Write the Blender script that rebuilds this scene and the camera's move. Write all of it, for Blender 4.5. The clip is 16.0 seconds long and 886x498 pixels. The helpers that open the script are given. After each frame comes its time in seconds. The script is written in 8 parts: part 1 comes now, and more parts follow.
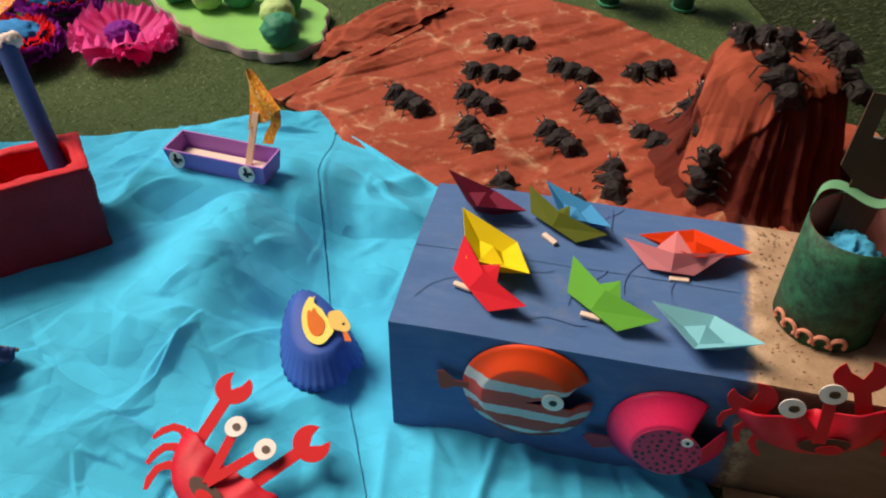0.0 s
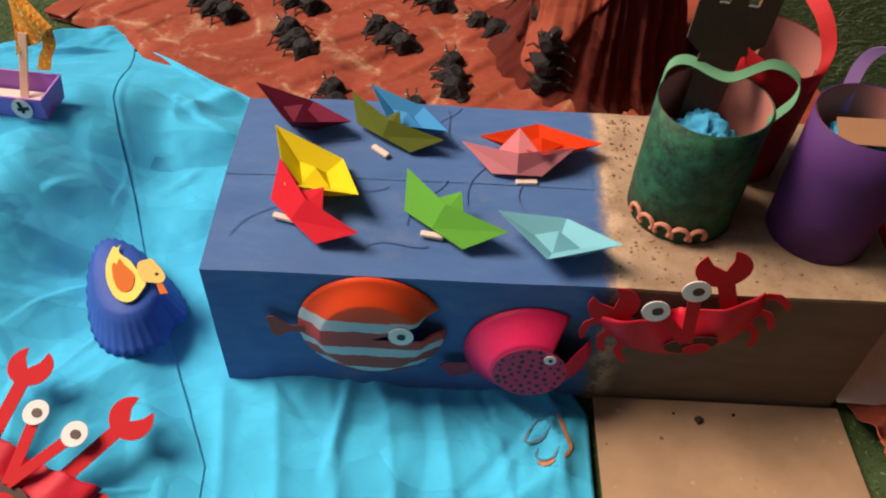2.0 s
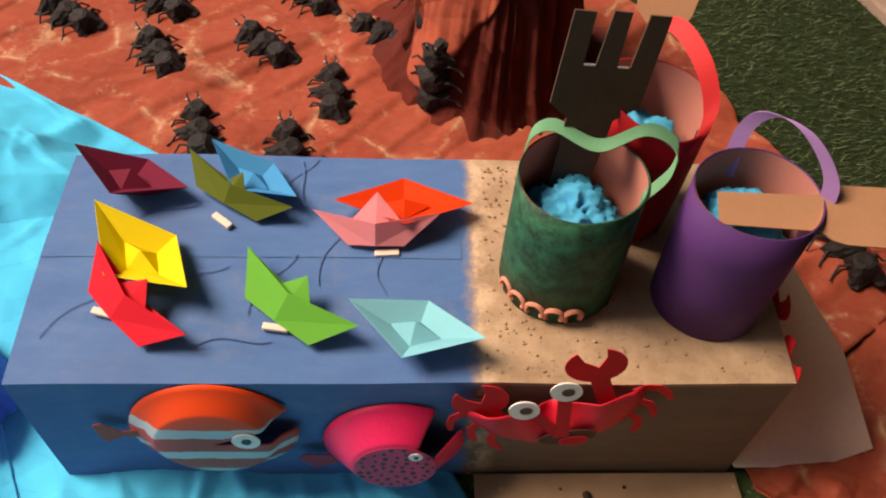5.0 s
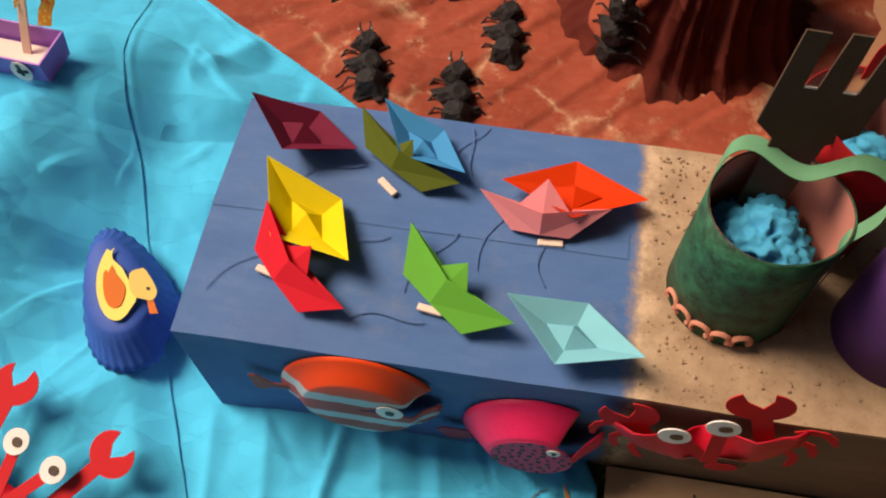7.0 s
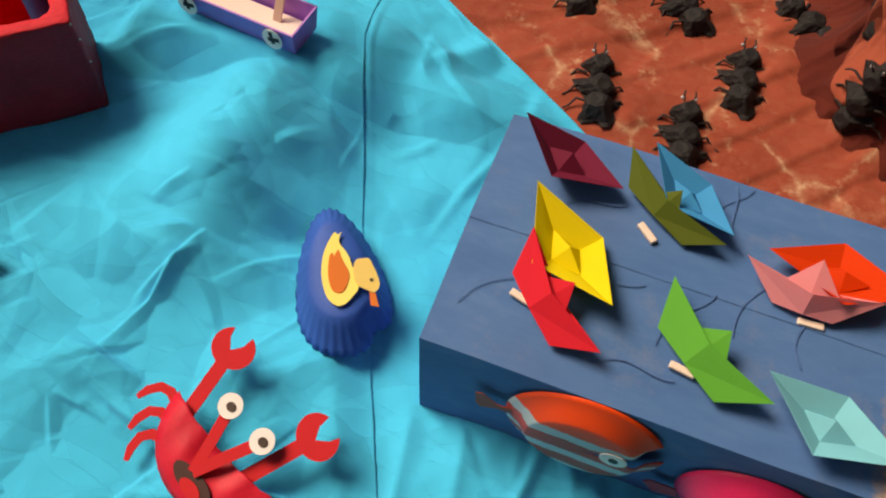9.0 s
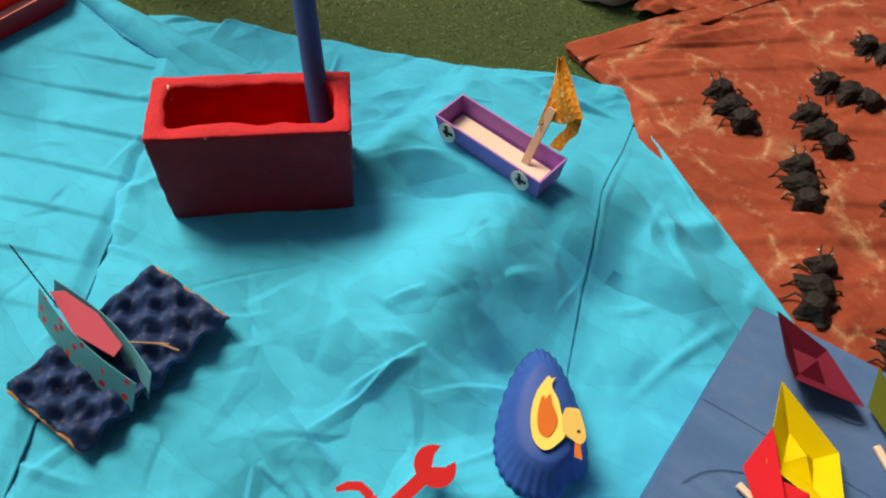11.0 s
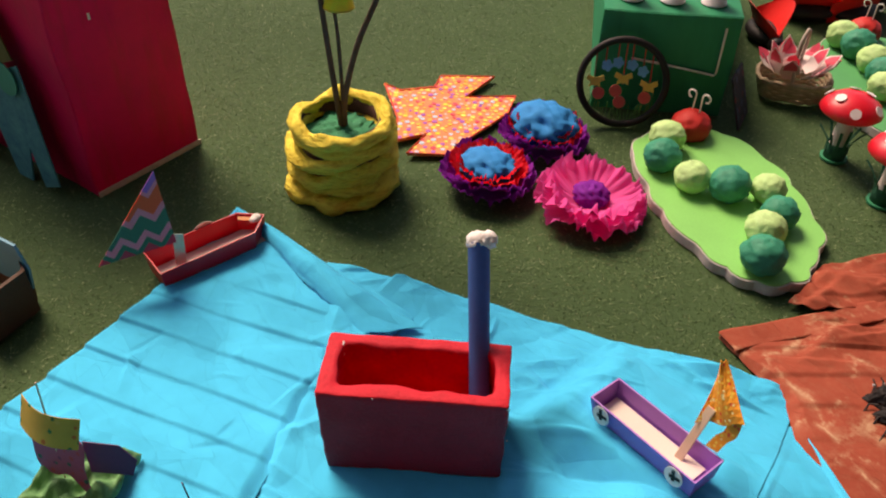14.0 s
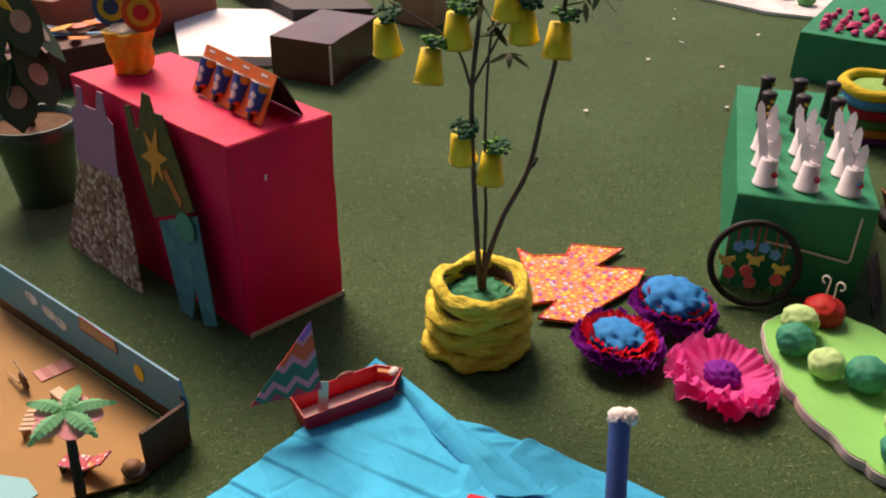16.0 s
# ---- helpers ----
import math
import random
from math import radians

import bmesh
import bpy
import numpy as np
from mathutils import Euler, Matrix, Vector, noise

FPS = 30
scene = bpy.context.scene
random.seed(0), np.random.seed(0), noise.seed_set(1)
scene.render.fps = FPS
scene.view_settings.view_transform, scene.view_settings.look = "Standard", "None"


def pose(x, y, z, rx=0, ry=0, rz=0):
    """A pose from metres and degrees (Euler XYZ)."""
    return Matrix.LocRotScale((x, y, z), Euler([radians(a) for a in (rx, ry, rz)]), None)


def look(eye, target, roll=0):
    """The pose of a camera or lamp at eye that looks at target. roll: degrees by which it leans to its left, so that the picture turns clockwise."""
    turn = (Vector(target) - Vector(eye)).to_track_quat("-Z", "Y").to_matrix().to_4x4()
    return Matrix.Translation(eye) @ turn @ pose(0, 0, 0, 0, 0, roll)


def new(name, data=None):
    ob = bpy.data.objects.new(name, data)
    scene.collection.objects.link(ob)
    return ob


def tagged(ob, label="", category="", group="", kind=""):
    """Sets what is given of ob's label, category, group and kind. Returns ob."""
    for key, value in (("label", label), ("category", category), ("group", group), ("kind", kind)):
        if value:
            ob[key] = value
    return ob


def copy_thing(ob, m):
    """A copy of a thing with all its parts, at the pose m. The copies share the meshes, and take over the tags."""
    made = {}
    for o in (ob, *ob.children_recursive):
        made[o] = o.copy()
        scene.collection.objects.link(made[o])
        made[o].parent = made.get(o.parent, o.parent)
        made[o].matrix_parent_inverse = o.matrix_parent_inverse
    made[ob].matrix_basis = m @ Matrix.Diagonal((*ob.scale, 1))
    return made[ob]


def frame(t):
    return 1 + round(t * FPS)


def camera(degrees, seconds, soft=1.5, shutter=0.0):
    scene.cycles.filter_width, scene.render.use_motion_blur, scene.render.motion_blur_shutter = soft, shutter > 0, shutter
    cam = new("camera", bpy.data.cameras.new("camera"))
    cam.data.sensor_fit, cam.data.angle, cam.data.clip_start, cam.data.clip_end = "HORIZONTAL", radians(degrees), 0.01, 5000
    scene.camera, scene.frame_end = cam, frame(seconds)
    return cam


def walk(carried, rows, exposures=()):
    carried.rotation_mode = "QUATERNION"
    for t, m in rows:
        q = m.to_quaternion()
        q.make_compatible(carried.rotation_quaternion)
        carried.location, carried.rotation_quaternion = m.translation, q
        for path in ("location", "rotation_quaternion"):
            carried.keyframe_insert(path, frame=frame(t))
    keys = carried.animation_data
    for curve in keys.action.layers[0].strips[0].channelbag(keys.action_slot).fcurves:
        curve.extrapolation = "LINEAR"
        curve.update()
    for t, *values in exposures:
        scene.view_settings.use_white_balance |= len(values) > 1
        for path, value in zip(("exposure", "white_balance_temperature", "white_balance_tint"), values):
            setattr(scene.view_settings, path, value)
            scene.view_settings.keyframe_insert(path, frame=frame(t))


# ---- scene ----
from mathutils.bvhtree import BVHTree

cam = camera(55.77, 16.0, soft=2.1)
PATH = [
    (0, (0.2673, -0.7975, 1.1595), (-0.0535, 0.6501, -0.1827), 0.55),
    (0.5, (0.2937, -0.7350, 1.1533), (0.0835, 0.7137, -0.2094), 0.77),
    (1, (0.3018, -0.6954, 1.1470), (0.1903, 0.7301, -0.2514), 1.66),
    (1.5, (0.3071, -0.6741, 1.1152), (0.2663, 0.7030, -0.3347), 2.58),
    (2, (0.3080, -0.6600, 1.0638), (0.3132, 0.6697, -0.4302), 3.10),
    (2.5, (0.3133, -0.6378, 1.0544), (0.3604, 0.6790, -0.4502), 3.26),
    (3, (0.3292, -0.6129, 1.0666), (0.4302, 0.7151, -0.4254), 3.33),
    (3.5, (0.3513, -0.5886, 1.0735), (0.5090, 0.7462, -0.4075), 3.61),
    (3.7, (0.3606, -0.5754, 1.0784), (0.5351, 0.7561, -0.4037), 3.82),
    (5.8, (0.4459, -0.3726, 1.0966), (0.4753, 0.7108, -0.5843), 4.70),
    (6, (0.4414, -0.3619, 1.1040), (0.4321, 0.6864, -0.5992), 3.57),
    (6.5, (0.4189, -0.3380, 1.1266), (0.3179, 0.6562, -0.6058), 0.62),
    (7, (0.3826, -0.3269, 1.1254), (0.2094, 0.6431, -0.6150), -0.88),
    (7.5, (0.3347, -0.3158, 1.1114), (0.1227, 0.6332, -0.6362), -0.41),
    (8, (0.2676, -0.3092, 1.1271), (0.0359, 0.6123, -0.6327), 0.87),
    (8.2, (0.2437, -0.3091, 1.1289), (-0.0018, 0.6031, -0.6339), 1.09),
    (10.3, (0.0094, -0.3986, 1.1880), (-0.4469, 0.5217, -0.5281), 4.67),
    (10.5, (-0.0036, -0.4027, 1.1930), (-0.5055, 0.5399, -0.4980), 4.63),
    (11, (-0.0224, -0.4064, 1.2072), (-0.6454, 0.5761, -0.4196), 3.66),
    (11.5, (-0.0195, -0.3963, 1.2213), (-0.7693, 0.5978, -0.3438), 1.88),
    (12, (-0.0330, -0.4092, 1.2389), (-0.8727, 0.6079, -0.2646), 1.73),
    (12.5, (-0.0489, -0.4268, 1.2594), (-0.9691, 0.6042, -0.1863), 1.83),
    (13, (-0.0661, -0.4418, 1.2759), (-1.0524, 0.5991, -0.1183), 1.79),
    (13.5, (-0.0864, -0.4388, 1.2937), (-1.1223, 0.6168, -0.0526), 1.38),
    (14, (-0.1144, -0.4222, 1.3148), (-1.1845, 0.6633, 0.0201), 1.21),
    (14.5, (-0.1344, -0.4228, 1.3275), (-1.2457, 0.6930, 0.0945), 1.53),
    (15, (-0.1491, -0.4539, 1.3515), (-1.3256, 0.6707, 0.1891), 1.94),
    (15.5, (-0.1557, -0.4933, 1.3737), (-1.4275, 0.6027, 0.2868), 1.75),
    (16, (-0.1383, -0.5258, 1.3999), (-1.5149, 0.5130, 0.3872), 0.66),
]
walk(cam, [(t, look(eye, target, roll)) for t, eye, target, roll in PATH], exposures=[(0, 0.22, 8600, 24), (1.5, 0.26, 8400, 26), (3.7, 0.38, 8400, 28), (6, 0.68, 9500, 27), (7, 0.30, 9000, 26), (8, 0.17, 8700, 22), (10.6, 0.18, 9600, 16), (11.6, 0.22, 9000, 17), (13.5, 0.44, 8700, 24), (16, 0.42, 8500, 31)])

# ---- light ----
world = bpy.data.worlds.new("hall_sky")
scene.world = world
world.use_nodes = True
wn = world.node_tree
sky = wn.nodes.new("ShaderNodeTexSky")
sky.sky_type, sky.sun_disc = "NISHITA", False
sky.sun_elevation, sky.sun_rotation = radians(50.0), radians(-75.6)
wn.links.new(sky.outputs["Color"], wn.nodes["Background"].inputs["Color"])
wn.nodes["Background"].inputs["Strength"].default_value = 0.105
sun = new("sun", bpy.data.lights.new("sun", "SUN"))
sun.data.energy, sun.data.angle, sun.data.color = 3.5, radians(26), (1.0, 0.925, 0.84)
sun.matrix_world = look((-1.95, 0.50, 2.4), (0, 0, 0))


# ---- materials ----
def nodes_of(name, rough=0.6, metal=0.0, spec=0.3):
    m = bpy.data.materials.new(name)
    m.use_nodes = True
    nt = m.node_tree
    b = nt.nodes["Principled BSDF"]
    b.inputs["Roughness"].default_value = rough
    b.inputs["Metallic"].default_value = metal
    b.inputs["Specular IOR Level"].default_value = spec
    return m, nt, b


def coords(nt):
    return nt.nodes.new("ShaderNodeTexCoord").outputs["Object"]


def noise_tex(nt, scale, detail=4.0, rough=0.6, co=None):
    n = nt.nodes.new("ShaderNodeTexNoise")
    n.inputs["Scale"].default_value, n.inputs["Detail"].default_value, n.inputs["Roughness"].default_value = scale, detail, rough
    nt.links.new(co if co is not None else coords(nt), n.inputs["Vector"])
    return n.outputs["Fac"]


def ramp(nt, fac, stops, constant=False):
    r = nt.nodes.new("ShaderNodeValToRGB")
    r.color_ramp.interpolation = "CONSTANT" if constant else "LINEAR"
    while len(r.color_ramp.elements) < len(stops):
        r.color_ramp.elements.new(0.5)
    for e, (p, c) in zip(r.color_ramp.elements, stops):
        e.position, e.color = p, (*c, 1)
    nt.links.new(fac, r.inputs["Fac"])
    return r.outputs["Color"]


def mix(nt, fac, a, b):
    m = nt.nodes.new("ShaderNodeMix")
    m.data_type = "RGBA"
    for sock, v in ((m.inputs["Factor"], fac), (m.inputs[6], a), (m.inputs[7], b)):
        if isinstance(v, (int, float)):
            sock.default_value = v
        elif isinstance(v, tuple):
            sock.default_value = (*v, 1)
        else:
            nt.links.new(v, sock)
    return m.outputs[2]


def bump(nt, b, height, strength=0.3, dist=0.002):
    n = nt.nodes.new("ShaderNodeBump")
    n.inputs["Strength"].default_value, n.inputs["Distance"].default_value = strength, dist
    nt.links.new(height, n.inputs["Height"])
    nt.links.new(n.outputs["Normal"], b.inputs["Normal"])


def shade(c, k):
    return tuple(max(0.0, min(1.0, v * k)) for v in c)


def plain(name, c, rough=0.6, var=0.12, scale=9.0, fine=160.0, bumps=0.15, metal=0.0, spec=0.3, dist=0.001):
    """A matte surface of one colour with a broad and a fine variation."""
    m, nt, b = nodes_of(name, rough, metal, spec)
    co = coords(nt)
    broad, tiny = noise_tex(nt, scale, 3, 0.55, co), noise_tex(nt, fine, 3, 0.7, co)
    base = ramp(nt, broad, [(0.3, shade(c, 1 - var)), (0.7, shade(c, 1 + var))])
    grain = ramp(nt, tiny, [(0.35, shade(c, 1 - var * 0.8)), (0.65, shade(c, 1 + var * 0.8))])
    nt.links.new(mix(nt, 0.4, base, grain), b.inputs["Base Color"])
    bump(nt, b, tiny, bumps, dist)
    return m


def paper(name, c, through_light=0.3):
    m = plain(name, c, 0.75, 0.05, 12, 300, 0.06, spec=0.25, dist=0.0005)
    b = m.node_tree.nodes["Principled BSDF"]
    nt = m.node_tree
    glow, both = nt.nodes.new("ShaderNodeBsdfTranslucent"), nt.nodes.new("ShaderNodeMixShader")
    glow.inputs["Color"].default_value = (*c, 1)
    both.inputs["Fac"].default_value = through_light
    nt.links.new(b.outputs[0], both.inputs[1])
    nt.links.new(glow.outputs[0], both.inputs[2])
    nt.links.new(both.outputs[0], nt.nodes["Material Output"].inputs["Surface"])
    return m


def turf_material(name, dark, light):
    m, nt, b = nodes_of(name, 0.85, spec=0.15)
    co = coords(nt)
    fine, mid, big = noise_tex(nt, 420, 2, 0.6, co), noise_tex(nt, 30, 4, 0.7, co), noise_tex(nt, 1.6, 3, 0.5, co)
    c1 = ramp(nt, fine, [(0.3, shade(dark, 0.8)), (0.7, light)])
    c2 = ramp(nt, mid, [(0.3, dark), (0.75, light)])
    c3 = ramp(nt, big, [(0.3, shade(dark, 0.8)), (0.7, shade(light, 1.05))])
    nt.links.new(mix(nt, 0.35, mix(nt, 0.5, c1, c2), c3), b.inputs["Base Color"])
    bump(nt, b, fine, 0.5, 0.004)
    return m


def blade_material(name, k=1.0):
    m, nt, b = nodes_of(name, 0.6, spec=0.25)
    geo = nt.nodes.new("ShaderNodeNewGeometry")
    tones = [(0.0, (0.026, 0.062, 0.020)), (0.40, (0.056, 0.116, 0.042)), (0.75, (0.094, 0.170, 0.066)), (1.0, (0.22, 0.30, 0.155))]
    c = ramp(nt, geo.outputs["Random Per Island"], [(p, shade(tone, k)) for p, tone in tones])
    big = ramp(nt, noise_tex(nt, 1.7, 3, 0.6), [(0.3, (0.75, 0.8, 0.7)), (0.7, (1.15, 1.1, 1.1))])
    mul = nt.nodes.new("ShaderNodeMix")
    mul.data_type, mul.blend_type = "RGBA", "MULTIPLY"
    mul.inputs["Factor"].default_value = 1.0
    nt.links.new(c, mul.inputs[6])
    nt.links.new(big, mul.inputs[7])
    nt.links.new(mul.outputs[2], b.inputs["Base Color"])
    return m


def relief(nt, b, co, fibre, crush, layers):
    """Crushed cloth: small flat facets, each tilted its own way and parted by creases, over fine fibres."""
    warp = nt.nodes.new("ShaderNodeTexNoise")
    warp.inputs["Scale"].default_value, warp.inputs["Detail"].default_value = 5.0, 2
    nt.links.new(co, warp.inputs["Vector"])
    bent = nt.nodes.new("ShaderNodeVectorMath")
    bent.operation = "MULTIPLY_ADD"
    bent.inputs[1].default_value = (0.05, 0.05, 0.05)
    nt.links.new(warp.outputs["Color"], bent.inputs[0])
    nt.links.new(co, bent.inputs[2])
    total = None
    for scale, slope, turn in layers:
        spin = nt.nodes.new("ShaderNodeMapping")
        spin.inputs["Rotation"].default_value = (0, 0, turn)
        spin.inputs["Scale"].default_value = (1.0, 1.7, 1.0)
        nt.links.new(bent.outputs[0], spin.inputs["Vector"])
        vor = nt.nodes.new("ShaderNodeTexVoronoi")
        vor.inputs["Scale"].default_value = scale
        nt.links.new(spin.outputs[0], vor.inputs["Vector"])
        off, tilt, dot = (nt.nodes.new("ShaderNodeVectorMath") for _ in range(3))
        off.operation, tilt.operation, dot.operation = "SUBTRACT", "SUBTRACT", "DOT_PRODUCT"
        nt.links.new(spin.outputs[0], off.inputs[0])
        nt.links.new(vor.outputs["Position"], off.inputs[1])
        nt.links.new(vor.outputs["Color"], tilt.inputs[0])
        tilt.inputs[1].default_value = (0.5, 0.5, 0.5)
        nt.links.new(off.outputs[0], dot.inputs[0])
        nt.links.new(tilt.outputs[0], dot.inputs[1])
        k = nt.nodes.new("ShaderNodeMath")
        k.operation = "MULTIPLY_ADD"
        k.inputs[1].default_value = slope * crush
        nt.links.new(dot.outputs["Value"], k.inputs[0])
        if total is None:
            k.inputs[2].default_value = 0.0
        else:
            nt.links.new(total, k.inputs[2])
        total = k.outputs[0]
    k = nt.nodes.new("ShaderNodeMath")
    k.operation = "MULTIPLY_ADD"
    k.inputs[1].default_value = 0.0002
    nt.links.new(fibre, k.inputs[0])
    nt.links.new(total, k.inputs[2])
    bump(nt, b, k.outputs[0], 1.0, 1.0)


def fabric(name, c, pale, rough=0.7, crush=1.0):
    """Thin unwoven cloth: broad fading, fine fibres."""
    m, nt, b = nodes_of(name, rough, spec=0.08)
    co = coords(nt)
    broad, mid, fibre = noise_tex(nt, 2.2, 4, 0.6, co), noise_tex(nt, 14, 3, 0.6, co), noise_tex(nt, 700, 2, 0.7, co)
    base = ramp(nt, broad, [(0.3, c), (0.72, pale)])
    tone = ramp(nt, mid, [(0.3, shade(c, 0.9)), (0.7, shade(pale, 1.04))])
    nt.links.new(mix(nt, 0.35, base, tone), b.inputs["Base Color"])
    relief(nt, b, co, fibre, crush, ((3.0, 0.40, 0.5), (6.5, 0.50, -0.3), (14.0, 0.26, 1.0)))
    b.inputs["Sheen Weight"].default_value = 0.05
    return m


def sandy_cloth():
    """Terracotta cloth with pale sand lying along the creases in thin wavy lines."""
    m, nt, b = nodes_of("terracotta_cloth", 0.8, spec=0.15)
    co = coords(nt)
    broad, fine = noise_tex(nt, 3.0, 4, 0.6, co), noise_tex(nt, 500, 2, 0.7, co)
    base = ramp(nt, broad, [(0.3, (0.24, 0.046, 0.026)), (0.7, (0.36, 0.078, 0.045))])
    warp = nt.nodes.new("ShaderNodeTexNoise")
    warp.inputs["Scale"].default_value, warp.inputs["Detail"].default_value = 3.5, 3
    nt.links.new(co, warp.inputs["Vector"])
    add = nt.nodes.new("ShaderNodeVectorMath")
    add.operation = "MULTIPLY_ADD"
    add.inputs[1].default_value = (0.22, 0.22, 0.22)
    nt.links.new(warp.outputs["Color"], add.inputs[0])
    nt.links.new(co, add.inputs[2])
    vor = nt.nodes.new("ShaderNodeTexVoronoi")
    vor.feature = "DISTANCE_TO_EDGE"
    vor.inputs["Scale"].default_value = 7.5
    nt.links.new(add.outputs[0], vor.inputs["Vector"])
    line = ramp(nt, vor.outputs["Distance"], [(0.0, (1, 1, 1)), (0.055, (0.25, 0.25, 0.25)), (0.13, (0, 0, 0))])
    patch_ = ramp(nt, noise_tex(nt, 7.5, 5, 0.75, co), [(0.49, (0, 0, 0)), (0.62, (1, 1, 1))])
    mul = nt.nodes.new("ShaderNodeMath")
    mul.operation = "MULTIPLY"
    nt.links.new(line, mul.inputs[0])
    nt.links.new(patch_, mul.inputs[1])
    dust = ramp(nt, noise_tex(nt, 60, 4, 0.7, co), [(0.45, (0, 0, 0)), (0.75, (0.09, 0.09, 0.09))])
    both = nt.nodes.new("ShaderNodeMath")
    both.operation, both.use_clamp = "MULTIPLY_ADD", True
    both.inputs[1].default_value = 0.85
    nt.links.new(mul.outputs[0], both.inputs[0])
    nt.links.new(dust, both.inputs[2])
    nt.links.new(mix(nt, both.outputs[0], base, (0.55, 0.36, 0.22)), b.inputs["Base Color"])
    relief(nt, b, co, fine, 0.35, ((5.0, 0.55, 0.5), (11.0, 0.42, -0.4), (21.0, 0.2, 1.0)))
    return m


def painted_box():
    """Cardboard box painted blue on one part and strewn with sand on the rest, split at a wavering line. The lid is
    coloured lighter than the sides, as light falls on it.
    """
    m, nt, b = nodes_of("painted_cardboard", 0.7, spec=0.25)
    co = coords(nt)
    sep = nt.nodes.new("ShaderNodeSeparateXYZ")
    nt.links.new(co, sep.inputs[0])
    wob = nt.nodes.new("ShaderNodeMath")
    wob.operation = "MULTIPLY_ADD"
    wob.inputs[1].default_value = 0.05
    nt.links.new(noise_tex(nt, 14, 5, 0.75, co), wob.inputs[0])
    nt.links.new(sep.outputs["X"], wob.inputs[2])
    side = ramp(nt, wob.outputs[0], [(0.0, (0, 0, 0)), (0.531, (0, 0, 0)), (0.546, (1, 1, 1))])
    strokes = nt.nodes.new("ShaderNodeMapping")
    strokes.inputs["Scale"].default_value = (3.0, 9.0, 9.0)
    nt.links.new(co, strokes.inputs["Vector"])
    brush = noise_tex(nt, 4.0, 5, 0.65, strokes.outputs[0])
    blue = ramp(nt, brush, [(0.25, (0.034, 0.120, 0.31)), (0.55, (0.048, 0.150, 0.36)), (0.8, (0.080, 0.185, 0.39))])
    worn = ramp(nt, noise_tex(nt, 9, 6, 0.75, co), [(0.54, (0, 0, 0)), (0.76, (0.55, 0.55, 0.55))])
    blue = mix(nt, worn, blue, (0.20, 0.22, 0.27))
    dark = ramp(nt, noise_tex(nt, 2.6, 4, 0.6, co), [(0.56, (0, 0, 0)), (0.66, (0.5, 0.5, 0.5))])
    blue = mix(nt, dark, blue, (0.045, 0.09, 0.24))
    sand = ramp(nt, noise_tex(nt, 18, 6, 0.7, co), [(0.3, (0.27, 0.185, 0.115)), (0.6, (0.42, 0.31, 0.205)), (0.85, (0.52, 0.40, 0.28))])
    speck = ramp(nt, noise_tex(nt, 130, 3, 0.8, co), [(0.60, (0, 0, 0)), (0.68, (0.7, 0.7, 0.7))])
    sand = mix(nt, speck, sand, (0.16, 0.10, 0.06))
    # Sand lies only on the lid; bare brown sides carry some shade in colour.
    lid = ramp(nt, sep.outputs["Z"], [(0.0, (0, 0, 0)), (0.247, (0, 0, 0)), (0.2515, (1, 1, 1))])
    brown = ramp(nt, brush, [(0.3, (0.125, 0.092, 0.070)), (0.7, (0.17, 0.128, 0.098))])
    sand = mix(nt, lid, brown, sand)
    # The lid's blue is mixed paler in patches to paint its stronger light.
    lid_light = nt.nodes.new("ShaderNodeMath")
    lid_light.operation = "MULTIPLY"
    nt.links.new(lid, lid_light.inputs[0])
    nt.links.new(ramp(nt, noise_tex(nt, 5, 5, 0.6, co), [(0.3, (0.05, 0.05, 0.05)), (0.75, (0.38, 0.38, 0.38))]), lid_light.inputs[1])
    blue = mix(nt, lid_light.outputs[0], blue, (0.11, 0.22, 0.43))
    spill = ramp(nt, wob.outputs[0], [(0.0, (0, 0, 0)), (0.538, (0, 0, 0)), (0.548, (1, 1, 1)), (0.580, (0, 0, 0))])
    heap = nt.nodes.new("ShaderNodeMath")
    heap.operation = "MULTIPLY"
    nt.links.new(spill, heap.inputs[0])
    nt.links.new(ramp(nt, noise_tex(nt, 30, 5, 0.7, co), [(0.42, (0, 0, 0)), (0.6, (0.9, 0.9, 0.9))]), heap.inputs[1])
    sand = mix(nt, heap.outputs[0], sand, (0.62, 0.47, 0.33))
    nt.links.new(mix(nt, side, blue, sand), b.inputs["Base Color"])
    bump(nt, b, noise_tex(nt, 240, 3, 0.7, co), 0.35, 0.0015)
    return m


def striped(name, stops, axis="Y", scale=1.0, offset=0.5, wobble=0.03, rough=0.55):
    """Painted bands across one local axis."""
    m, nt, b = nodes_of(name, rough, spec=0.3)
    co = coords(nt)
    sep = nt.nodes.new("ShaderNodeSeparateXYZ")
    nt.links.new(co, sep.inputs[0])
    k = nt.nodes.new("ShaderNodeMath")
    k.operation = "MULTIPLY_ADD"
    k.inputs[1].default_value, k.inputs[2].default_value = scale, offset
    nt.links.new(sep.outputs[axis], k.inputs[0])
    w = nt.nodes.new("ShaderNodeMath")
    w.operation = "MULTIPLY_ADD"
    w.inputs[1].default_value = wobble
    nt.links.new(noise_tex(nt, 40, 3, 0.6, co), w.inputs[0])
    nt.links.new(k.outputs[0], w.inputs[2])
    c = ramp(nt, w.outputs[0], stops, True)
    nt.links.new(c, b.inputs["Base Color"])
    bump(nt, b, noise_tex(nt, 200, 3, 0.7, co), 0.15, 0.001)
    return m


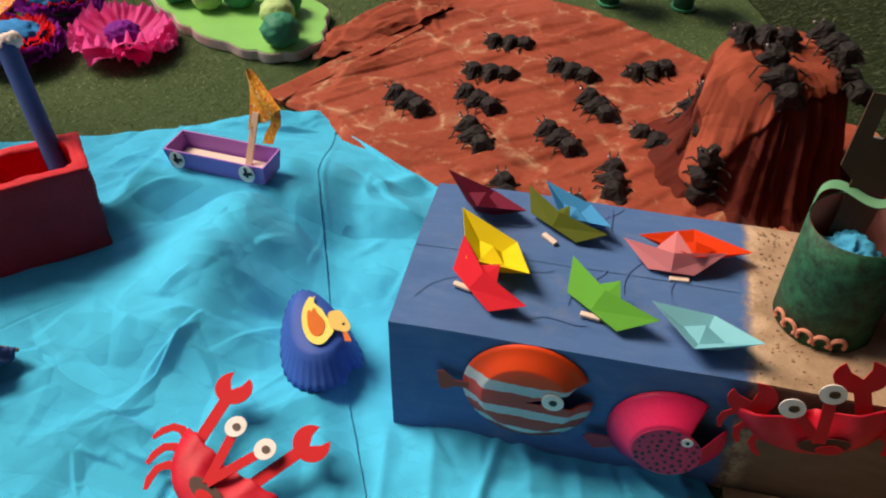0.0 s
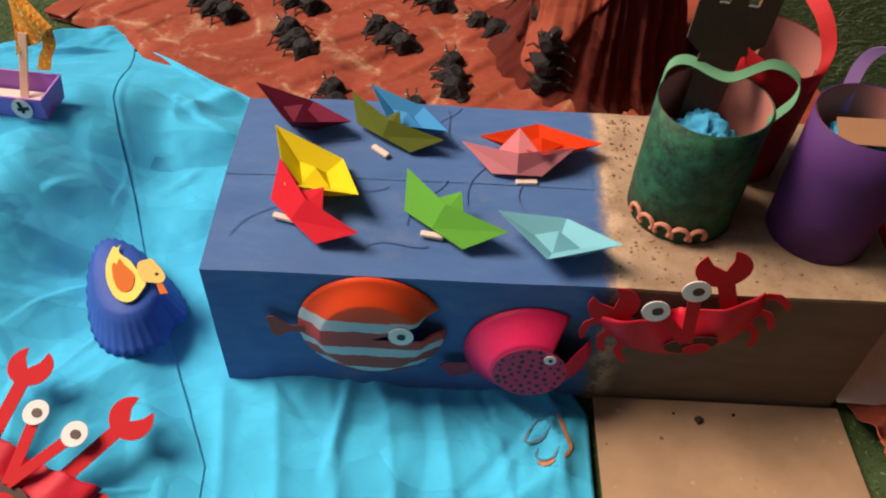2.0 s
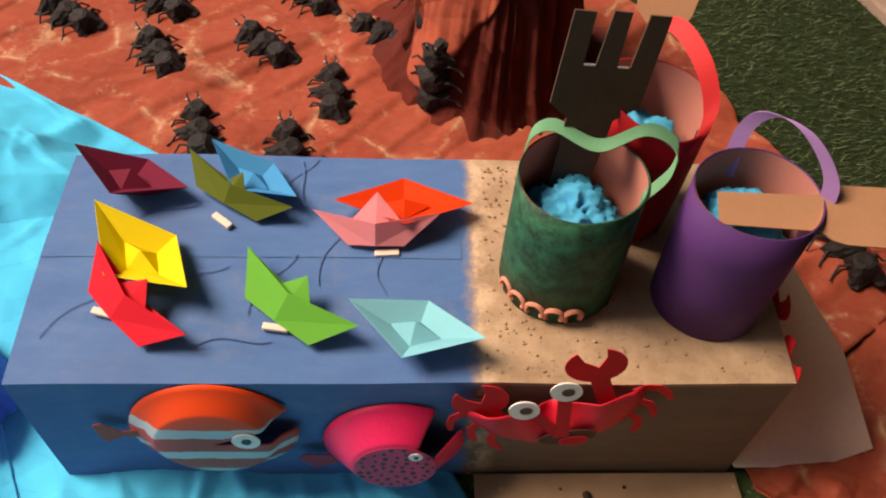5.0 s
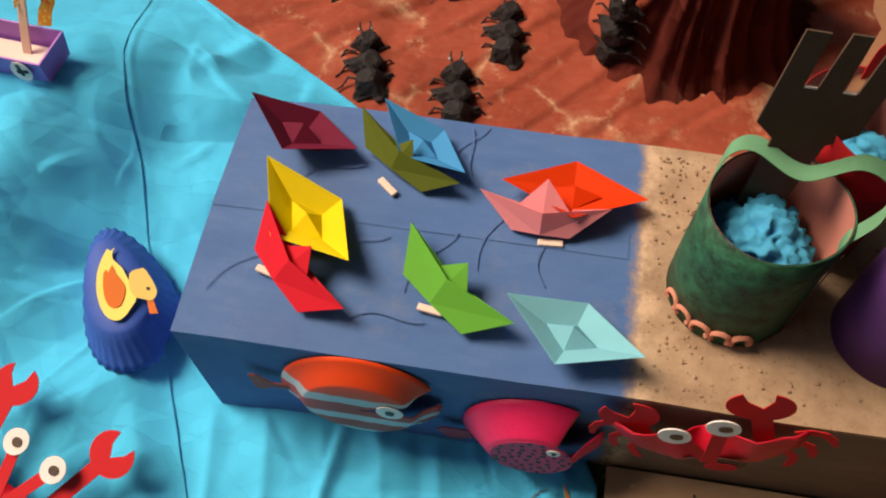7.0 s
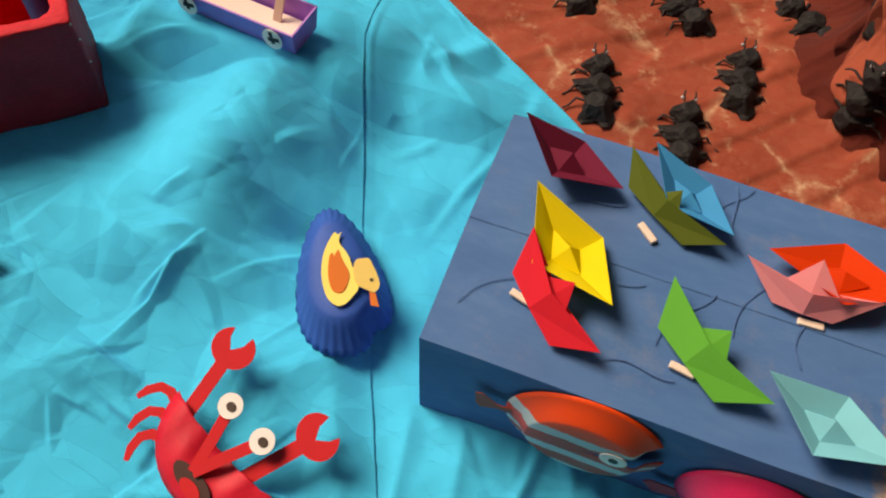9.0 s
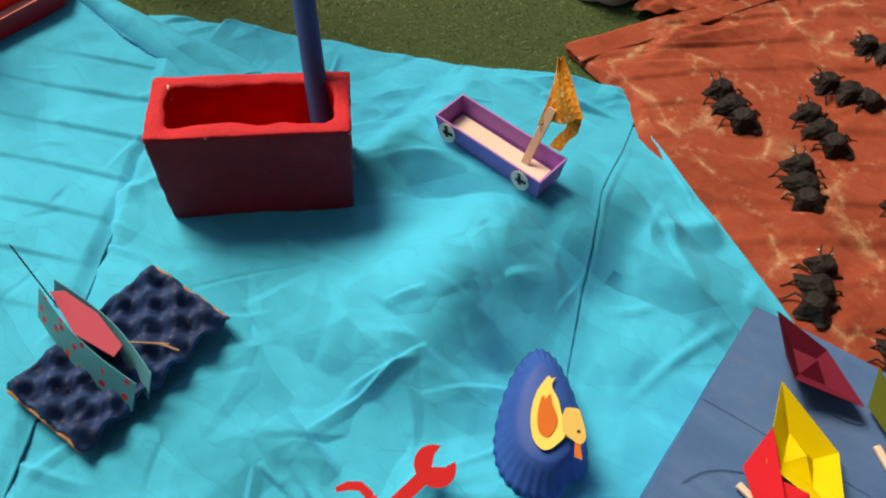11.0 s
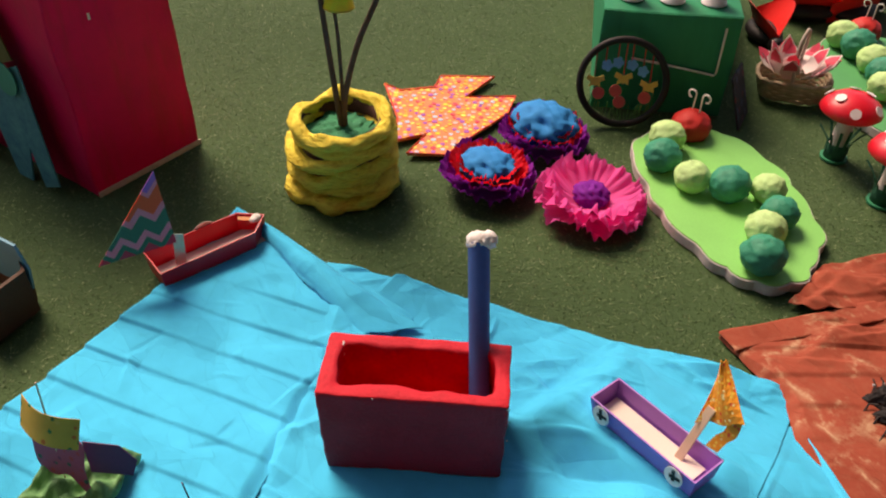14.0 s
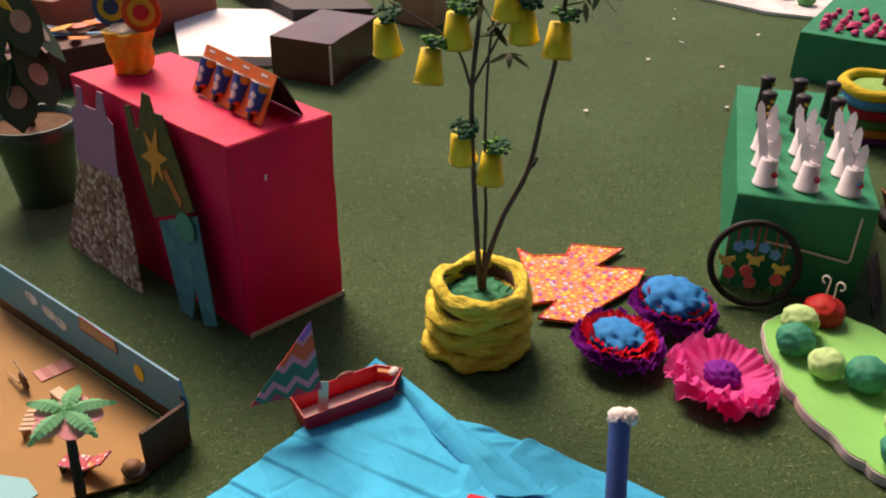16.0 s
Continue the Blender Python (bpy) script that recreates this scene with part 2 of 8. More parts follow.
def zigzag_sail():
    m, nt, b = nodes_of("zigzag_card", 0.7)
    co = coords(nt)
    sep = nt.nodes.new("ShaderNodeSeparateXYZ")
    nt.links.new(co, sep.inputs[0])
    tri = nt.nodes.new("ShaderNodeMath")
    tri.operation = "PINGPONG"
    tri.inputs[1].default_value = 0.026
    nt.links.new(sep.outputs["X"], tri.inputs[0])
    add = nt.nodes.new("ShaderNodeMath")
    add.operation = "ADD"
    nt.links.new(tri.outputs[0], add.inputs[0])
    nt.links.new(sep.outputs["Y"], add.inputs[1])
    k = nt.nodes.new("ShaderNodeMath")
    k.operation = "MULTIPLY"
    k.inputs[1].default_value = 5.0
    nt.links.new(add.outputs[0], k.inputs[0])
    pink, green, orange, violet = (0.92, 0.22, 0.30), (0.012, 0.15, 0.10), (0.96, 0.10, 0.035), (0.42, 0.12, 0.45)
    c = ramp(nt, k.outputs[0], [(0.0, (0.62, 0.04, 0.08)), (0.06, green), (0.14, pink), (0.23, green), (0.41, pink), (0.50, orange), (0.70, pink), (0.76, violet), (0.96, pink)], True)
    nt.links.new(c, b.inputs["Base Color"])
    return m


def speckled(name, base, dots, scale, size=0.32, rough=0.7, randomness=1.0):
    """A coloured sheet strewn with round dabs of several colours."""
    m, nt, b = nodes_of(name, rough, spec=0.25)
    co = coords(nt)
    vor = nt.nodes.new("ShaderNodeTexVoronoi")
    vor.inputs["Scale"].default_value, vor.inputs["Randomness"].default_value = scale, randomness
    nt.links.new(co, vor.inputs["Vector"])
    sep = nt.nodes.new("ShaderNodeSeparateColor")
    nt.links.new(vor.outputs["Color"], sep.inputs[0])
    n = len(dots)
    col = ramp(nt, sep.outputs[0], [(i / n, d) for i, d in enumerate(dots)], True)
    mask = ramp(nt, vor.outputs["Distance"], [(size, (1, 1, 1)), (size + 0.05, (0, 0, 0))])
    tone = ramp(nt, noise_tex(nt, 12, 4, 0.6, co), [(0.3, shade(base, 0.85)), (0.7, shade(base, 1.12))])
    nt.links.new(mix(nt, mask, tone, col), b.inputs["Base Color"])
    bump(nt, b, noise_tex(nt, 220, 3, 0.7, co), 0.2, 0.001)
    return m


def brushed(name, c, streak, rough=0.5, spec=0.2):
    """Paint brushed on paper in long upright strokes that let a second colour through."""
    m, nt, b = nodes_of(name, rough, spec=spec)
    co = coords(nt)
    up = nt.nodes.new("ShaderNodeMapping")
    up.inputs["Scale"].default_value = (9.0, 9.0, 1.4)
    nt.links.new(co, up.inputs["Vector"])
    strokes = noise_tex(nt, 2.2, 5, 0.65, up.outputs[0])
    fac = ramp(nt, strokes, [(0.48, (0, 0, 0)), (0.78, (0.75, 0.75, 0.75))])
    tone = ramp(nt, noise_tex(nt, 5, 4, 0.6, co), [(0.3, shade(c, 0.88)), (0.7, shade(c, 1.08))])
    nt.links.new(mix(nt, fac, tone, streak), b.inputs["Base Color"])
    bump(nt, b, noise_tex(nt, 7, 4, 0.6, co), 0.5, 0.01)
    return m


def fibrous(name, c, dark):
    """Tissue paper twisted into rolls: fine lengthwise wrinkles."""
    m, nt, b = nodes_of(name, 0.75, spec=0.2)
    co = coords(nt)
    flat = nt.nodes.new("ShaderNodeMapping")
    flat.inputs["Scale"].default_value = (1.0, 1.0, 4.5)
    flat.inputs["Rotation"].default_value = (0.25, 0.2, 0)
    nt.links.new(co, flat.inputs["Vector"])
    wrinkle = noise_tex(nt, 34, 5, 0.65, flat.outputs[0])
    # Wrinkle hollows are coloured darker, so the crease shade sits in the colour.
    nt.links.new(ramp(nt, wrinkle, [(0.30, dark), (0.52, c), (0.75, shade(c, 1.12))]), b.inputs["Base Color"])
    bump(nt, b, wrinkle, 1.0, 0.012)
    return m


def dabbed(name, a, c, scale=30.0, rough=0.6):
    """Sponge-painted: two colours in uneven dabs."""
    m, nt, b = nodes_of(name, rough, spec=0.3)
    co = coords(nt)
    n = noise_tex(nt, scale, 6, 0.75, co)
    nt.links.new(ramp(nt, n, [(0.36, a), (0.52, shade(mixed(a, c), 1)), (0.66, c)]), b.inputs["Base Color"])
    bump(nt, b, noise_tex(nt, scale * 6, 3, 0.7, co), 0.2, 0.001)
    return m


def mixed(a, c):
    return tuple((u + v) / 2 for u, v in zip(a, c))


TURF = turf_material("turf_backing", (0.040, 0.084, 0.032), (0.070, 0.130, 0.054))
BLADES, DEEP_BLADES = blade_material("turf_blades"), blade_material("deep_turf_blades", 0.5)
BLUE_CLOTH = fabric("turquoise_cloth", (0.003, 0.465, 0.735), (0.007, 0.565, 0.915), 0.75, 0.38)
RED_CLOTH = sandy_cloth()
# Mound cloth in two tones: darker for its shaded sides, lighter where lit.
MOUND_CLOTH = fabric("shaded_red_cloth", (0.075, 0.012, 0.009), (0.150, 0.028, 0.018), 0.85, 1.2)
CROWN_CLOTH = fabric("lit_terracotta_cloth", (0.26, 0.054, 0.030), (0.40, 0.095, 0.055), 0.85, 1.2)
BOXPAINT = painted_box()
SANDCARD = speckled("sand_strewn_card", (0.37, 0.25, 0.155), [(0.16, 0.10, 0.06), (0.42, 0.30, 0.19), (0.35, 0.24, 0.15), (0.45, 0.33, 0.22)], 38, 0.10)
WOOD = plain("pale_wood", (0.62, 0.46, 0.30), 0.6, 0.12, 40, 200)
STICK = plain("wooden_skewer", (0.45, 0.30, 0.17), 0.6, 0.15, 60, 300)
WHITE = plain("white_card", (0.78, 0.76, 0.74), 0.6, 0.05, 20, 200)
INK = plain("black_ink", (0.02, 0.018, 0.02), 0.5, 0.2, 40, 200)
BROWN_DOT = plain("brown_ink", (0.05, 0.03, 0.02), 0.5, 0.3, 120, 300)
REDCARD = paper("red_card", (0.66, 0.022, 0.030), 0.15)
CRABRED = plain("red_painted_plate", (0.60, 0.012, 0.035), 0.55, 0.18, 22, 150, 0.25)
CARDBOARD = plain("brown_cardboard", (0.34, 0.18, 0.10), 0.75, 0.1, 10, 220, 0.2)
DARKBROWN = plain("dark_brown_card", (0.045, 0.022, 0.014), 0.7, 0.25, 14, 180, 0.2)
ANT = plain("black_egg_tray_paint", (0.011, 0.009, 0.009), 0.6, 0.4, 30, 260, 0.8, spec=0.28, dist=0.003)
ANT_LEG = plain("black_pipe_cleaner", (0.03, 0.022, 0.02), 0.7, 0.3, 60, 300)
ANT_EYE = plain("shiny_bead", (0.35, 0.33, 0.34), 0.15, 0.1, 60, 300, spec=0.8)
RIM_CARD = plain("torn_card_edge", (0.40, 0.22, 0.12), 0.8, 0.25, 60, 240, 0.3)


# ---- mesh helpers ----
def place(ob, parent):
    if parent is not None:
        ob.parent = parent
    return ob


def part(name, bm, material, parent=None, label="", m=None, smooth=False):
    me = bpy.data.meshes.new(name)
    bm.normal_update()
    bm.to_mesh(me)
    bm.free()
    me.materials.append(material)
    if smooth:
        for p in me.polygons:
            p.use_smooth = True
    ob = new(name, me)
    if m is not None:
        ob.matrix_basis = m
    if label:
        ob["label"] = label
    return place(ob, parent)


def thing(name, m, label, category, group="", kind=""):
    return tagged(placed(new(name), m), label, category, group, kind)


def placed(ob, m):
    ob.matrix_basis = m
    return ob


def array_mesh(name, verts, faces, material, smooth=True):
    me = bpy.data.meshes.new(name)
    me.from_pydata([tuple(v) for v in verts], [], [tuple(f) for f in faces])
    me.materials.append(material)
    if smooth:
        me.polygons.foreach_set("use_smooth", [True] * len(me.polygons))
    me.update()
    return me


def solid(ob, thickness, offset=-1.0):
    mod = ob.modifiers.new("thickness", "SOLIDIFY")
    mod.thickness, mod.offset = thickness, offset
    return ob


def block(sx, sy, sz, bevel=0.003, at=(0, 0, 0), seg=2):
    """A bevelled block standing on z = 0, centred on x and y."""
    bm = bmesh.new()
    bmesh.ops.create_cube(bm, size=1.0, matrix=Matrix.Translation((at[0], at[1], at[2] + sz / 2)) @ Matrix.Diagonal((sx, sy, sz, 1)))
    if bevel:
        bmesh.ops.bevel(bm, geom=bm.edges[:], offset=bevel, segments=seg, affect="EDGES", profile=0.5)
    return bm


def prism(outline, thick, bevel=0.0, z=0.0):
    """An outline in x and y, made thick upwards."""
    bm = bmesh.new()
    low = [bm.verts.new((x, y, z)) for x, y in outline]
    top = [bm.verts.new((x, y, z + thick)) for x, y in outline]
    bm.faces.new(low[::-1])
    cap = bm.faces.new(top)
    n = len(outline)
    for i in range(n):
        bm.faces.new((low[i], low[(i + 1) % n], top[(i + 1) % n], top[i]))
    if bevel:
        bmesh.ops.bevel(bm, geom=list(cap.edges), offset=bevel, segments=2, affect="EDGES")
    bmesh.ops.recalc_face_normals(bm, faces=bm.faces[:])
    return bm


def lathe(profile, n=32, wave=None, cap=False):
    """A surface turned round z from (radius, height) pairs; wave(angle, index) scales the radius."""
    bm = bmesh.new()
    rows = []
    for k, (r, h) in enumerate(profile):
        row = []
        for i in range(n):
            a = 2 * math.pi * i / n
            f = wave(a, k) if wave else 1.0
            row.append(bm.verts.new((r * f * math.cos(a), r * f * math.sin(a), h)))
        rows.append(row)
    for k in range(len(rows) - 1):
        for i in range(n):
            j = (i + 1) % n
            bm.faces.new((rows[k][i], rows[k][j], rows[k + 1][j], rows[k + 1][i]))
    if cap:
        bm.faces.new(rows[0][::-1])
        bm.faces.new(rows[-1])
    return bm


def tube(points, radius, n=8, closed=False, taper=None):
    """A round rod along the points."""
    bm = bmesh.new()
    pts = [Vector(p) for p in points]
    rows = []
    for k, p in enumerate(pts):
        a = pts[k - 1] if (k > 0 or closed) else p
        c = pts[(k + 1) % len(pts)] if (k < len(pts) - 1 or closed) else p
        d = (c - a).normalized()
        u = d.cross(Vector((0.31, 0.17, 0.93))).normalized()
        v = d.cross(u)
        r = radius if taper is None else radius * (1 - (1 - taper) * k / (len(pts) - 1))
        rows.append([bm.verts.new(p + r * (math.cos(t) * u + math.sin(t) * v)) for t in (2 * math.pi * i / n for i in range(n))])
    last = len(rows) if closed else len(rows) - 1
    for k in range(last):
        a, b = rows[k], rows[(k + 1) % len(rows)]
        for i in range(n):
            j = (i + 1) % n
            bm.faces.new((a[i], a[j], b[j], b[i]))
    if not closed:
        bm.faces.new(rows[0][::-1])
        bm.faces.new(rows[-1])
    bmesh.ops.recalc_face_normals(bm, faces=bm.faces[:])
    return bm


def ribbon(points, width, across):
    """A flat strip along the points, across being its width's direction."""
    bm = bmesh.new()
    ax = Vector(across).normalized() * width / 2
    rows = [(bm.verts.new(Vector(p) - ax), bm.verts.new(Vector(p) + ax)) for p in points]
    for (a, b), (c, d) in zip(rows, rows[1:]):
        bm.faces.new((a, b, d, c))
    return bm


def ball(r, at=(0, 0, 0), squash=1.0, sub=3, lump=0.0, seed=0.0, freq=1.0):
    bm = bmesh.new()
    bmesh.ops.create_icosphere(bm, subdivisions=sub, radius=r)
    for v in bm.verts:
        if lump:
            p = v.co.normalized()
            v.co *= 1 + lump * noise.noise(p * 2.1 * freq + Vector((seed, seed * 1.7, 3))) + 0.6 * lump * noise.noise(p * 6 * freq + Vector((seed, 7, 1)))
        v.co.z *= squash
        v.co += Vector(at)
    return bm


def merge(*bms):
    out = bms[0]
    for o in bms[1:]:
        me = bpy.data.meshes.new("tmp")
        o.to_mesh(me)
        o.free()
        out.from_mesh(me)
        bpy.data.meshes.remove(me)
    return out


def moved(bm, m):
    bmesh.ops.transform(bm, matrix=m, verts=bm.verts[:])
    return bm


def disc(r, thick=0.001, n=20, sx=1.0):
    return prism([(sx * r * math.cos(2 * math.pi * i / n), r * math.sin(2 * math.pi * i / n)) for i in range(n)], thick)


def along(a, b, up=(0, 0, 1)):
    """A pose at a whose x axis points to b and whose z is as near to up as it can be."""
    x = (Vector(b) - Vector(a)).normalized()
    y = Vector(up).cross(x).normalized()
    z = x.cross(y)
    m = Matrix((x, y, z)).transposed().to_4x4()
    m.translation = Vector(a)
    return m


# ---- lines ----
def smooth_line(pts, k):
    out = []
    p = [Vector(q) for q in pts]
    p = [p[0] * 2 - p[1]] + p + [p[-1] * 2 - p[-2]]
    for i in range(1, len(p) - 2):
        for j in range(k):
            t = j / k
            out.append(0.5 * ((2 * p[i]) + (p[i + 1] - p[i - 1]) * t + (2 * p[i - 1] - 5 * p[i] + 4 * p[i + 1] - p[i + 2]) * t * t + (3 * p[i] - p[i - 1] - 3 * p[i + 1] + p[i + 2]) * t ** 3))
    out.append(p[-2])
    return out


def rounded(outline, k=5):
    """An outline through the same corners, drawn as a smooth closed line."""
    p = [Vector((*q, 0)) for q in outline]
    n = len(p)
    out = []
    for i in range(n):
        a, b, c, d = p[i - 1], p[i], p[(i + 1) % n], p[(i + 2) % n]
        for j in range(k):
            t = j / k
            q = 0.5 * (2 * b + (c - a) * t + (2 * a - 5 * b + 4 * c - d) * t * t + (3 * b - a - 3 * c + d) * t ** 3)
            out.append((q.x, q.y))
    return out


# ---- cloth ----
def resample(poly, n):
    p = np.array(poly, float)
    d = np.concatenate([[0], np.cumsum(np.hypot(*np.diff(p, axis=0).T))])
    s = np.linspace(0, d[-1], n)
    return np.stack([np.interp(s, d, p[:, k]) for k in range(2)], 1)


def creases(x, y, seed, count, reach, height, width, angle=None, spread=3.2):
    """Sharp folds strewn over the cloth: each a short ridge or step with straight flanks."""
    rng = np.random.default_rng(seed)
    z = np.zeros_like(x)
    x0, x1, y0, y1 = x.min(), x.max(), y.min(), y.max()
    for _ in range(count):
        cx, cy = rng.uniform(x0, x1), rng.uniform(y0, y1)
        a = rng.uniform(0, math.pi) if angle is None else angle + rng.normal(0, spread)
        ln, h, w = reach * rng.uniform(0.4, 1.3), height * rng.uniform(0.3, 1.2), width * rng.uniform(0.5, 1.6)
        dx, dy = x - cx, y - cy
        u, v = dx * math.cos(a) + dy * math.sin(a), -dx * math.sin(a) + dy * math.cos(a)
        v = v + 0.05 * ln * np.sin(u / ln * 2.0 + rng.uniform(0, 6))
        fade = np.clip(1 - np.abs(u) / ln, 0, 1) ** 0.7
        side = np.where(v > 0, np.clip(1 - v / w, 0, 1), np.clip(1 + v / (w * rng.uniform(1.5, 5)), 0, 1))
        z += h * fade * side * (1 if rng.random() < 0.8 else -0.6)
    return z


def facets(x, y, seed, cell, height, turn):
    """Crumpled cloth: flat facets that meet in sharp, slightly bent creases."""
    rng = np.random.default_rng(seed)
    table = rng.uniform(0, 1, (64, 64)) ** 1.3
    flip = rng.random((64, 64)) < 0.5
    u = (x * math.cos(turn) + y * math.sin(turn)) / cell
    v = (-x * math.sin(turn) + y * math.cos(turn)) / (cell * 0.8)
    for k in (0.55, 1.1):
        p = rng.uniform(0, 6.28, 4)
        u, v = u + 0.30 * np.sin(v * k * 1.3 + p[0]) + 0.18 * np.sin(v * k * 2.9 + p[1]), v + 0.30 * np.sin(u * k * 1.1 + p[2]) + 0.18 * np.sin(u * k * 3.1 + p[3])
    i, j = np.floor(u).astype(int), np.floor(v).astype(int)
    fu, fv = u - i, v - j
    h = lambda a, b: table[(i + a) % 64, (j + b) % 64]
    fl = flip[i % 64, j % 64]
    gu = np.where(fl, 1 - fu, fu)
    a, b, c, d = np.where(fl, h(1, 0), h(0, 0)), np.where(fl, h(0, 0), h(1, 0)), np.where(fl, h(1, 1), h(0, 1)), np.where(fl, h(0, 1), h(1, 1))
    low = a + (b - a) * gu + (c - a) * fv
    high = d + (c - d) * (1 - gu) + (b - d) * (1 - fv)
    return height * np.where(gu + fv < 1, low, high)


def soft(x, y, seed, scale, height):
    out = np.empty_like(x)
    f, g = x.ravel(), y.ravel()
    o = out.ravel()
    for i in range(len(f)):
        o[i] = noise.noise(Vector((f[i] * scale + seed, g[i] * scale - seed, seed)))
    return o.reshape(x.shape) * height


def cloth(name, front, back, nu, nv, z0, shape, material, label, frayed=0.0025, seed=1, kind="", pin=0.0, rest=0.0, lie=0.0, base=None):
    """A sheet spread between two outlines, lifted by shape(x, y)."""
    a, b = resample(front, nu), resample(back, nu)
    t = np.linspace(0, 1, nv)[:, None, None]
    g = a[None] * (1 - t) + b[None] * t
    rng = np.random.default_rng(seed)
    wob = lambda n: np.convolve(rng.normal(0, frayed, n + 6), np.ones(7) / 3.0, "valid")
    g[0, :, 1] += wob(nu)
    g[-1, :, 1] += wob(nu)
    g[:, 0, 0] += wob(nv)
    g[:, -1, 0] += wob(nv)
    x, y = g[..., 0], g[..., 1]
    lift = np.maximum(shape(x, y), 0.0)
    if pin:
        k = 0.08 + 0.92 * step((1 - t[:, :, 0]) / pin)
        lift = lift * k + rest * (1 - k)
    if lie:
        lift = lift * np.clip(0.08 + t[:, :, 0] / lie, 0, 1)
    z = lift + z0 + (base(x, y) if base else 0.0)
    verts = np.stack([x, y, z], -1).reshape(-1, 3)
    faces = [(j * nu + i, j * nu + i + 1, (j + 1) * nu + i + 1, (j + 1) * nu + i) for j in range(nv - 1) for i in range(nu - 1)]
    ob = new(name, array_mesh(name, verts, faces, material, True))
    solid(ob, 0.0012, 1.0)
    return tagged(ob, label, "cloth", kind=kind)


def inside(px, py, poly):
    res = np.zeros(len(px), bool)
    n = len(poly)
    for i in range(n):
        (x1, y1), (x2, y2) = poly[i], poly[(i + 1) % n]
        hit = ((y1 > py) != (y2 > py)) & (px < (x2 - x1) * (py - y1) / (y2 - y1 + 1e-12) + x1)
        res ^= hit
    return res

# ---- ground and cloths ----
ground = new("ground", array_mesh("ground", [(-40, -40, 0), (40, -40, 0), (40, 40, 0), (-40, 40, 0)], [(0, 1, 2, 3)], TURF, False))
tagged(ground, "worn green artificial turf laid flat underfoot", "ground", kind="structure")

A_EDGE = [(0.06, -0.85), (0.003, -0.135), (-0.182, 0.242), (-0.301, 0.537), (-0.33, 0.693), (-0.375, 0.881)]
A_LEFT = [(-0.50, -0.9), (-0.898, -0.192), (-1.093, 0.146), (-1.25, 0.34), (-1.352, 0.445)]
B_LEFT = [(-0.06, -0.85), (-0.12, -0.1), (-0.28, 0.24), (-0.36, 0.5), (-0.38, 0.66), (-0.380, 0.77)]
B_EDGE = [(0.53, -0.85), (0.53, -0.03), (0.30, 0.40), (0.05, 0.565), (-0.10, 0.655), (-0.340, 0.800)]
D_LEFT = [(-1.3, -0.95), (-1.443, -0.192), (-1.533, 0.126), (-1.66, 0.403)]
D_EDGE = [(-0.42, -0.95), (-0.850, -0.192), (-1.045, 0.146), (-1.064, 0.457)]
RED_FRONT = [(-0.574, 0.899), (-0.385, 0.835), (-0.30, 0.735), (-0.096, 0.622), (0.05, 0.555), (0.25, 0.40), (0.9, 0.34), (1.02, 0.12)]
RED_BACK = [(-0.570, 0.905), (-0.295, 1.40), (-0.19, 1.62), (-0.017, 1.635), (0.162, 1.578), (0.569, 1.316), (0.90, 1.06), (0.995, 0.925), (1.043, 0.763), (1.09, 0.664), (1.19, 0.463), (1.25, 0.28)]
REAR_FRONT = [(-0.522, 1.098), (-0.465, 1.110), (-0.24, 1.42)]
REAR_BACK = [(-0.518, 1.165), (-0.528, 1.28), (-0.42, 1.46), (-0.16, 1.66)]


def bell_hump(x, y, cx, cy, r, h):
    return h * np.exp(-(((x - cx) ** 2 + (y - cy) ** 2) / r ** 2))


def crumple(x, y, seed, k=1.0):
    return k * (facets(x, y, seed, 0.16, 0.026, 0.4) + facets(x, y, seed + 1, 0.085, 0.010, 1.1) + facets(x, y, seed + 2, 0.30, 0.026, 0.1))


def step(v):
    v = np.clip(v, 0, 1)
    return v * v * (3 - 2 * v)


def hump(x, y):
    """The raised place under the sheets: a low platform that runs out in a ridge."""
    top = 0.082 * step((x + 0.74) / 0.10) * step((-0.14 - x) / 0.15) * step((y - 0.34) / 0.10) * step((0.80 - y) / 0.26)
    ridge = 0.120 * np.exp(-((x + 0.40) / 0.115) ** 2) * step((y + 0.02) / 0.24) * step((0.56 - y) / 0.24)
    return np.maximum(top, ridge) + 0.10 * np.minimum(top, ridge)


def main_shape(x, y):
    flat = np.clip(np.minimum(np.hypot(x + 0.80, y - 0.24) / 0.22, np.hypot(x + 0.755, y + 0.165) / 0.17) - 0.35, 0.2, 1) * np.clip(np.hypot((x + 0.49) / 1.5, y - 0.475) / 0.12 - 0.3, 0.12, 1)
    fine = creases(x, y, 5, 130, 0.12, 0.013, 0.008, 0.62, 0.5) + creases(x, y, 9, 110, 0.06, 0.009, 0.007) + creases(x, y, 14, 26, 0.24, 0.012, 0.012, 0.55, 0.5)
    broad = soft(x, y, 3.7, 6.0, 0.012) + facets(x, y, 5, 0.15, 0.036, 0.4) + facets(x, y, 7, 0.28, 0.034, 0.1) + facets(x, y, 8, 0.085, 0.011, 1.2)
    return np.maximum(0.018 + flat * (broad + fine - 0.036), 0.003)


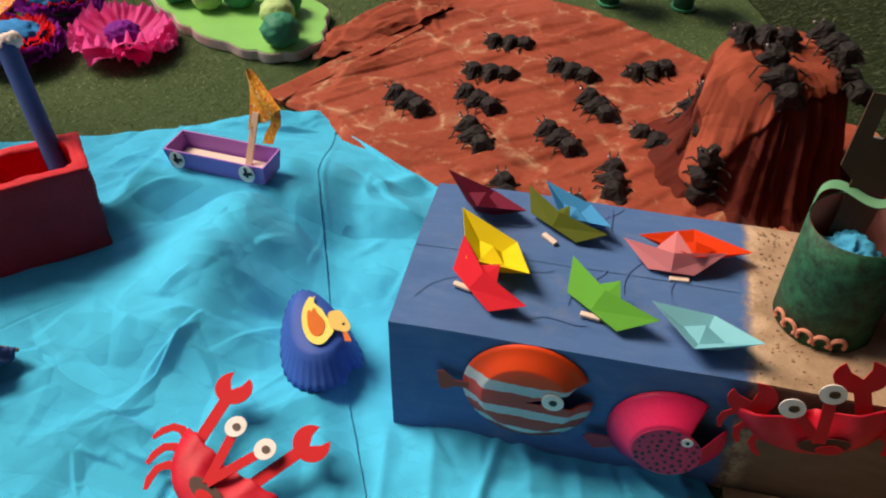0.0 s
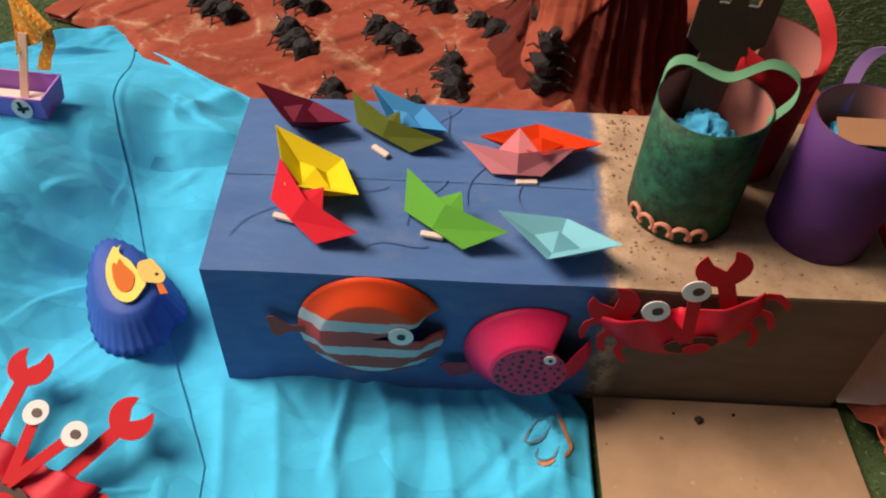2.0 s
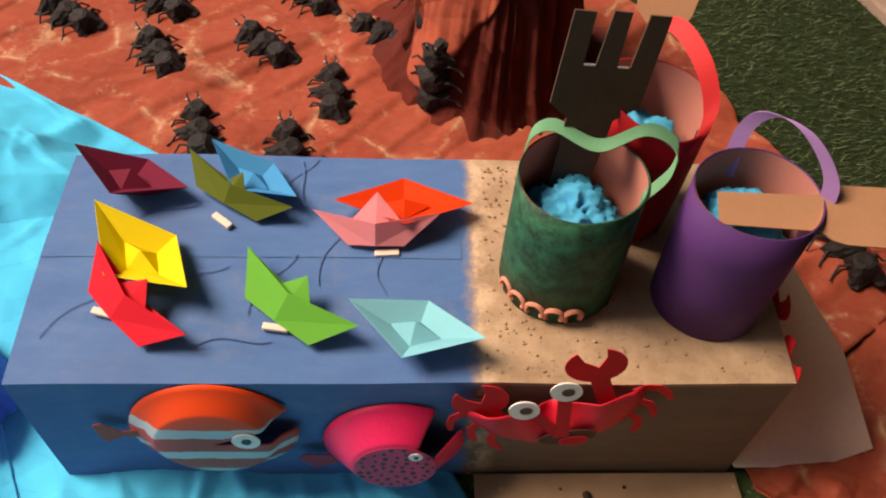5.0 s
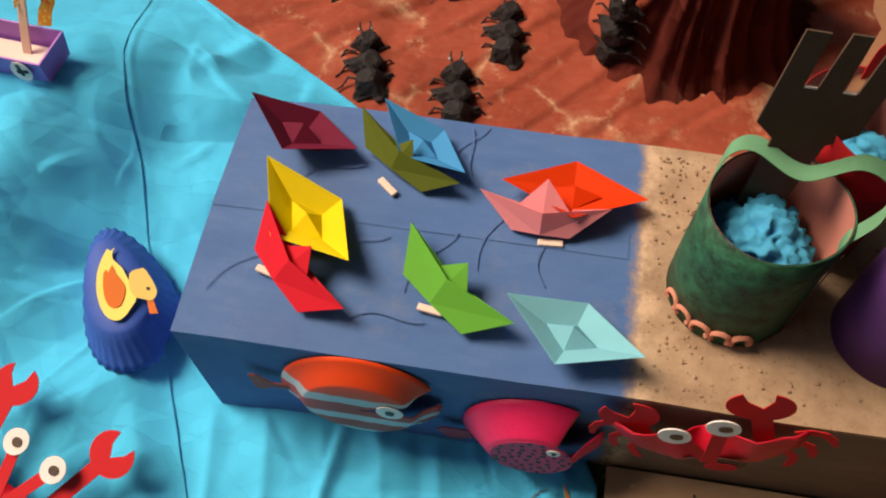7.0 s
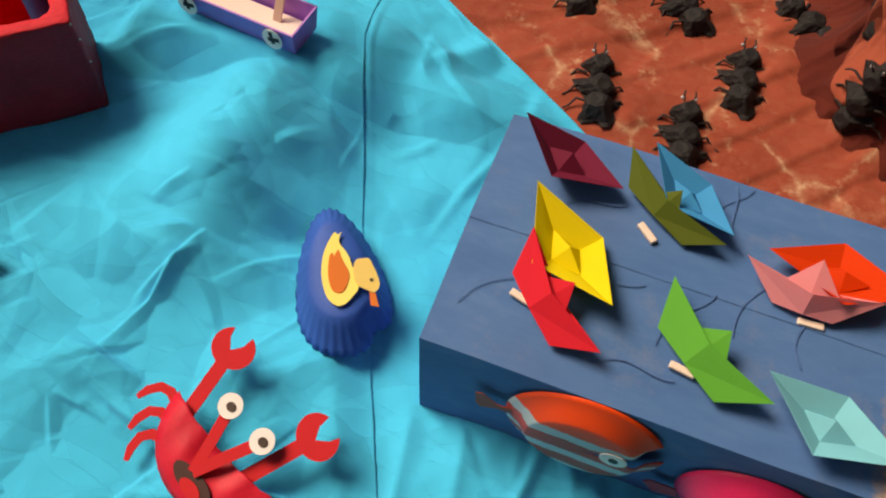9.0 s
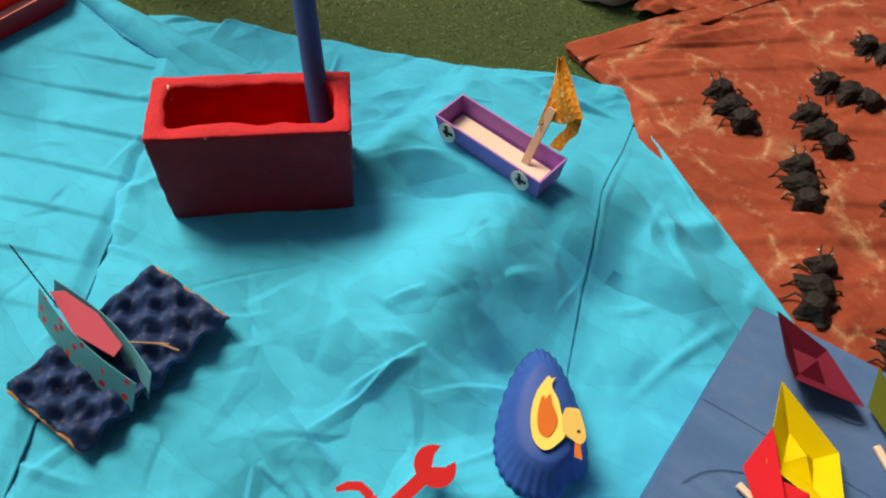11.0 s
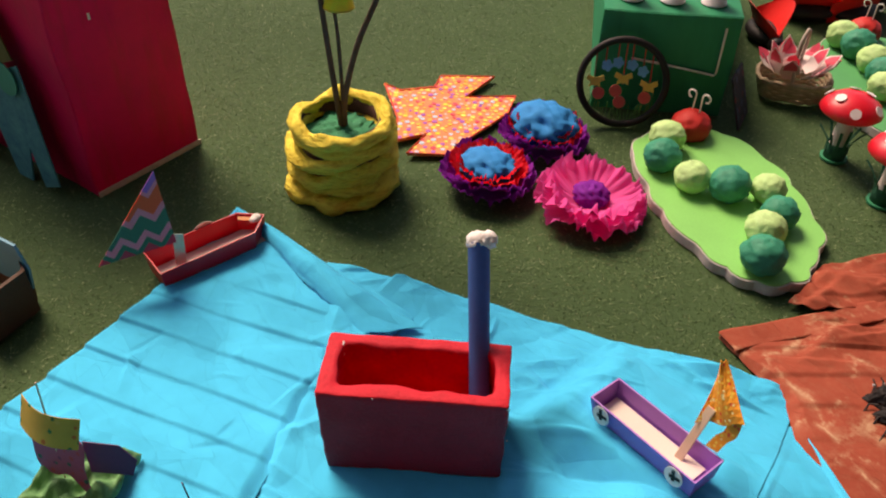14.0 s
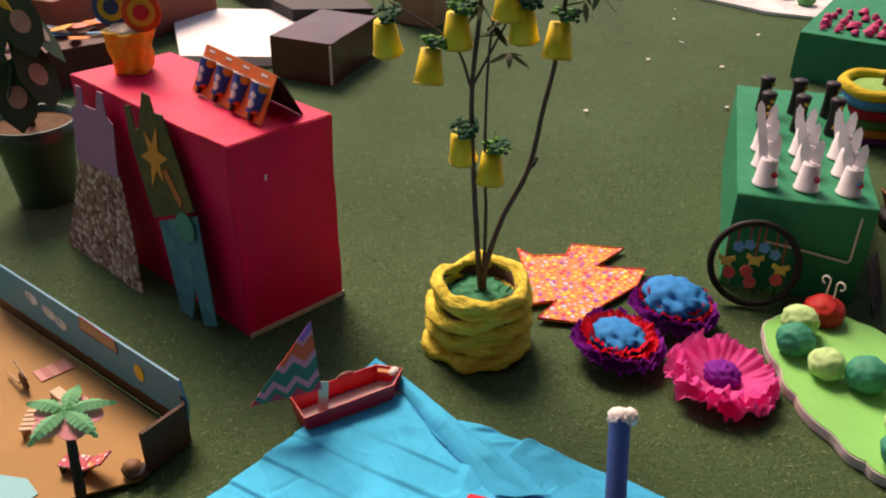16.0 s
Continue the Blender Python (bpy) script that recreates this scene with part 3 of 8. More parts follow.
def side_shape(x, y):
    past = x - np.interp(y, [p[1] for p in A_EDGE], [p[0] for p in A_EDGE])
    hem = np.clip((past - 0.015) / 0.09, 0.04, 1)
    t = (x + 0.12 * y + 0.008 * np.sin(9 * y)) / 0.078
    pleat = (np.abs(t - np.floor(t) - 0.5) * 2) ** 3 * 0.006 * np.clip((0.02 - y) / 0.05, 0, 1)
    return 0.0015 + pleat + hem * (facets(x, y, 11, 0.15, 0.034, 0.4) + facets(x, y, 12, 0.085, 0.009, 1.1)) + hem * (creases(x, y, 12, 90, 0.11, 0.011, 0.009) + creases(x, y, 15, 60, 0.05, 0.005, 0.006))


def side_base(x, y):
    past = x - np.interp(y, [p[1] for p in A_EDGE], [p[0] for p in A_EDGE])
    return hump(x, y) * np.clip((0.17 - past) / 0.16, 0, 1) + bell_hump(x, y, -0.12, 0.49, 0.10, 0.028) * np.clip(past / 0.1, 0, 1)


def left_shape(x, y):
    t = (y - 0.42 * x) / 0.103
    saw = 1 - (t - np.floor(t))
    pleat = np.where(saw < 0.94, saw / 0.94 * 0.0075, (1 - saw) / 0.06 * 0.0075) * np.clip(1.3 - (x + 1.5) * 1.7 + soft(x, y, 2.3, 4.0, 1.2), 0.08, 1)
    low = np.clip(np.minimum(np.hypot(x + 1.49, y - 0.26) / 0.15, np.hypot(x + 1.11, y + 0.37) / 0.17) - 0.4, 0.15, 1) * np.clip((0.37 - y) / 0.08, 0.1, 1)
    return 0.003 + pleat * low + crumple(x, y, 21, 0.16 * low) + soft(x, y, 8.1, 5.0, 0.008) + 0.006 + low * (creases(x, y, 21, 30, 0.12, 0.009, 0.011) + creases(x, y, 23, 90, 0.05, 0.005, 0.006))


def red_shape(x, y):
    t = (y * 0.75 - x * 0.66) / 0.085
    saw = 1 - (t + 0.25 * np.sin(x * 7) - np.floor(t + 0.25 * np.sin(x * 7)))
    pleat = np.where(saw < 0.88, saw / 0.88, (1 - saw) / 0.12) * 0.0045 * np.clip(0.7 + soft(x, y, 4.4, 4.0, 1.5), 0.1, 1.3)
    return 0.003 + pleat + (1 + 4 * np.clip((x - 0.82) / 0.1, 0, 1)) * facets(x, y, 31, 0.075, 0.006, 0.75) + facets(x, y, 33, 0.15, 0.010, 0.2) + creases(x, y, 31, 130, 0.11, 0.010, 0.012, 0.75, 0.5)


side_sheet = cloth("blue_cloth", B_LEFT, B_EDGE, 230, 120, 0.002, side_shape, BLUE_CLOTH, "turquoise cloth sheet with sharp creases lying on turf under a box", frayed=0.0006, seed=2, pin=0.10, rest=0.012, base=side_base)
cloth("blue_cloth", A_LEFT, A_EDGE, 640, 370, 0.0035, main_shape, BLUE_CLOTH, "large turquoise cloth sheet, crumpled, spread as water", frayed=0.0007, seed=3, pin=0.075, rest=0.002, lie=0.06, base=hump)
cloth("blue_cloth", D_LEFT, D_EDGE, 400, 170, 0.012, left_shape, BLUE_CLOTH, "turquoise cloth sheet with even pressed folds, overlapping another sheet", frayed=0.0015, seed=4, pin=0.06, rest=0.004)
cloth("blue_cloth_fold", [(-1.645, 0.388), (-1.44, 0.366), (-1.261, 0.352), (-1.095, 0.338)], [(-1.622, 0.392), (-1.45, 0.402), (-1.295, 0.412), (-1.03, 0.446)], 130, 30, 0.0165,
      lambda x, y: 0.002 + 0.026 * np.sin(np.pi * np.clip((y - 0.388 + 0.0909 * (x + 1.645)) / (0.004 + 0.1789 * (x + 1.66)), 0.0, 1.0)) ** 0.6 * np.clip((x + 1.66) * 8, 0.2, 1) * np.clip((-1.045 - x) * 7, 0.1, 1) + facets(x, y, 41, 0.06, 0.004, 0.3),
      BLUE_CLOTH, "turned-over hem of turquoise cloth standing up slightly", seed=5)
cloth("red_cloth", REAR_FRONT, REAR_BACK, 60, 50, 0.002, red_shape, RED_CLOTH, "terracotta cloth sheet with loose corners on the turf", frayed=0.0008, seed=6)
cloth("red_cloth", RED_FRONT, RED_BACK, 300, 230, 0.005, red_shape, RED_CLOTH, "terracotta cloth with pressed folds and lines of strewn sand", frayed=0.0008, seed=7, lie=0.10)
cloth("red_cloth_fold", [(-0.526, 0.880), (-0.40, 1.10), (-0.268, 1.345)], [(-0.582, 0.900), (-0.45, 1.13), (-0.297, 1.405)], 70, 12, 0.011,
      lambda x, y: 0.007 + creases(x, y, 52, 10, 0.1, 0.005, 0.012), RED_CLOTH, "terracotta cloth edge folded back on itself", seed=8)
cloth("red_cloth", [(0.905, -0.5), (1.0, -0.5), (1.5, -0.45)], [(0.915, 0.20), (1.06, 0.36), (1.36, 0.50)], 190, 230, 0.006,
      lambda x, y: 0.004 + np.clip(0.5 + (0.0 - y) * 2.2, 0.22, 1) * (facets(x, y, 61, 0.12, 0.055, 0.5) + facets(x, y, 62, 0.055, 0.022, 1.2) + creases(x, y, 63, 90, 0.13, 0.040, 0.026, -0.5, 0.6) + creases(x, y, 64, 120, 0.06, 0.016, 0.012)), RED_CLOTH, "heavily crumpled terracotta cloth heaped beside a cardboard box", seed=9)

MAT = [(0.10, 3.3), (0.679, 1.713), (0.80, 1.36), (0.84, 0.9), (0.98, 0.3), (1.0, -0.9), (2.9, -0.9), (2.9, 3.3)]
mat = part("turf_mat", prism(MAT, 0.004), turf_material("deep_turf", (0.010, 0.020, 0.007), (0.022, 0.038, 0.012)))
tagged(mat, "darker green length of artificial turf laid beside the red cloth", "turf mat", kind="structure")

COVERED = [A_LEFT + A_EDGE[::-1], B_LEFT + B_EDGE[::-1], D_LEFT + D_EDGE[::-1], RED_FRONT + RED_BACK[::-1], REAR_FRONT + REAR_BACK[::-1]]


def turf():
    """Short bent blades of the turf, thickest where the camera passes near."""
    rng = np.random.default_rng(77)
    n = 950000
    px, py = rng.uniform(-5.6, 2.2, n), rng.uniform(-0.9, 5.2, n)
    dist = np.hypot(px + 0.2, py + 0.3)
    keep = rng.random(n) < np.clip(1.5 - dist / 3.2, 0.42, 1)
    for poly in COVERED:
        c = np.mean(poly, axis=0)
        keep &= ~inside(px, py, [tuple(c + (np.array(q) - c) * 0.985) for q in poly])
    px, py = px[keep], py[keep]
    n = len(px)
    deep = inside(px, py, MAT)
    a, lean = rng.uniform(0, 2 * np.pi, n), rng.uniform(0.004, 0.013, n) * np.where(deep, 1.8, 1)
    h, w = rng.uniform(0.0015, 0.0050, n) * np.where(deep, 2.2, 1), rng.uniform(0.0010, 0.0018, n)
    b = np.where(deep, -0.6, a) + rng.normal(0, 0.8, n)
    z = np.where(deep, 0.004, 0.0)
    v = np.zeros((n, 3, 3))
    v[:, 0] = np.stack([px - w * np.sin(a), py + w * np.cos(a), z], 1)
    v[:, 1] = np.stack([px + w * np.sin(a), py - w * np.cos(a), z], 1)
    v[:, 2] = np.stack([px + lean * np.cos(b), py + lean * np.sin(b), z + h], 1)
    for keep, material, label in ((~deep, BLADES, "short olive and green plastic grass blades of the turf"), (deep, DEEP_BLADES, "longer dark green plastic grass blades of a turf mat")):
        blades(v[keep], material, label)


def blades(v, material, label):
    n = len(v)
    me = bpy.data.meshes.new("turf_blades")
    me.vertices.add(3 * n)
    me.vertices.foreach_set("co", v.ravel())
    me.loops.add(3 * n)
    me.loops.foreach_set("vertex_index", np.arange(3 * n))
    me.polygons.add(n)
    me.polygons.foreach_set("loop_start", np.arange(0, 3 * n, 3))
    me.polygons.foreach_set("loop_total", np.full(n, 3))
    me.update()
    me.validate()
    me.materials.append(material)
    tagged(new("turf_blades", me), label, "grass", kind="stuff")


turf()

# the sand-strewn card in front of the box and the pale card leaning on its end
sheet = part("ground_card", prism([(0.54, 0.0), (0.898, 0.0), (0.93, -0.62), (0.545, -0.62)], 0.004, z=0.012), SANDCARD)
tagged(sheet, "sandy brown card sheet lying flat before a cardboard box", "card")
lean = part("white_board", prism([(0, 0), (0.125, -0.018), (0.205, 0.0), (0.145, 0.150), (0.055, 0.290), (-0.02, 0.255), (-0.03, 0.10)], 0.004), plain("grey_white_card", (0.62, 0.57, 0.50), 0.7, 0.12, 7, 150),
            m=along((0.893, 0.004, 0.030), (1.075, 0.028, 0.030), (0.62, -0.62, 0.48)))
tagged(lean, "greyish white card leaning against the end of a box", "card")


# ---- the painted box ----
def painted_cardboard_box():
    root = thing("cardboard_box", pose(0.008, 0.004, 0.006), "cardboard box painted blue, its other part strewn with brown sand", "box")
    w, d, h = 0.882, 0.342, 0.254
    body = bmesh.new()
    bmesh.ops.create_cube(body, size=1.0, matrix=Matrix.Translation((w / 2, d / 2, h / 2)) @ Matrix.Diagonal((w, d, h, 1)))
    bmesh.ops.subdivide_edges(body, edges=body.edges[:], cuts=12, use_grid_fill=True)
    for v in body.verts:
        p = v.co * 5
        v.co += Vector((noise.noise(p), noise.noise(p + Vector((9, 1, 2))), noise.noise(p + Vector((3, 8, 5))))) * 0.0028
        if v.co.z > h - 0.01:
            v.co.z += 0.006 * math.sin(math.pi * min(1, max(0, v.co.y / d))) - 0.004 * max(0, 1 - v.co.x / 0.1)
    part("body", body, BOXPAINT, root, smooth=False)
    strip, rows = bmesh.new(), []
    for k in range(41):
        row = []
        for y in (0.168, 0.186, 0.204):
            c = Vector((-0.001 + 0.506 * k / 40, y, h))
            row.append(strip.verts.new((c.x, c.y, h + 0.0028 * noise.noise(c * 5 + Vector((3, 8, 5))) + 0.006 * math.sin(math.pi * y / d) - 0.004 * max(0, 1 - c.x / 0.1) + 0.0010)))
        rows.append(row)
    for a, b in zip(rows, rows[1:]):
        for k in (0, 1):
            strip.faces.new((a[k], b[k], b[k + 1], a[k + 1]))
    part("tape", strip, BOXPAINT, root, "blue painted tape along the lid's middle")
    return root


painted_cardboard_box()
TOP = 0.264


def pen_marks():
    """Wavering pen lines drawn as waves on the blue lid."""
    root = thing("wave_drawing", pose(0, 0, TOP + 0.0022), "dark blue wavy pen lines drawn on a painted lid", "drawing")
    ink = plain("blue_pen", (0.060, 0.150, 0.36), 0.6, 0.2, 60, 200)
    for x, y, ln, a in ((0.03, 0.06, 0.11, 0.8), (0.20, 0.045, 0.09, 0.2), (0.26, 0.09, 0.10, 1.1), (0.34, 0.13, 0.11, 1.3), (0.16, 0.12, 0.08, 0.6), (0.33, 0.24, 0.10, 1.9), (0.10, 0.22, 0.09, 0.5), (0.42, 0.12, 0.08, 1.7), (0.29, 0.27, 0.08, 1.2)):
        pts = [(x + ln * t * math.cos(a) + 0.008 * math.sin(t * 5) * -math.sin(a), y + ln * t * math.sin(a) + 0.008 * math.sin(t * 5) * math.cos(a), 0.2612 + 0.006 * math.sin(math.pi * min(1, max(0, (y + ln * t * math.sin(a)) / 0.342))) + 0.0022 - TOP - 0.0022) for t in np.linspace(0, 1, 10)]
        part("pen_line", ribbon(pts, 0.0021, (-math.sin(a), math.cos(a), 0)), ink, root)


pen_marks()


# ---- paper boats ----
def paper_boat(name, colour, label, a, b, roll, beam=0.27, rise=0.0, gun=0.13, foot=0.17, peak=0.2, sail=0.185, lift=0.0):
    """A folded paper boat from tip a to tip b: hull of two flanks, an open well and the folded peak amidships."""
    a, b = Vector(a), Vector(b)
    L = (b - a).length
    w = beam * L
    turn = math.atan2(b.y - a.y, b.x - a.x)
    rise = rise or ((a.z + b.z) / 2 - TOP - 0.002) / (L * math.cos(radians(roll)))
    over = math.sin(radians(-roll)) * rise * L
    mid = (a + b) / 2 - Vector((-math.sin(turn), math.cos(turn), 0)) * over
    pitch = -math.degrees(math.asin((b.z - a.z) / L))
    root = thing("paper_boat", pose(mid.x, mid.y, TOP + 0.002 + lift + foot * L * abs(math.sin(radians(pitch))), roll, pitch, math.degrees(turn)), label, "paper boat", "folded paper boats on the box")
    bm = bmesh.new()
    tip = [bm.verts.new((s * L / 2, 0, rise * L)) for s in (-1, 1)]
    keel = [bm.verts.new((s * foot * L, 0, 0.0)) for s in (-1, 1)]
    for side in (-1, 1):
        mid = bm.verts.new((0, side * w, gun * L))
        low = bm.verts.new((0, side * w * 0.36, 0.0))
        for k in (0, 1):
            bm.faces.new((tip[k], mid, low))
            bm.faces.new((tip[k], low, keel[k]))
        bm.faces.new((keel[0], low, keel[1]))
    bmesh.ops.remove_doubles(bm, verts=bm.verts[:], dist=1e-5)
    mat = paper(name + "_paper", colour, 0.42)
    solid(part("hull", bm, mat, root), 0.0008, 0)
    inner = bmesh.new()
    tp = [inner.verts.new((s * L / 2 * 0.985, 0, rise * L * 0.985)) for s in (-1, 1)]
    base = [inner.verts.new((s * 0.15 * L, 0, 0.075 * L)) for s in (-1, 1)]
    for side in (-1, 1):
        mid = inner.verts.new((0, side * w * 0.97, (gun - 0.002) * L))
        heel = inner.verts.new((0, side * w * 0.35, 0.055 * L))
        for k in (0, 1):
            inner.faces.new((tp[k], mid, heel))
            inner.faces.new((tp[k], heel, base[k]))
    solid(part("lining", inner, mat, root), 0.0006, 0)
    crest = bmesh.new()
    top = crest.verts.new((0, 0, peak * L))
    ends = [crest.verts.new((s * sail * L, 0, 0.10 * L)) for s in (-1, 1)]
    for side in (-1, 1):
        heel = crest.verts.new((0, side * w * 0.42, 0.06 * L))
        crest.faces.new((top, ends[0], heel))
        crest.faces.new((top, heel, ends[1]))
    solid(part("peak", crest, mat, root), 0.0006, 0)
    return root


TIPPED = dict(beam=0.085, rise=0.29, gun=0.20, foot=0.29, peak=0.36, sail=0.24, lift=0.006)
paper_boat("maroon", (0.25, 0.018, 0.060), "deep maroon folded paper boat", (0.025, 0.310, 0.312), (0.167, 0.264, 0.286), -20, beam=0.32)
paper_boat("yellow", (0.96, 0.84, 0.04), "bright yellow folded paper boat, opened wide", (0.073, 0.220, 0.312), (0.199, 0.098, 0.308), -8, beam=0.28, peak=0.17)
paper_boat("red", (0.88, 0.028, 0.055), "red folded paper boat tipped on its side", (0.087, 0.163, 0.298), (0.203, 0.047, 0.284), -60, **TIPPED)
paper_boat("olive", (0.14, 0.20, 0.026), "olive green folded paper boat tipped on its side", (0.166, 0.322, 0.290), (0.305, 0.230, 0.285), -55, **dict(TIPPED, rise=0.23, gun=0.15, peak=0.27, sail=0.13))
paper_boat("sky", (0.03, 0.42, 0.78), "sky blue folded paper boat", (0.193, 0.337, 0.300), (0.309, 0.241, 0.300), -8, beam=0.24, peak=0.16)
paper_boat("lime", (0.125, 0.56, 0.075), "light green folded paper boat tipped on its side", (0.258, 0.166, 0.284), (0.392, 0.055, 0.287), -62, **TIPPED)
paper_boat("orange", (0.92, 0.075, 0.012), "orange red folded paper boat", (0.354, 0.246, 0.289), (0.529, 0.245, 0.287), -16, beam=0.30, gun=0.14, peak=0.15)
paper_boat("rose", (0.98, 0.42, 0.47), "rose pink folded paper boat leaning on another", (0.331, 0.222, 0.290), (0.487, 0.214, 0.296), -52, beam=0.12, rise=0.27, gun=0.17, foot=0.22, peak=0.42, sail=0.28, lift=0.008)
paper_boat("ice", (0.24, 0.74, 0.84), "pale blue folded paper boat", (0.381, 0.088, 0.300), (0.532, 0.033, 0.308), -8, beam=0.28, peak=0.2)


def peg(x, y, angle):
    root = part("wooden_peg", block(0.03, 0.009, 0.006, 0.0015), plain("white_peg_wood", (0.80, 0.66, 0.56), 0.6, 0.08, 40, 200), m=pose(x, y, TOP + 0.002, 0, 0, angle))
    tagged(root, "short pale wooden peg half propping a paper boat", "peg", "wooden peg halves under the boats")


for x, y, a in ((0.102, 0.088, -15), (0.216, 0.226, -40), (0.296, 0.070, -8), (0.421, 0.178, 4)):
    peg(x, y, a)


# ---- paper plate animals ----
def plate(r, depth=0.018, cut=None, flat=0.66, n=96, flute=0.03, half=False):
    """A shallow paper plate facing +z with a fluted rim; cut: the angles of a wedge left out."""
    bm = bmesh.new()
    prof = [(0.0, depth), (flat * 0.5 * r, depth), (flat * r, depth), (flat * r * 1.06, depth * 0.93), (0.80 * r, depth * 0.45), (0.93 * r, depth * 0.15), (r, 0.0)]
    a0, a1 = (cut[1], cut[0] + 360) if cut else (0, 360)
    if half:
        a0, a1 = 180, 360
    rows = []
    for k, (rr, h) in enumerate(prof):
        row = []
        for i in range(n + 1):
            a = radians(a0 + (a1 - a0) * i / n)
            f = 1 + (flute * (0.5 if i % 2 else -0.5) * 0.3 if rr > 0.75 * r else 0)
            row.append(bm.verts.new((rr * f * math.cos(a), rr * f * math.sin(a), h + (0.0006 if i % 2 and rr > 0.75 * r else 0))))
        rows.append(row)
    for k in range(len(rows) - 1):
        for i in range(n):
            bm.faces.new((rows[k][i], rows[k + 1][i], rows[k + 1][i + 1], rows[k][i + 1]))
    bmesh.ops.remove_doubles(bm, verts=bm.verts[:], dist=1e-6)
    return bm


def eye(parent, x, y, z, r, sx=1.0, pupil=INK, pr=0.35):
    e = part("eye", disc(r, 0.0015, 24, sx), WHITE, parent, "white paper disc eye with a dark pupil", m=pose(x, y, z))
    part("pupil", disc(r * pr, 0.0012, 16, sx), pupil, e, m=pose(0.0005, 0, 0.0014))


FISH_STRIPES = [(0.0, (0.58, 0.060, 0.045)), (0.15, (0.42, 0.52, 0.56)), (0.235, (0.58, 0.060, 0.045)), (0.36, (0.42, 0.52, 0.56)), (0.445, (0.58, 0.060, 0.045)), (0.60, (0.42, 0.52, 0.56)), (0.70, (0.88, 0.075, 0.015))]


def striped_fish():
    root = thing("paper_plate_fish", pose(0.222, -0.003, 0.162, 87, 0, 0), "orange and pale blue banded paper plate fish on a box", "paper fish")
    body = part("body", plate(0.098, 0.022, (2, 27)), striped("fish_paint", FISH_STRIPES, "Y", 5.0, 0.5, 0.05), root, smooth=True)
    solid(body, 0.001)
    tail = prism([(-0.088, 0.004), (-0.108, 0.002), (-0.128, 0.020), (-0.137, 0.016), (-0.134, -0.014), (-0.128, -0.022), (-0.108, -0.010), (-0.088, -0.010)], 0.0015, z=0.004)
    part("tail", tail, plain("tail_paint", (0.46, 0.06, 0.035), 0.6, 0.15), root)
    eye(root, 0.040, 0.013, 0.023, 0.0165, 1.0)
    return root


def spotted_fish():
    root = thing("paper_bowl_fish", pose(0.432, -0.003, 0.128, 86, 0, 0), "bright pink black-spotted paper bowl fish on a box", "paper fish")
    pink = plain("pink_paint", (0.80, 0.025, 0.12), 0.45, 0.12, 20, 150, 0.2)
    body = part("body", plate(0.086, 0.034, (18, 55), flat=0.58), pink, root, smooth=True)
    solid(body, 0.001)
    part("tail", prism([(-0.078, -0.030), (-0.110, -0.030), (-0.118, -0.040), (-0.100, -0.062), (-0.070, -0.052)], 0.0015, z=0.002), plain("tail_pink", (0.45, 0.03, 0.06), 0.6, 0.2), root)
    part("belly", moved(disc(0.0495, 0.001, 40), Matrix.Translation((0.002, -0.004, 0.034))), plain("rose_paint", (0.74, 0.026, 0.11), 0.55, 0.12, 30, 150), root)
    rng = random.Random(4)
    spots = []
    for _ in range(900):
        a, r = rng.uniform(0, 6.283), 0.046 * math.sqrt(rng.random())
        x, y = 0.002 + r * math.cos(a), -0.004 + r * math.sin(a)
        if all(math.hypot(x - u, y - v) > 0.0100 for u, v in spots) and math.hypot(x - 0.026, y - 0.026) > 0.012:
            spots.append((x, y))
    for x, y in spots:
        part("spot", disc(rng.uniform(0.0021, 0.0038), 0.0006, 8), INK, root, m=pose(x, y, 0.035))
    eye(root, 0.026, 0.026, 0.0355, 0.0082)
    return root


striped_fish()
spotted_fish()


def claw(arm=0.01):
    """A paper claw: a round pincer with a notch on a straight arm, pointing to +y."""
    r, n = 0.026, 26
    out = []
    for i in range(n + 1):
        a = radians(118 + (422 - 118) * i / n)
        out.append((r * math.cos(a) * 1.15, 0.062 + r * math.sin(a)))
    out += [(0.010, 0.070), (-0.002, 0.058), (-0.012, 0.072)]
    bm = prism(out, 0.0013)
    return merge(bm, prism([(-0.0095, -arm), (0.0095, -arm), (0.0095, 0.045), (-0.0095, 0.045)], 0.0012, z=0.0002))


def leg(bend=1):
    mid = [(0.0, 0.0), (0.018, 0.009 * bend), (0.034, 0.006 * bend), (0.046, -0.008), (0.052, -0.024)]
    up, lo = [], []
    for k, (x, y) in enumerate(mid):
        w = (0.0065, 0.0068, 0.0066, 0.0062, 0.0035)[k]
        a = math.atan2(mid[min(k + 1, 4)][1] - mid[max(k - 1, 0)][1], mid[min(k + 1, 4)][0] - mid[max(k - 1, 0)][0]) + math.pi / 2
        up.append((x + w * math.cos(a), y + w * math.sin(a)))
        lo.append((x - w * math.cos(a), y - w * math.sin(a)))
    return prism(up + lo[::-1], 0.0013)


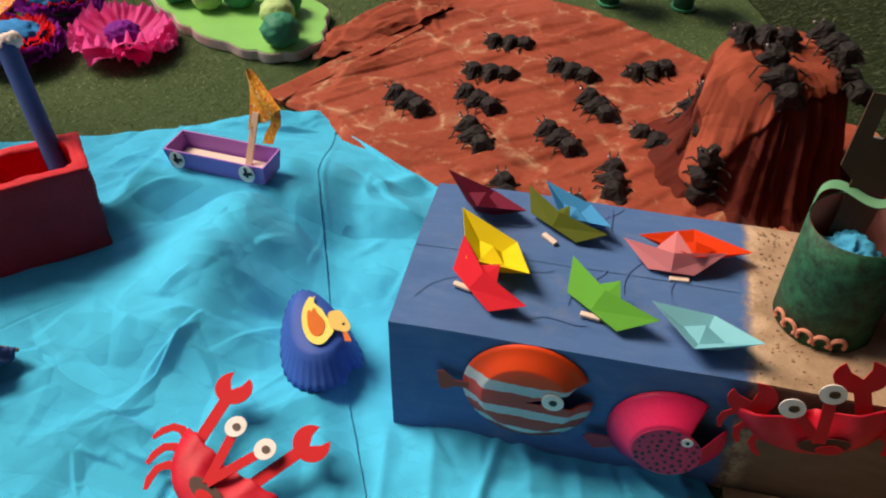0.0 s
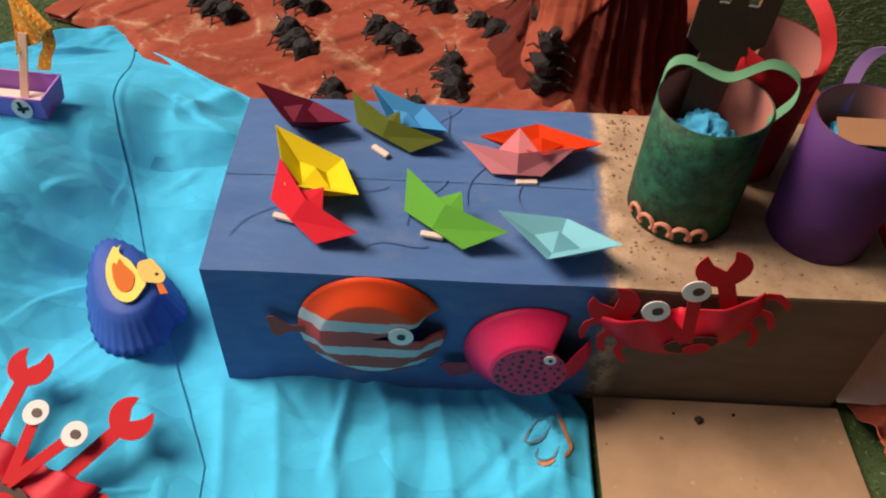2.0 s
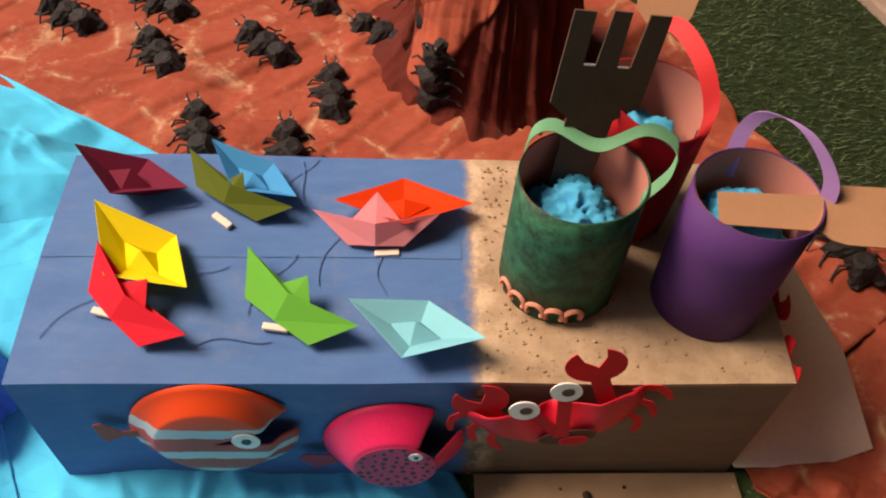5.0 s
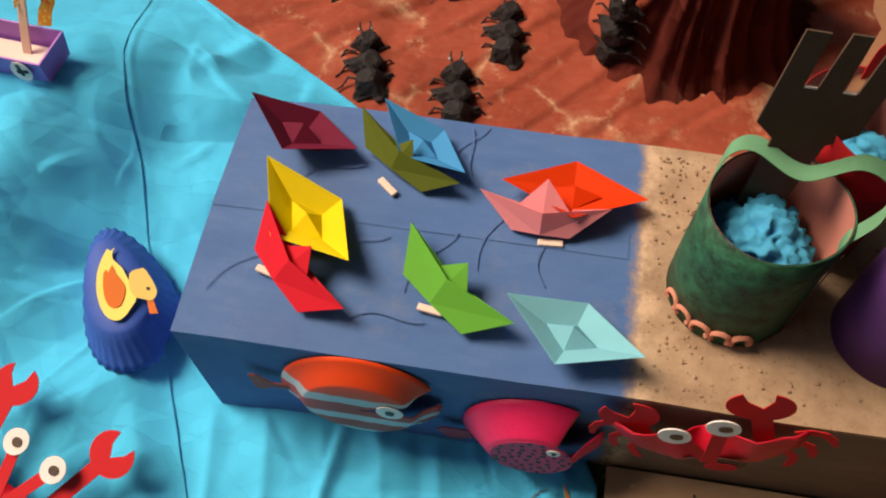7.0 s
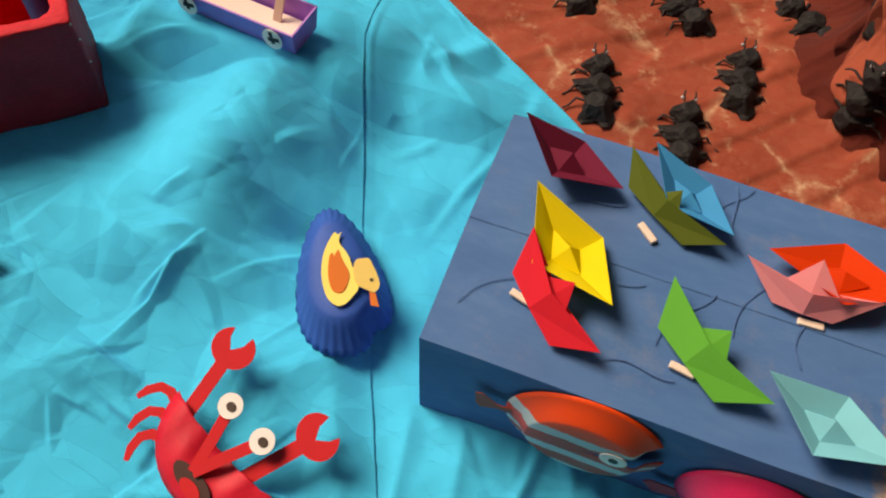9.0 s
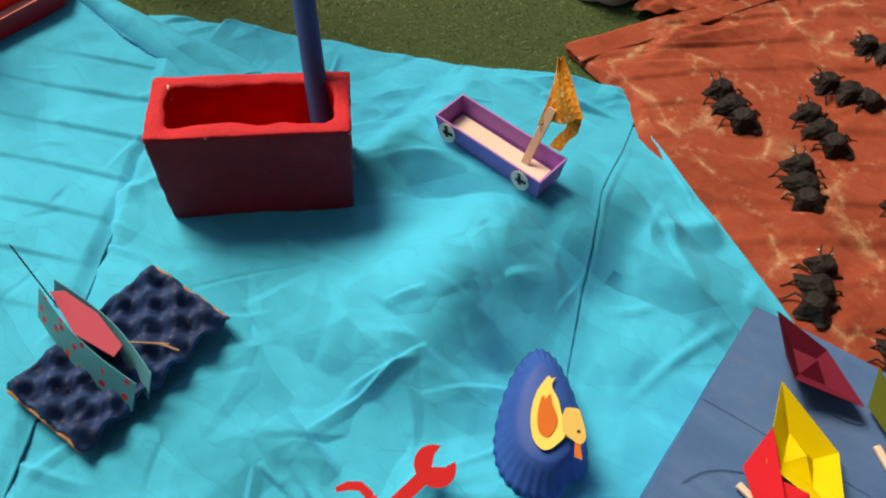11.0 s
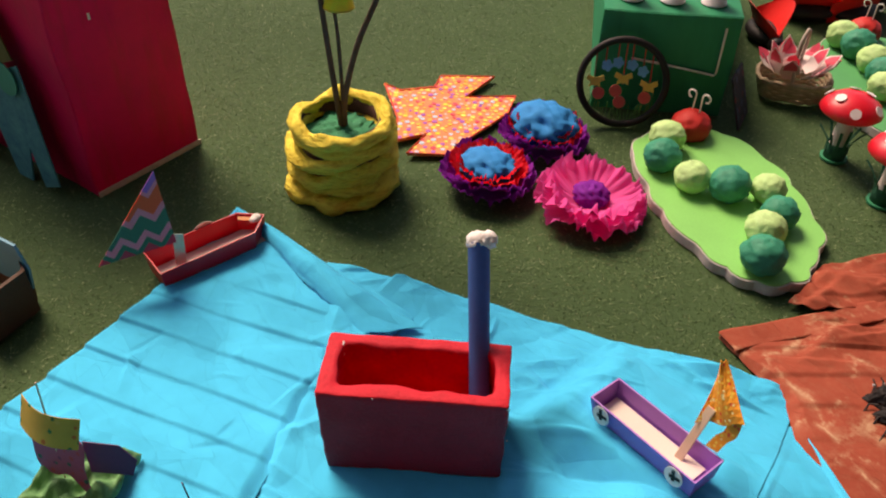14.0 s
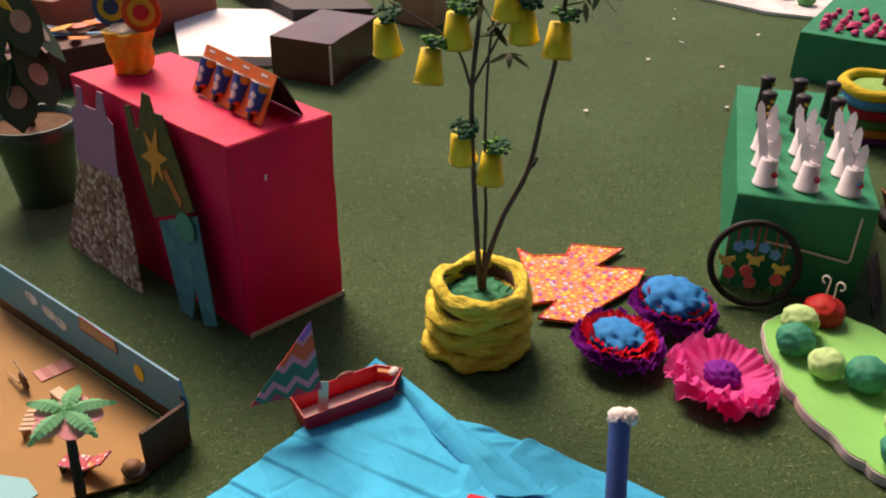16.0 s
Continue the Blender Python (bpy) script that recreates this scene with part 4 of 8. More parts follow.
def paper_crab(m, label, eye_l, eye_r, claws, pincer=1.0, limb=1.0, arm=0.01):
    root = thing("paper_plate_crab", m, label, "paper crab", "paper plate crabs")
    body = bmesh.new()
    rows = []
    for k in range(9):
        f = k / 8
        row = []
        for i in range(37):
            a = math.pi + math.pi * i / 36
            r = 0.102 * f
            x, y = r * math.cos(a), r * math.sin(a) * 0.80
            top = 0.012 * (abs(math.cos(a)) ** 3) * f
            bulge = 0.020 * math.sin(math.pi * min(1, f * 0.9)) + 0.0016 * (i % 2) * (f > 0.8)
            crimp = 0.003 * math.sin(x * 150) * (1 - f * abs(math.sin(a)))
            row.append(body.verts.new((x, y + top + crimp * 0.6, bulge + crimp)))
        rows.append(row)
    for k in range(8):
        for i in range(36):
            body.faces.new((rows[k][i], rows[k + 1][i], rows[k + 1][i + 1], rows[k][i + 1]))
    bmesh.ops.remove_doubles(body, verts=body.verts[:], dist=1e-5)
    solid(part("body", body, CRABRED, root, "red painted folded paper plate", smooth=True), 0.0012)
    mouth = prism([(0.034 * math.cos(a) + 0.006, -0.046 + (0.012 if math.sin(a) > 0 else 0.016) * math.sin(a)) for a in np.linspace(0, 2 * math.pi, 22)[:-1]], 0.001, z=0.0225)
    part("mouth", mouth, plain("mouth_dark", (0.05, 0.018, 0.014), 0.6, 0.3), root, "dark brown mouth")
    part("tongue", prism([(0.012 + 0.018 * math.cos(a), -0.055 + 0.009 * math.sin(a)) for a in np.linspace(0, 2 * math.pi, 16)[:-1]], 0.001, z=0.0238), REDCARD, root)
    for ex, ey in (eye_l, eye_r):
        a = math.atan2(ey + 0.038, ex)
        ln = math.hypot(ex, ey + 0.038)
        part("eye_stalk", prism([(0, -0.008), (ln, -0.008), (ln, 0.008), (0, 0.008)], 0.0013), REDCARD, root, m=pose(0, -0.038, 0.025 if ex < 0 else 0.0268, 0, 0, math.degrees(a)))
        e = part("eye", disc(0.0172, 0.0015, 24), WHITE, root, "white paper disc eye with a brown pupil", m=pose(ex, ey, 0.0285))
        part("pupil", disc(0.0062, 0.0012, 16, 1.15), BROWN_DOT, e, m=pose(0.002, 0, 0.0014))
    for s, (cx, cy, ca) in zip((1, -1), claws):
        part("claw", claw(arm), REDCARD, root, m=pose(cx, cy, 0.006 if s > 0 else 0.0074, 0, 0, ca) @ Matrix.Diagonal((s * pincer, pincer, 1, 1)))
    for s in (-1, 1):
        for k in range(3):
            l = part("leg", leg(), REDCARD, root)
            base = pose(s * (0.090 - 0.012 * k), -0.004 - 0.020 * k, 0.003, 0, 0, (-8 - 20 * k) * s)
            l.matrix_basis = base @ Matrix.Diagonal((s * limb, limb, 1, 1))
    return root


paper_crab(pose(0.612, -0.004, 0.240, 84, -18, 0), "red paper plate crab with waving claws stuck on a box front", (-0.030, 0.030), (0.020, 0.054), ((-0.060, -0.040, 16), (0.058, -0.006, 2)), 1.12, 0.80)
paper_crab(along((-0.207, -0.160, 0.040), (-0.116, -0.201, 0.034), (0.05, -0.25, 0.96)), "red paper plate crab with waving claws lying on turquoise cloth", (-0.028, 0.052), (0.036, 0.052), ((-0.078, 0.036, 12), (0.060, 0.040, -16)), 1.08, 1.0, 0.050)


def end_claws():
    """Two red paper claws of a crab stuck to the box's end, showing over its edge."""
    for x, y, z, a in ((0.8945, 0.098, 0.222, -16), (0.8945, 0.052, 0.204, 14)):
        ob = part("paper_claw", claw(), REDCARD, m=pose(x, y, z, 90, 0, 90) @ pose(0, 0, 0, 0, 0, a) @ Matrix.Diagonal((1, 0.85, 1, 1)))
        tagged(ob, "red paper crab claw stuck to the end of a cardboard box", "paper claw", "red paper claws on the box end")


end_claws()


def duck_rocker():
    """An upturned blue plate, bent along its middle so that it rocks, with a paper duck stuck on its base."""
    ax = Vector((0.545, -0.839, 0))
    m = Matrix((ax, Vector((0.839, 0.545, 0)), Vector((0, 0, 1)))).transposed().to_4x4()
    m.translation = Vector((-0.158, 0.113, 0.0))
    root = thing("paper_plate_duck", m, "blue bent paper plate bearing a yellow paper duck", "paper duck")
    blue = plain("blue_plate_paint", (0.018, 0.095, 0.42), 0.6, 0.14, 16, 150, 0.2)
    bm = bmesh.new()
    n, rows = 132, []
    for f, h in ((0.0, 0.094), (0.25, 0.094), (0.45, 0.093), (0.60, 0.092), (0.66, 0.089), (0.74, 0.078), (0.84, 0.062), (0.93, 0.049), (1.0, 0.041)):
        row = []
        for i in range(n):
            a = 2 * math.pi * i / n
            flute = (0.034 if i % 4 < 2 else -0.034) * max(0.0, f - 0.62)
            dent = 1 - 0.15 * f ** 4 * math.exp(-((a - 0.60) / 0.22) ** 2)
            s, q = (0.134 if math.cos(a) < 0 else 0.104) * f * (1 + flute) * math.cos(a) * dent, 0.069 * f * (1 + flute) * math.sin(a) * dent
            q *= 1 + 0.20 * (s / 0.128)
            row.append(bm.verts.new((s, q, h - 0.020 * (q / 0.069) ** 2 + 0.010 * f ** 3 * (math.cos(a) < 0) * math.cos(a) ** 2)))
        rows.append(row)
    for a, b in zip(rows, rows[1:]):
        for i in range(n):
            bm.faces.new((a[i], b[i], b[(i + 1) % n], a[(i + 1) % n]))
    bmesh.ops.remove_doubles(bm, verts=bm.verts[:], dist=1e-6)
    solid(part("plate", bm, blue, root, "blue painted paper plate with a fluted rim", smooth=True), 0.0012)
    # the duck's outlines, drawn on a sheet whose sides lie a little aslant to the plate
    sheet = lambda pts: [(-0.063 + 0.259e-3 * u + 0.831e-3 * v, 0.0156 + 0.661e-3 * u - 0.202e-3 * v) for u, v in pts]
    yellow, orange = paper("yellow_card", (0.92, 0.78, 0.20), 0.1), paper("orange_card", (0.85, 0.24, 0.05))
    body = [(0, 0), (-8, 7), (-16, 4), (-30, 35), (-34, 65), (-30, 95), (-17, 123), (3, 135), (20, 130), (33, 115), (44, 97), (40, 75), (28, 62), (16, 40), (-2, 23), (-4, 10)]
    wing = [(-20, 50), (-14, 43), (-11, 50), (-4, 35), (4, 50), (20, 70), (23, 85), (16, 107), (5, 113), (-7, 110), (-16, 95), (-20, 75)]
    head = [(30, 65), (34, 50), (48, 45), (60, 44), (70, 57), (82, 78), (84, 92), (75, 103), (58, 100), (42, 95), (34, 84)]
    part("duck_body", prism(sheet(rounded(body, 3))[::-1], 0.0013, z=0.0975), yellow, root)
    part("wing", prism(sheet(rounded(wing, 2))[::-1], 0.0012, z=0.0990), orange, root, "orange paper wing with a feathered edge")
    part("head", prism(sheet(rounded(head, 3))[::-1], 0.0012, z=0.1004), paper("ochre_card", (0.78, 0.58, 0.17), 0.1), root)
    part("beak", prism(sheet([(65, 102), (77, 102), (86, 126), (70, 126)])[::-1], 0.0012, z=0.0990), orange, root, "orange beak")
    ex, ey = sheet([(68, 82)])[0]
    part("eye", moved(disc(0.0026, 0.0008, 10), Matrix.Translation((ex, ey, 0.1018))), INK, root)


duck_rocker()


# ---- buckets with paper toys ----
def tissue(r, h, seed):
    bm = bmesh.new()
    bmesh.ops.create_icosphere(bm, subdivisions=5, radius=1.0)
    for v in bm.verts:
        p = v.co.copy()
        f = 1 + 0.26 * noise.noise(p * 2.2 + Vector((seed, 0, 0))) + 0.24 * (1 - abs(noise.noise(p * 3.8 + Vector((0, seed, 0)))) * 3) + 0.09 * (0.5 - abs(noise.noise(p * 8 + Vector((seed, 0, 2)))) * 2)
        v.co = Vector((p.x * r * f, p.y * r * f, h * (p.z * f + 0.1)))
    return bm


def bucket(x, y, r_low, r_top, h, lean, turn, outside, inside_mat, label, handle, hcol, hoop, fill=0.55, seed=1, strip=0.017):
    """An open paper bucket, a crumpled tissue in it and a strip handle."""
    root = thing("paper_bucket", pose(x, y, TOP + 0.001, lean[0], lean[1], 0), label, "paper bucket", "paper buckets with toys")
    wave = lambda a, k: 1 + 0.03 * (k > 0) * math.sin(2 * a + seed) + 0.012 * math.sin(3 * a + seed * 2)
    wall = part("wall", lathe([(r_low, 0), ((r_low * 2 + r_top) / 3, h / 3), ((r_low + r_top * 2) / 3, h * 2 / 3), (r_top, h)], 56, wave), outside, root, smooth=True)
    solid(wall, 0.0012, -1)
    part("lining", lathe([(r_low - 0.0022, 0.002), (r_top - 0.0022, h - 0.0005)], 56, lambda a, k: wave(a, k * 3)), inside_mat, root, "salmon pink paper lining", smooth=True)
    part("base", moved(disc(r_low - 0.002, 0.001, 40), Matrix.Translation((0, 0, 0.001))), inside_mat, root)
    part("overlap_seam", moved(prism([(-0.0008, 0), (0.0008, 0), (0.0008, h), (-0.0008, h)], 0.001), pose(r_low + 0.0005, 0, 0, 90, 0, 90)), DARKBROWN, root, m=pose(0, 0, 0, 0, 0, turn - 60))
    part("tissue", tissue(r_top * 0.66, h * 0.20, seed), paper("blue_tissue", (0.02, 0.44, 0.74), 0.2), root, "crumpled bright blue tissue paper", m=pose(0, 0, h * fill), smooth=True)
    pts = [Vector(p) for p in handle]
    solid(part("handle", ribbon(smooth_line(pts, 8), strip, hoop), hcol, root, "paper strip handle"), 0.001, 0)
    return root


SALMON = plain("salmon_lining", (0.50, 0.20, 0.16), 0.75, 0.08, 16, 200)
GREEN_DAB = dabbed("green_sponge_paint", (0.012, 0.150, 0.080), (0.010, 0.026, 0.020), 55)
VIOLET = plain("violet_card", (0.085, 0.028, 0.15), 0.7, 0.08, 10, 200)
LILAC = plain("lilac_card", (0.34, 0.20, 0.48), 0.7, 0.06, 10, 200)
BUCKET_RED = plain("bucket_red", (0.36, 0.014, 0.022), 0.6, 0.1, 10, 200)
HANDLE_GREEN = plain("handle_green", (0.09, 0.30, 0.17), 0.7, 0.08, 20, 200)

bucket(0.628, 0.152, 0.071, 0.069, 0.178, (0, 0), 20, GREEN_DAB, SALMON, "green sponge-painted paper bucket with blue tissue inside",
       [(-0.060, 0.034, 0.150), (-0.058, 0.040, 0.172), (-0.049, 0.054, 0.189), (-0.026, 0.058, 0.194), (0.019, 0.034, 0.189), (0.070, 0.044, 0.204), (0.101, 0.030, 0.196), (0.092, 0.0, 0.186), (0.064, -0.022, 0.172), (0.062, -0.024, 0.150)], HANDLE_GREEN, (0.25, 0.95, 0.1), 0.55, 1, 0.019)
bucket(0.806, 0.122, 0.065, 0.066, 0.190, (0, 0), 70, VIOLET, SALMON, "violet paper bucket with a lilac handle and blue tissue",
       [(-0.008, 0.062, 0.150), (-0.004, 0.072, 0.210), (0.010, 0.060, 0.243), (0.040, 0.030, 0.245), (0.068, -0.002, 0.210), (0.066, -0.015, 0.165), (0.060, -0.022, 0.140)], LILAC, (0.75, -0.6, 0.1), 0.62, 2)
red_bucket = bucket(0.721, 0.268, 0.065, 0.072, 0.184, (0, 0), 10, BUCKET_RED, SALMON, "red paper bucket with a pointed rim and a red strip handle",
                    [(0.006, 0.066, 0.150), (0.006, 0.066, 0.228), (0.022, 0.044, 0.250), (0.043, -0.001, 0.238), (0.054, -0.036, 0.208), (0.046, -0.058, 0.183), (0.036, -0.062, 0.150)],
                    plain("handle_red", (0.62, 0.03, 0.035), 0.65, 0.06), (0.75, 0.25, 0.6), 0.50, 3, 0.021)


def raised_corner():
    """The loose corner of the rolled card, standing above the rim of the red bucket."""
    n = 14
    verts, faces = [], []
    for i in range(n):
        t = i / (n - 1)
        a = radians(205 + 85 * t)
        r = 0.0740 - 0.004 * (1 - t)
        top = 0.184 + 0.028 * min(1.0, (1 - t) / 0.75)
        verts += [(r * math.cos(a), r * math.sin(a), 0.145), (r * math.cos(a), r * math.sin(a), top)]
    faces = [(2 * i, 2 * i + 2, 2 * i + 3, 2 * i + 1) for i in range(n - 1)]
    ob = new("raised_corner", array_mesh("raised_corner", verts, faces, REDCARD, True))
    solid(ob, 0.0012, 0)
    tagged(ob, "bright red pointed corner of the card")
    ob.parent = red_bucket


raised_corner()


def octopus_rings():
    """Salmon paper rings along the foot of the green bucket."""
    for k, a in enumerate((205, 222, 241, 259, 277)):
        x, y = 0.628 + 0.0725 * math.cos(radians(a)), 0.152 + 0.0725 * math.sin(radians(a))
        pts = [(0.0105 * math.cos(t), 0.0, 0.0105 * math.sin(t)) for t in np.linspace(-0.6, 3.9, 14)]
        ob = part("paper_ring", tube(pts, 0.0033, 6), plain("salmon_ring", (0.62, 0.26, 0.18), 0.7, 0.1), m=pose(x, y, TOP + 0.017, 0, 0, a + 90))
        tagged(ob, "curled salmon paper ring stuck round the foot of a bucket", "paper ring", "salmon paper rings on the bucket")


octopus_rings()


def sand_crumbs():
    """Clotted crumbs of sand strewn over the bare end of the lid."""
    rng = random.Random(21)
    bms = []
    while len(bms) < 170:
        x, y = rng.uniform(0.535, 0.880), rng.uniform(0.014, 0.335)
        if rng.random() < 0.45:
            x = rng.gauss(0.575, 0.022)
        if any(math.hypot(x - u, y - v) < 0.078 for u, v in ((0.628, 0.152), (0.808, 0.125), (0.721, 0.268))) or not 0.53 < x < 0.88:
            continue
        z = 0.2605 + 0.006 * math.sin(math.pi * y / 0.342)
        bms.append(ball(rng.uniform(0.0009, 0.0026), (x, y, z + 0.0004), 0.6, 1, 0.5, rng.uniform(0, 9)))
    ob = part("sand_crumbs", merge(*bms), plain("damp_sand", (0.34, 0.235, 0.150), 0.9, 0.35, 60, 300))
    tagged(ob, "clotted brown sand crumbs strewn on a cardboard lid", "sand", kind="stuff")
    for x, y, r in ((0.689, -0.032, 0.0065), (0.742, -0.020, 0.0025), (0.655, -0.022, 0.0022)):
        o = part("pebble", ball(r, (0, 0, r * 0.5), 0.7, 2, 0.35, x * 9), plain("dark_pebble_stone", (0.045, 0.035, 0.028), 0.8, 0.3), m=pose(x, y, 0.0158))
        tagged(o, "little dark pebble lying on a sandy card sheet", "pebble", "pebbles on the card")


sand_crumbs()


def rake():
    root = thing("paper_rake", along((0.625, 0.194, 0.354), (0.650, 0.234, 0.568), (0.1, -1, 0.2)) @ Matrix.Scale(0.88, 4), "dark brown cardboard rake standing in a green bucket", "paper rake")
    out = [(0.0, -0.026), (0.13, -0.030), (0.152, -0.058), (0.272, -0.058), (0.272, -0.032), (0.205, -0.029), (0.205, -0.012), (0.273, -0.010), (0.273, 0.012), (0.205, 0.014), (0.205, 0.030), (0.270, 0.032), (0.270, 0.058), (0.150, 0.056), (0.13, 0.03), (0.0, 0.026)]
    part("blade", prism(out, 0.003, z=0), plain("rake_card", (0.085, 0.055, 0.038), 0.75, 0.2, 14, 180, 0.2), root)
    for y in (-0.02, 0.022):
        part("glue_bead", block(0.0025, 0.014, 0.002, 0.0006, (0.2045, y, 0.002)), plain("dry_glue", (0.6, 0.58, 0.55), 0.3, 0.1), root)


rake()


def spade(m, label, grip=0.0105):
    root = thing("paper_spade", m, label, "paper spade", "cardboard spades")
    out = [(0.0, -grip), (0.10, -grip - 0.0015), (0.112, -0.030), (0.125, -0.034), (0.205, -0.036), (0.21, -0.030), (0.212, 0.028), (0.205, 0.034), (0.125, 0.034), (0.112, 0.028), (0.10, grip + 0.0015), (0.0, grip)]
    part("blade", prism(out, 0.002), CARDBOARD, root)


spade(along((0.708, 0.300, 0.405), (0.785, 0.465, 0.56), (-0.3, -0.8, 0.7)), "brown cardboard spade standing in a red bucket")
spade(along((0.765, 0.112, 0.440), (0.945, 0.088, 0.456), (0.05, -0.25, 1)), "brown cardboard spade lying across a violet bucket", 0.019)


SMEARS = [([(0.486, -0.036), (0.492, -0.051), (0.497, -0.079), (0.5, -0.093), (0.49, -0.108)], 1, 0.0028),
          ([(0.453, -0.116), (0.465, -0.119), (0.477, -0.113)], 1, 0.0028),
          ([(0.468, -0.045), (0.45, -0.055), (0.439, -0.078), (0.443, -0.087), (0.46, -0.078), (0.474, -0.061)], 0, 0.002),
          ([(0.456, -0.091), (0.452, -0.105), (0.461, -0.112), (0.475, -0.108), (0.484, -0.09)], 0, 0.0014)]


def paint_smears():
    """Dried finger-paint lines on the sheet beside the card."""
    mesh = side_sheet.data
    tree = BVHTree.FromPolygons([v.co for v in mesh.vertices], [p.vertices for p in mesh.polygons])
    grey, rust = plain("grey_smear", (0.10, 0.22, 0.28), 0.7, 0.3, 60, 300), plain("rust_smear", (0.55, 0.22, 0.08), 0.7, 0.3, 60, 300)
    for line, colour, width in SMEARS:
        bm = bmesh.new()
        pts = smooth_line([Vector((x, y, 0)) for x, y in line], 6)
        rows = []
        for k, p in enumerate(pts):
            d = (pts[min(k + 1, len(pts) - 1)] - pts[max(k - 1, 0)]).normalized()
            w = width * (0.35 + 0.65 * math.sin(math.pi * (k + 0.5) / len(pts))) * (1 + 0.5 * noise.noise(p * 90))
            row = []
            for e in (-w, w):
                q = p + Vector((-d.y, d.x, 0)) * e
                z = tree.ray_cast(Vector((q.x, q.y, 1)), Vector((0, 0, -1)))[0].z
                row.append(bm.verts.new((q.x, q.y, z + 0.0022)))
            rows.append(row)
        for a, b in zip(rows, rows[1:]):
            bm.faces.new((a[0], a[1], b[1], b[0]))
        tagged(part("paint_smear", bm, rust if colour else grey), "dried smear of paint on turquoise cloth", "paint smear", "paint smears on the cloth")


paint_smears()


# ---- the draped mound ----
def mound():
    root = thing("draped_mound", pose(0.622, 0.885, 0.004), "terracotta cloth draped in deep folds over an upturned bucket", "draped mound")
    n = 220
    prof = [(0.0, 0.304), (0.05, 0.303), (0.092, 0.297), (0.119, 0.284), (0.135, 0.260), (0.143, 0.22), (0.150, 0.175), (0.152, 0.125), (0.166, 0.078), (0.192, 0.036), (0.235, 0.012), (0.285, 0.003)]

    def point(a, g, out=0.0):
        """A place on the drape: a round it, g from the crown (0) to the hem (1)."""
        k = min(len(prof) - 2, int(g * (len(prof) - 1)))
        f = g * (len(prof) - 1) - k
        r, h = (prof[k][j] + (prof[k + 1][j] - prof[k][j]) * f for j in (0, 1))
        q = Vector((math.cos(a), math.sin(a), 0))
        sway = Vector((3, 1, g * 0.5))
        fold = 0.12 * (0.45 - 2.2 * abs(noise.noise(q * 2.4 + sway))) + 0.10 * (0.45 - 2.2 * abs(noise.noise(q * 5.2 + sway * 1.3))) + 0.05 * (0.4 - 2 * abs(noise.noise(q * 11 + sway * 2)))
        deep = 0.5 + 1.0 * max(0.0, math.cos(a + 1.0)) + 0.45 * max(0.0, math.cos(a - 2.6)) * g
        smooth_panel = 1 - 0.75 * math.exp(-((a - 3.95) / 0.42) ** 2) * (g < 0.85)
        spread = 1 + 0.18 * max(0.0, math.cos(a - 3.5)) * max(0.0, g - 0.55)
        spread += 0.14 * max(0.0, math.cos(a - 4.8)) * math.sin(math.pi * min(1.0, max(0.0, (g - 0.3) / 0.7)))
        r = r * spread * (1 + fold * deep * smooth_panel * min(1, g * 1.5) * (1 - 0.75 * max(0.0, g - 0.75) / 0.25)) + out
        z = h + 0.008 * noise.noise(Vector((q.x * 3, q.y * 3, g * 9))) * (1 - g) + 0.6 * out
        return (r * q.x, r * q.y, max(0.003, z))

    def sheet_mesh(rows, reach, out):
        bm = bmesh.new()
        g = [[bm.verts.new(point(2 * math.pi * i / n, reach(2 * math.pi * i / n) * k / (rows - 1), out)) for i in range(n)] for k in range(rows)]
        for a, b in zip(g, g[1:]):
            for i in range(n):
                j = (i + 1) % n
                bm.faces.new((a[i], b[i], b[j], a[j]))
        bmesh.ops.remove_doubles(bm, verts=bm.verts[:], dist=1e-5)
        return bm

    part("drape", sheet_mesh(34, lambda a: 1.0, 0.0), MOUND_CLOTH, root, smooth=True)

    # The lighter sheet reaches down the left front, painting its lit panel.
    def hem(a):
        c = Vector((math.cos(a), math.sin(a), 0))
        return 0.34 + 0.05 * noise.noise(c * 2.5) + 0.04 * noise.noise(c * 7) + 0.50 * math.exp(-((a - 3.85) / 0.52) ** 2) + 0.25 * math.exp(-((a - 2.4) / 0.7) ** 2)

    solid(part("top_cloth", sheet_mesh(26, hem, 0.0045), CROWN_CLOTH, root, "terracotta cloth gathered over the top, coloured lighter where light falls", smooth=True), 0.0025, 0)
    return root


mound()


